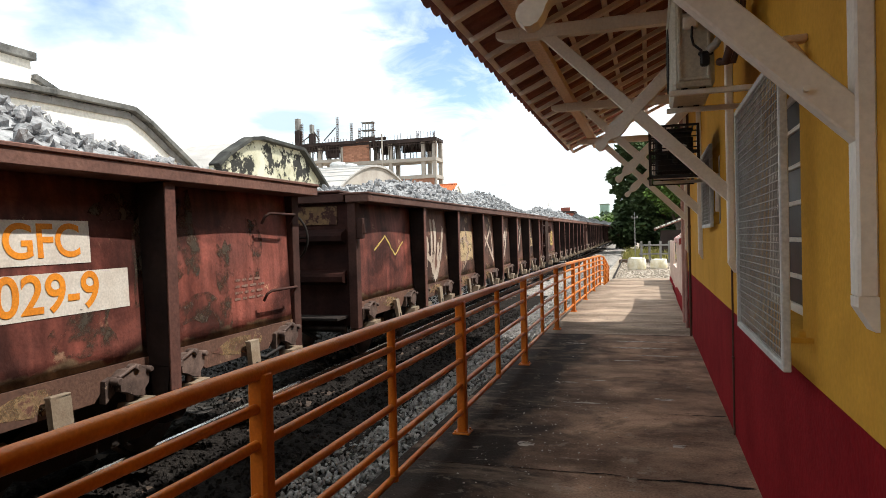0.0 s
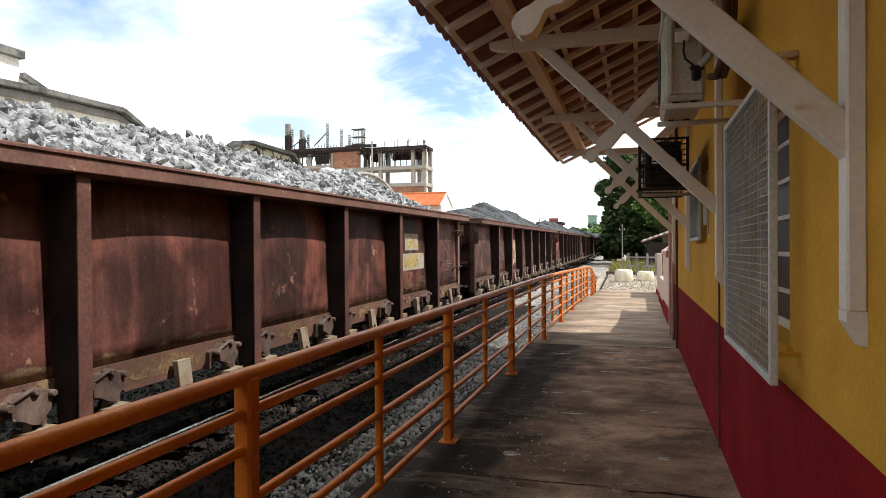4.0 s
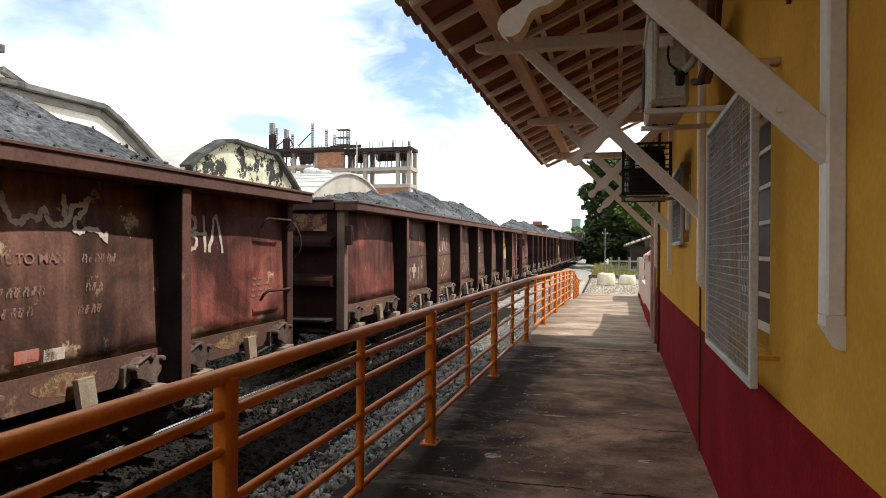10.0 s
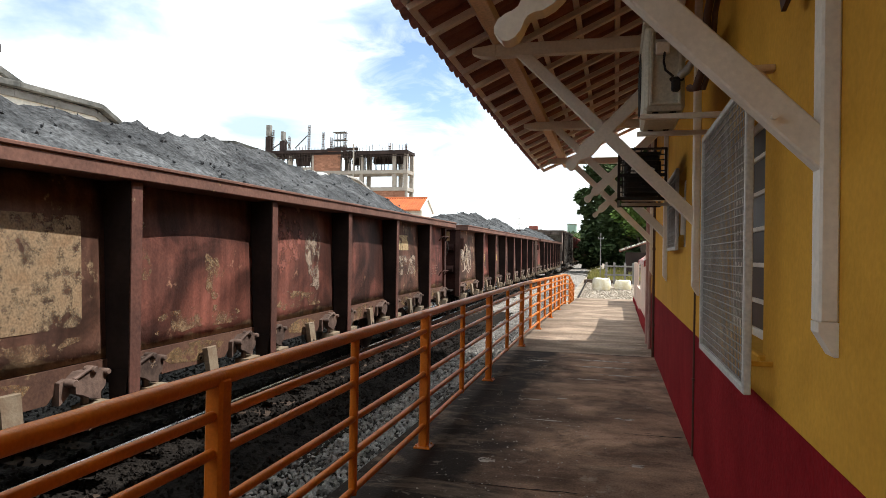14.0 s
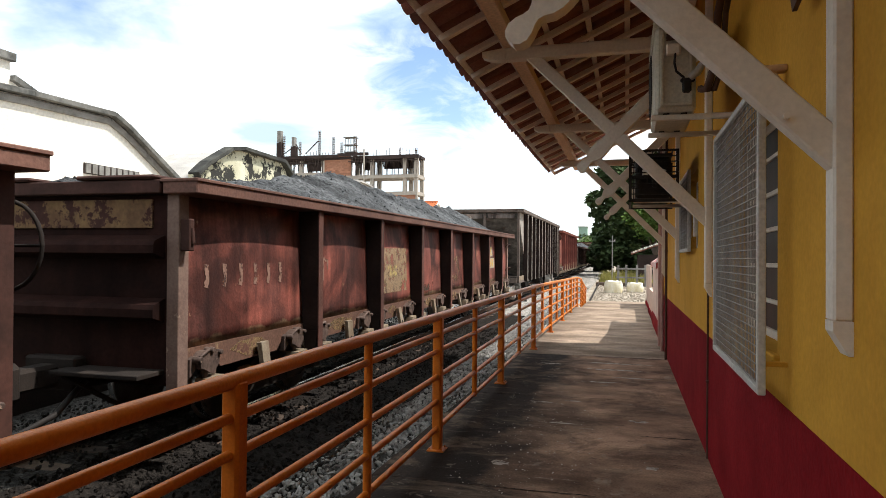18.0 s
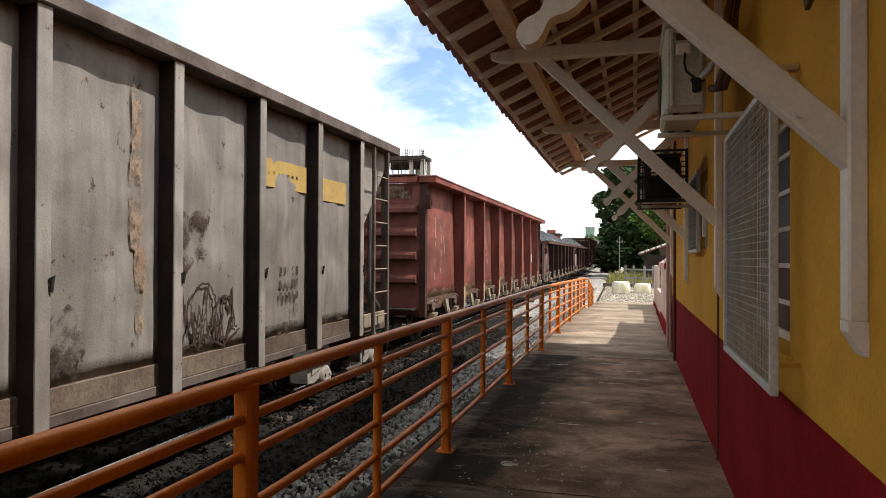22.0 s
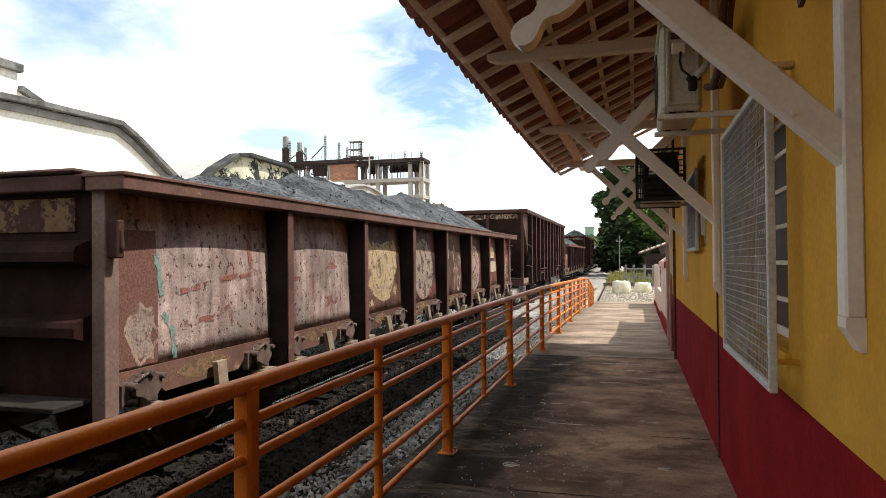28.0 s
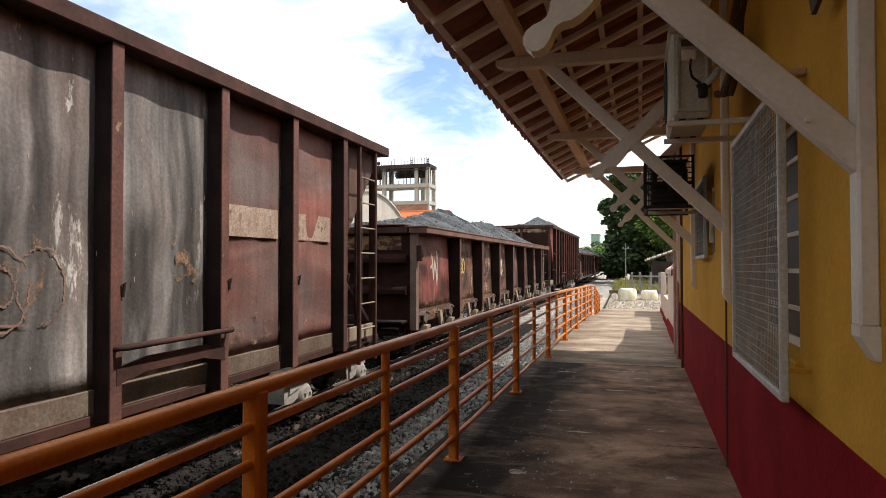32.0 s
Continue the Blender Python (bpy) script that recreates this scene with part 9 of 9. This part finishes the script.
def crown(clumps, count, leaf, seed):
    """Many small leaf sprays gathered in uneven clumps."""
    r = random.Random(seed)
    m = MB()
    for cx, cy, cz, rx, ry, rz in clumps:
        for i in range(count):
            d = Vector((r.gauss(0, 1), r.gauss(0, 1), r.gauss(0, 1))).normalized()
            k = r.uniform(0.45, 1.05) ** 0.6
            k *= 0.85 + 0.3 * noise.noise(d * 2.3 + Vector((cx, cy, cz)))
            p = Vector((cx + d.x * rx * k, cy + d.y * ry * k, cz + d.z * rz * k))
            q = Euler((r.uniform(-.9, .9), r.uniform(-.9, .9), r.uniform(0, 6.3))).to_matrix()
            s = leaf * r.uniform(0.6, 1.3)
            m.add([p + q @ Vector(v) * s for v in CARD], [(0, 1, 2, 3, 4)])
    return m


def tree(name, label, x, y, h, clumps, count, leaf, seed, mt):
    t = thing(name, label, "tree", group="trees behind the yard")
    z0 = ground_z(y) - 0.1
    tr = MB().tube([(x, y, z0), (x + 0.1, y, z0 + h * 0.25), (x - 0.1, y + 0.1, z0 + h * 0.5), (x, y, z0 + h * 0.8)], [0.42, 0.34, 0.24, 0.08], 10)
    trunk = part("trunk", tr, M_BARK, t)
    r = random.Random(seed)
    for c in clumps[:9]:
        lb = MB().tube([(x, y, z0 + h * r.uniform(.25, .5)), ((x + c[0]) / 2, (y + c[1]) / 2, (z0 + h * .45 + c[2]) / 2 + .4), c[:3]], [0.16, 0.1, 0.03], 6)
        part("limb", lb, M_BARK, trunk)
    tagged(part("crown", crown(clumps, count, leaf, seed), mt, t, "uneven crown of small leaves"), kind="stuff")
    return t


def clumpy(x, y, z, r, h, n, seed):
    q = random.Random(seed)
    return [(x + q.uniform(-r, r), y + q.uniform(-r * .6, r * .6), z + q.uniform(-h, h), q.uniform(.9, 1.9), q.uniform(.9, 1.9), q.uniform(.7, 1.4)) for _ in range(n)]


tree("broadleaf_tree", "tall dark broadleaf tree with dense shaded crown", 1.6, 64, 9, clumpy(1.4, 64, 5.6, 3.7, 4.4, 44, 3), 520, 0.30, 11, M_LEAF)
tree("broadleaf_tree", "tall dark broadleaf tree with dense shaded crown", 6.5, 66, 11, clumpy(6.0, 66, 7.0, 4.8, 5.5, 44, 4), 420, 0.32, 12, M_LEAF)
tree("broadleaf_tree", "dark broadleaf tree with low hanging branches", -0.8, 76, 6, clumpy(0.2, 76, 4.0, 3.2, 3.2, 34, 5), 460, 0.30, 13, M_LEAF)
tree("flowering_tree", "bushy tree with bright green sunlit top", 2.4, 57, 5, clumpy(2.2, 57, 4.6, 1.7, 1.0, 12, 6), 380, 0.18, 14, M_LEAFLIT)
tree("broadleaf_tree", "dark broadleaf tree beside the hut", 9.5, 60, 9, clumpy(9.5, 60, 6.0, 4.2, 4.6, 30, 8), 360, 0.34, 15, M_LEAF)

gr = MB()
for i in range(2600):
    x, y = rnd.uniform(-1.9, 3.2), rnd.uniform(45, 60)
    z = ground_z(y)
    h, a = rnd.uniform(.35, .95), rnd.uniform(0, 3.2)
    dx, dy = math.cos(a) * .03, math.sin(a) * .03
    b = rnd.uniform(-.2, .2)
    gr.add([(x - dx, y - dy, z), (x + dx, y + dy, z), (x + b, y + rnd.uniform(-.15, .15), z + h)], [(0, 1, 2)])
solid("tall_grass", gr, M_GRASS, "tall dry yellow-green grass behind the yard fence", "grass", kind="stuff")

def hill_z(x, y):
    return ground_z(160) - 2 + 12.5 * math.exp(-((x + 4) / 19) ** 2) * min(1, (y - 150) / 55) + 2.2 * noise.noise((x * .05, y * .05, 0)) * min(1, (y - 150) / 30)


hill = MB()
hx = [-140 + i * 6 for i in range(47)]
hy = [150 + j * 12 for j in range(14)]
hill.add([(x, y, hill_z(x, y)) for y in hy for x in hx], [(j * 47 + i, j * 47 + i + 1, (j + 1) * 47 + i + 1, (j + 1) * 47 + i) for j in range(13) for i in range(46)], True)
solid("hill", hill, M_HILL, "low green hillside beyond the track", "hill", kind="structure")
q = random.Random(21)
cl = []
for i in range(90):
    x, y = q.uniform(-26, 6), q.uniform(152, 215)
    r = q.uniform(1.2, 2.6)
    cl.append((x, y, hill_z(x, y) + r * 0.4, r, r, r * 0.7))
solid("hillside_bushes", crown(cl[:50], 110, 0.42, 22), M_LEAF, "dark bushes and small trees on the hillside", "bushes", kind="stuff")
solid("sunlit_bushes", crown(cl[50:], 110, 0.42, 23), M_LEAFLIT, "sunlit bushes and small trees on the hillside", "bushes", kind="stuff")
dh = thing("hilltop_house", "small dark red house with a satellite dish far beyond the train", "house")
part("wall", MB().box(-21.6, 150, 0, -16.6, 155, 7.3), M_HOUSE, dh)
part("roof", MB().box(-22.2, 149.6, 7.3, -16.2, 155.4, 7.8), M_FORM, dh)
part("chimney", MB().box(-19.4, 151, 7.8, -17.4, 152, 8.7), M_HOUSE, dh)
part("dish_mast", MB().tube([(-21.5, 150.2, 7.7), (-21.5, 149.4, 9.3)], 0.08, 6), M_POST, dh)
part("dish", MB().tube([(-21.6, 149.4, 9.3), (-21.5, 149.2, 9.4), (-21.2, 148.9, 9.5)], [0.1, 0.7, 0.95], 14), M_VENT, dh)
pg = thing("far_block", "pale green apartment block far behind the trees", "building")
part("wall", MB().box(-15.6, 222, 0, -12.9, 228, 12.6), M_PALEGREEN, pg)
part("roof", MB().box(-15.8, 221.8, 12.6, -12.7, 228.2, 12.85), M_RAWCONC, pg)

# ---- roof tiles: the nearest ones singly, the rest joined ----
TW, TL = 0.20, 0.40


def tile_shape(mb, x0, y0, up, n=5):
    """A curved clay tile that lies along the slope."""
    v = []
    for t_ in (0.0, 0.014):
        for e in (0, 1):
            x = x0 + e * TL
            for i in range(n + 1):
                a = math.pi * i / n
                w = TW * (0.56 if e == 0 else 0.5)
                h = math.sin(a) * 0.055
                v.append((x, y0 + w * math.cos(a) * 0.98, roof_z(x) + 0.10 + (0.055 - h if not up else 0.045 + h) + t_ + (0.012 if e == 0 else 0)))
    k = n + 1
    f = [(i, i + 1, k + i + 1, k + i) for i in range(n)] + [(2 * k + i, 3 * k + i, 3 * k + i + 1, 2 * k + i + 1) for i in range(n)]
    f += [(i, 2 * k + i, 2 * k + i + 1, i + 1) for i in range(n)] + [(k + i, k + i + 1, 3 * k + i + 1, 3 * k + i) for i in range(n)]
    mb.add(v, f, True)


rest = MB()
rows_x = [EAVE - 0.05 + i * 0.36 for i in range(7)]
shared = {}
cols = int((RY1 - RY0) / TW)
for c in range(cols):
    y = RY0 + 0.12 + c * TW
    for r, x in enumerate(rows_x):
        tile_shape(rest, x, y + TW / 2, True)
        if 2.0 < y < 10.4:
            if r not in shared:
                one = MB()
                tile_shape(one, x, 0, False)
                shared[r] = one.mesh("tile", M_TILE)
            part("tile", shared[r], None, roof, m=pose(rnd.uniform(-.012, .012), y, rnd.uniform(0, .004)))
        else:
            tile_shape(rest, x, y, False)
tagged(part("roof_tiles", rest, M_TILE, roof), kind="stuff")


# ---- what moves ----
def motions():
    times = [0, 0.1, 0.5] + list(range(1, 32)) + [31.5, 31.9, 32.0]
    for t, sets, start in TRAIN:
        walk(t, [(s, on_track(start - travelled(s))) for s in times])
        for w, y in sets:
            walk(w, [(i / 15, pose(0, y, 0.42, math.degrees(travelled(i / 15) / 0.415), 0, 0)) for i in range(481)])


motions()
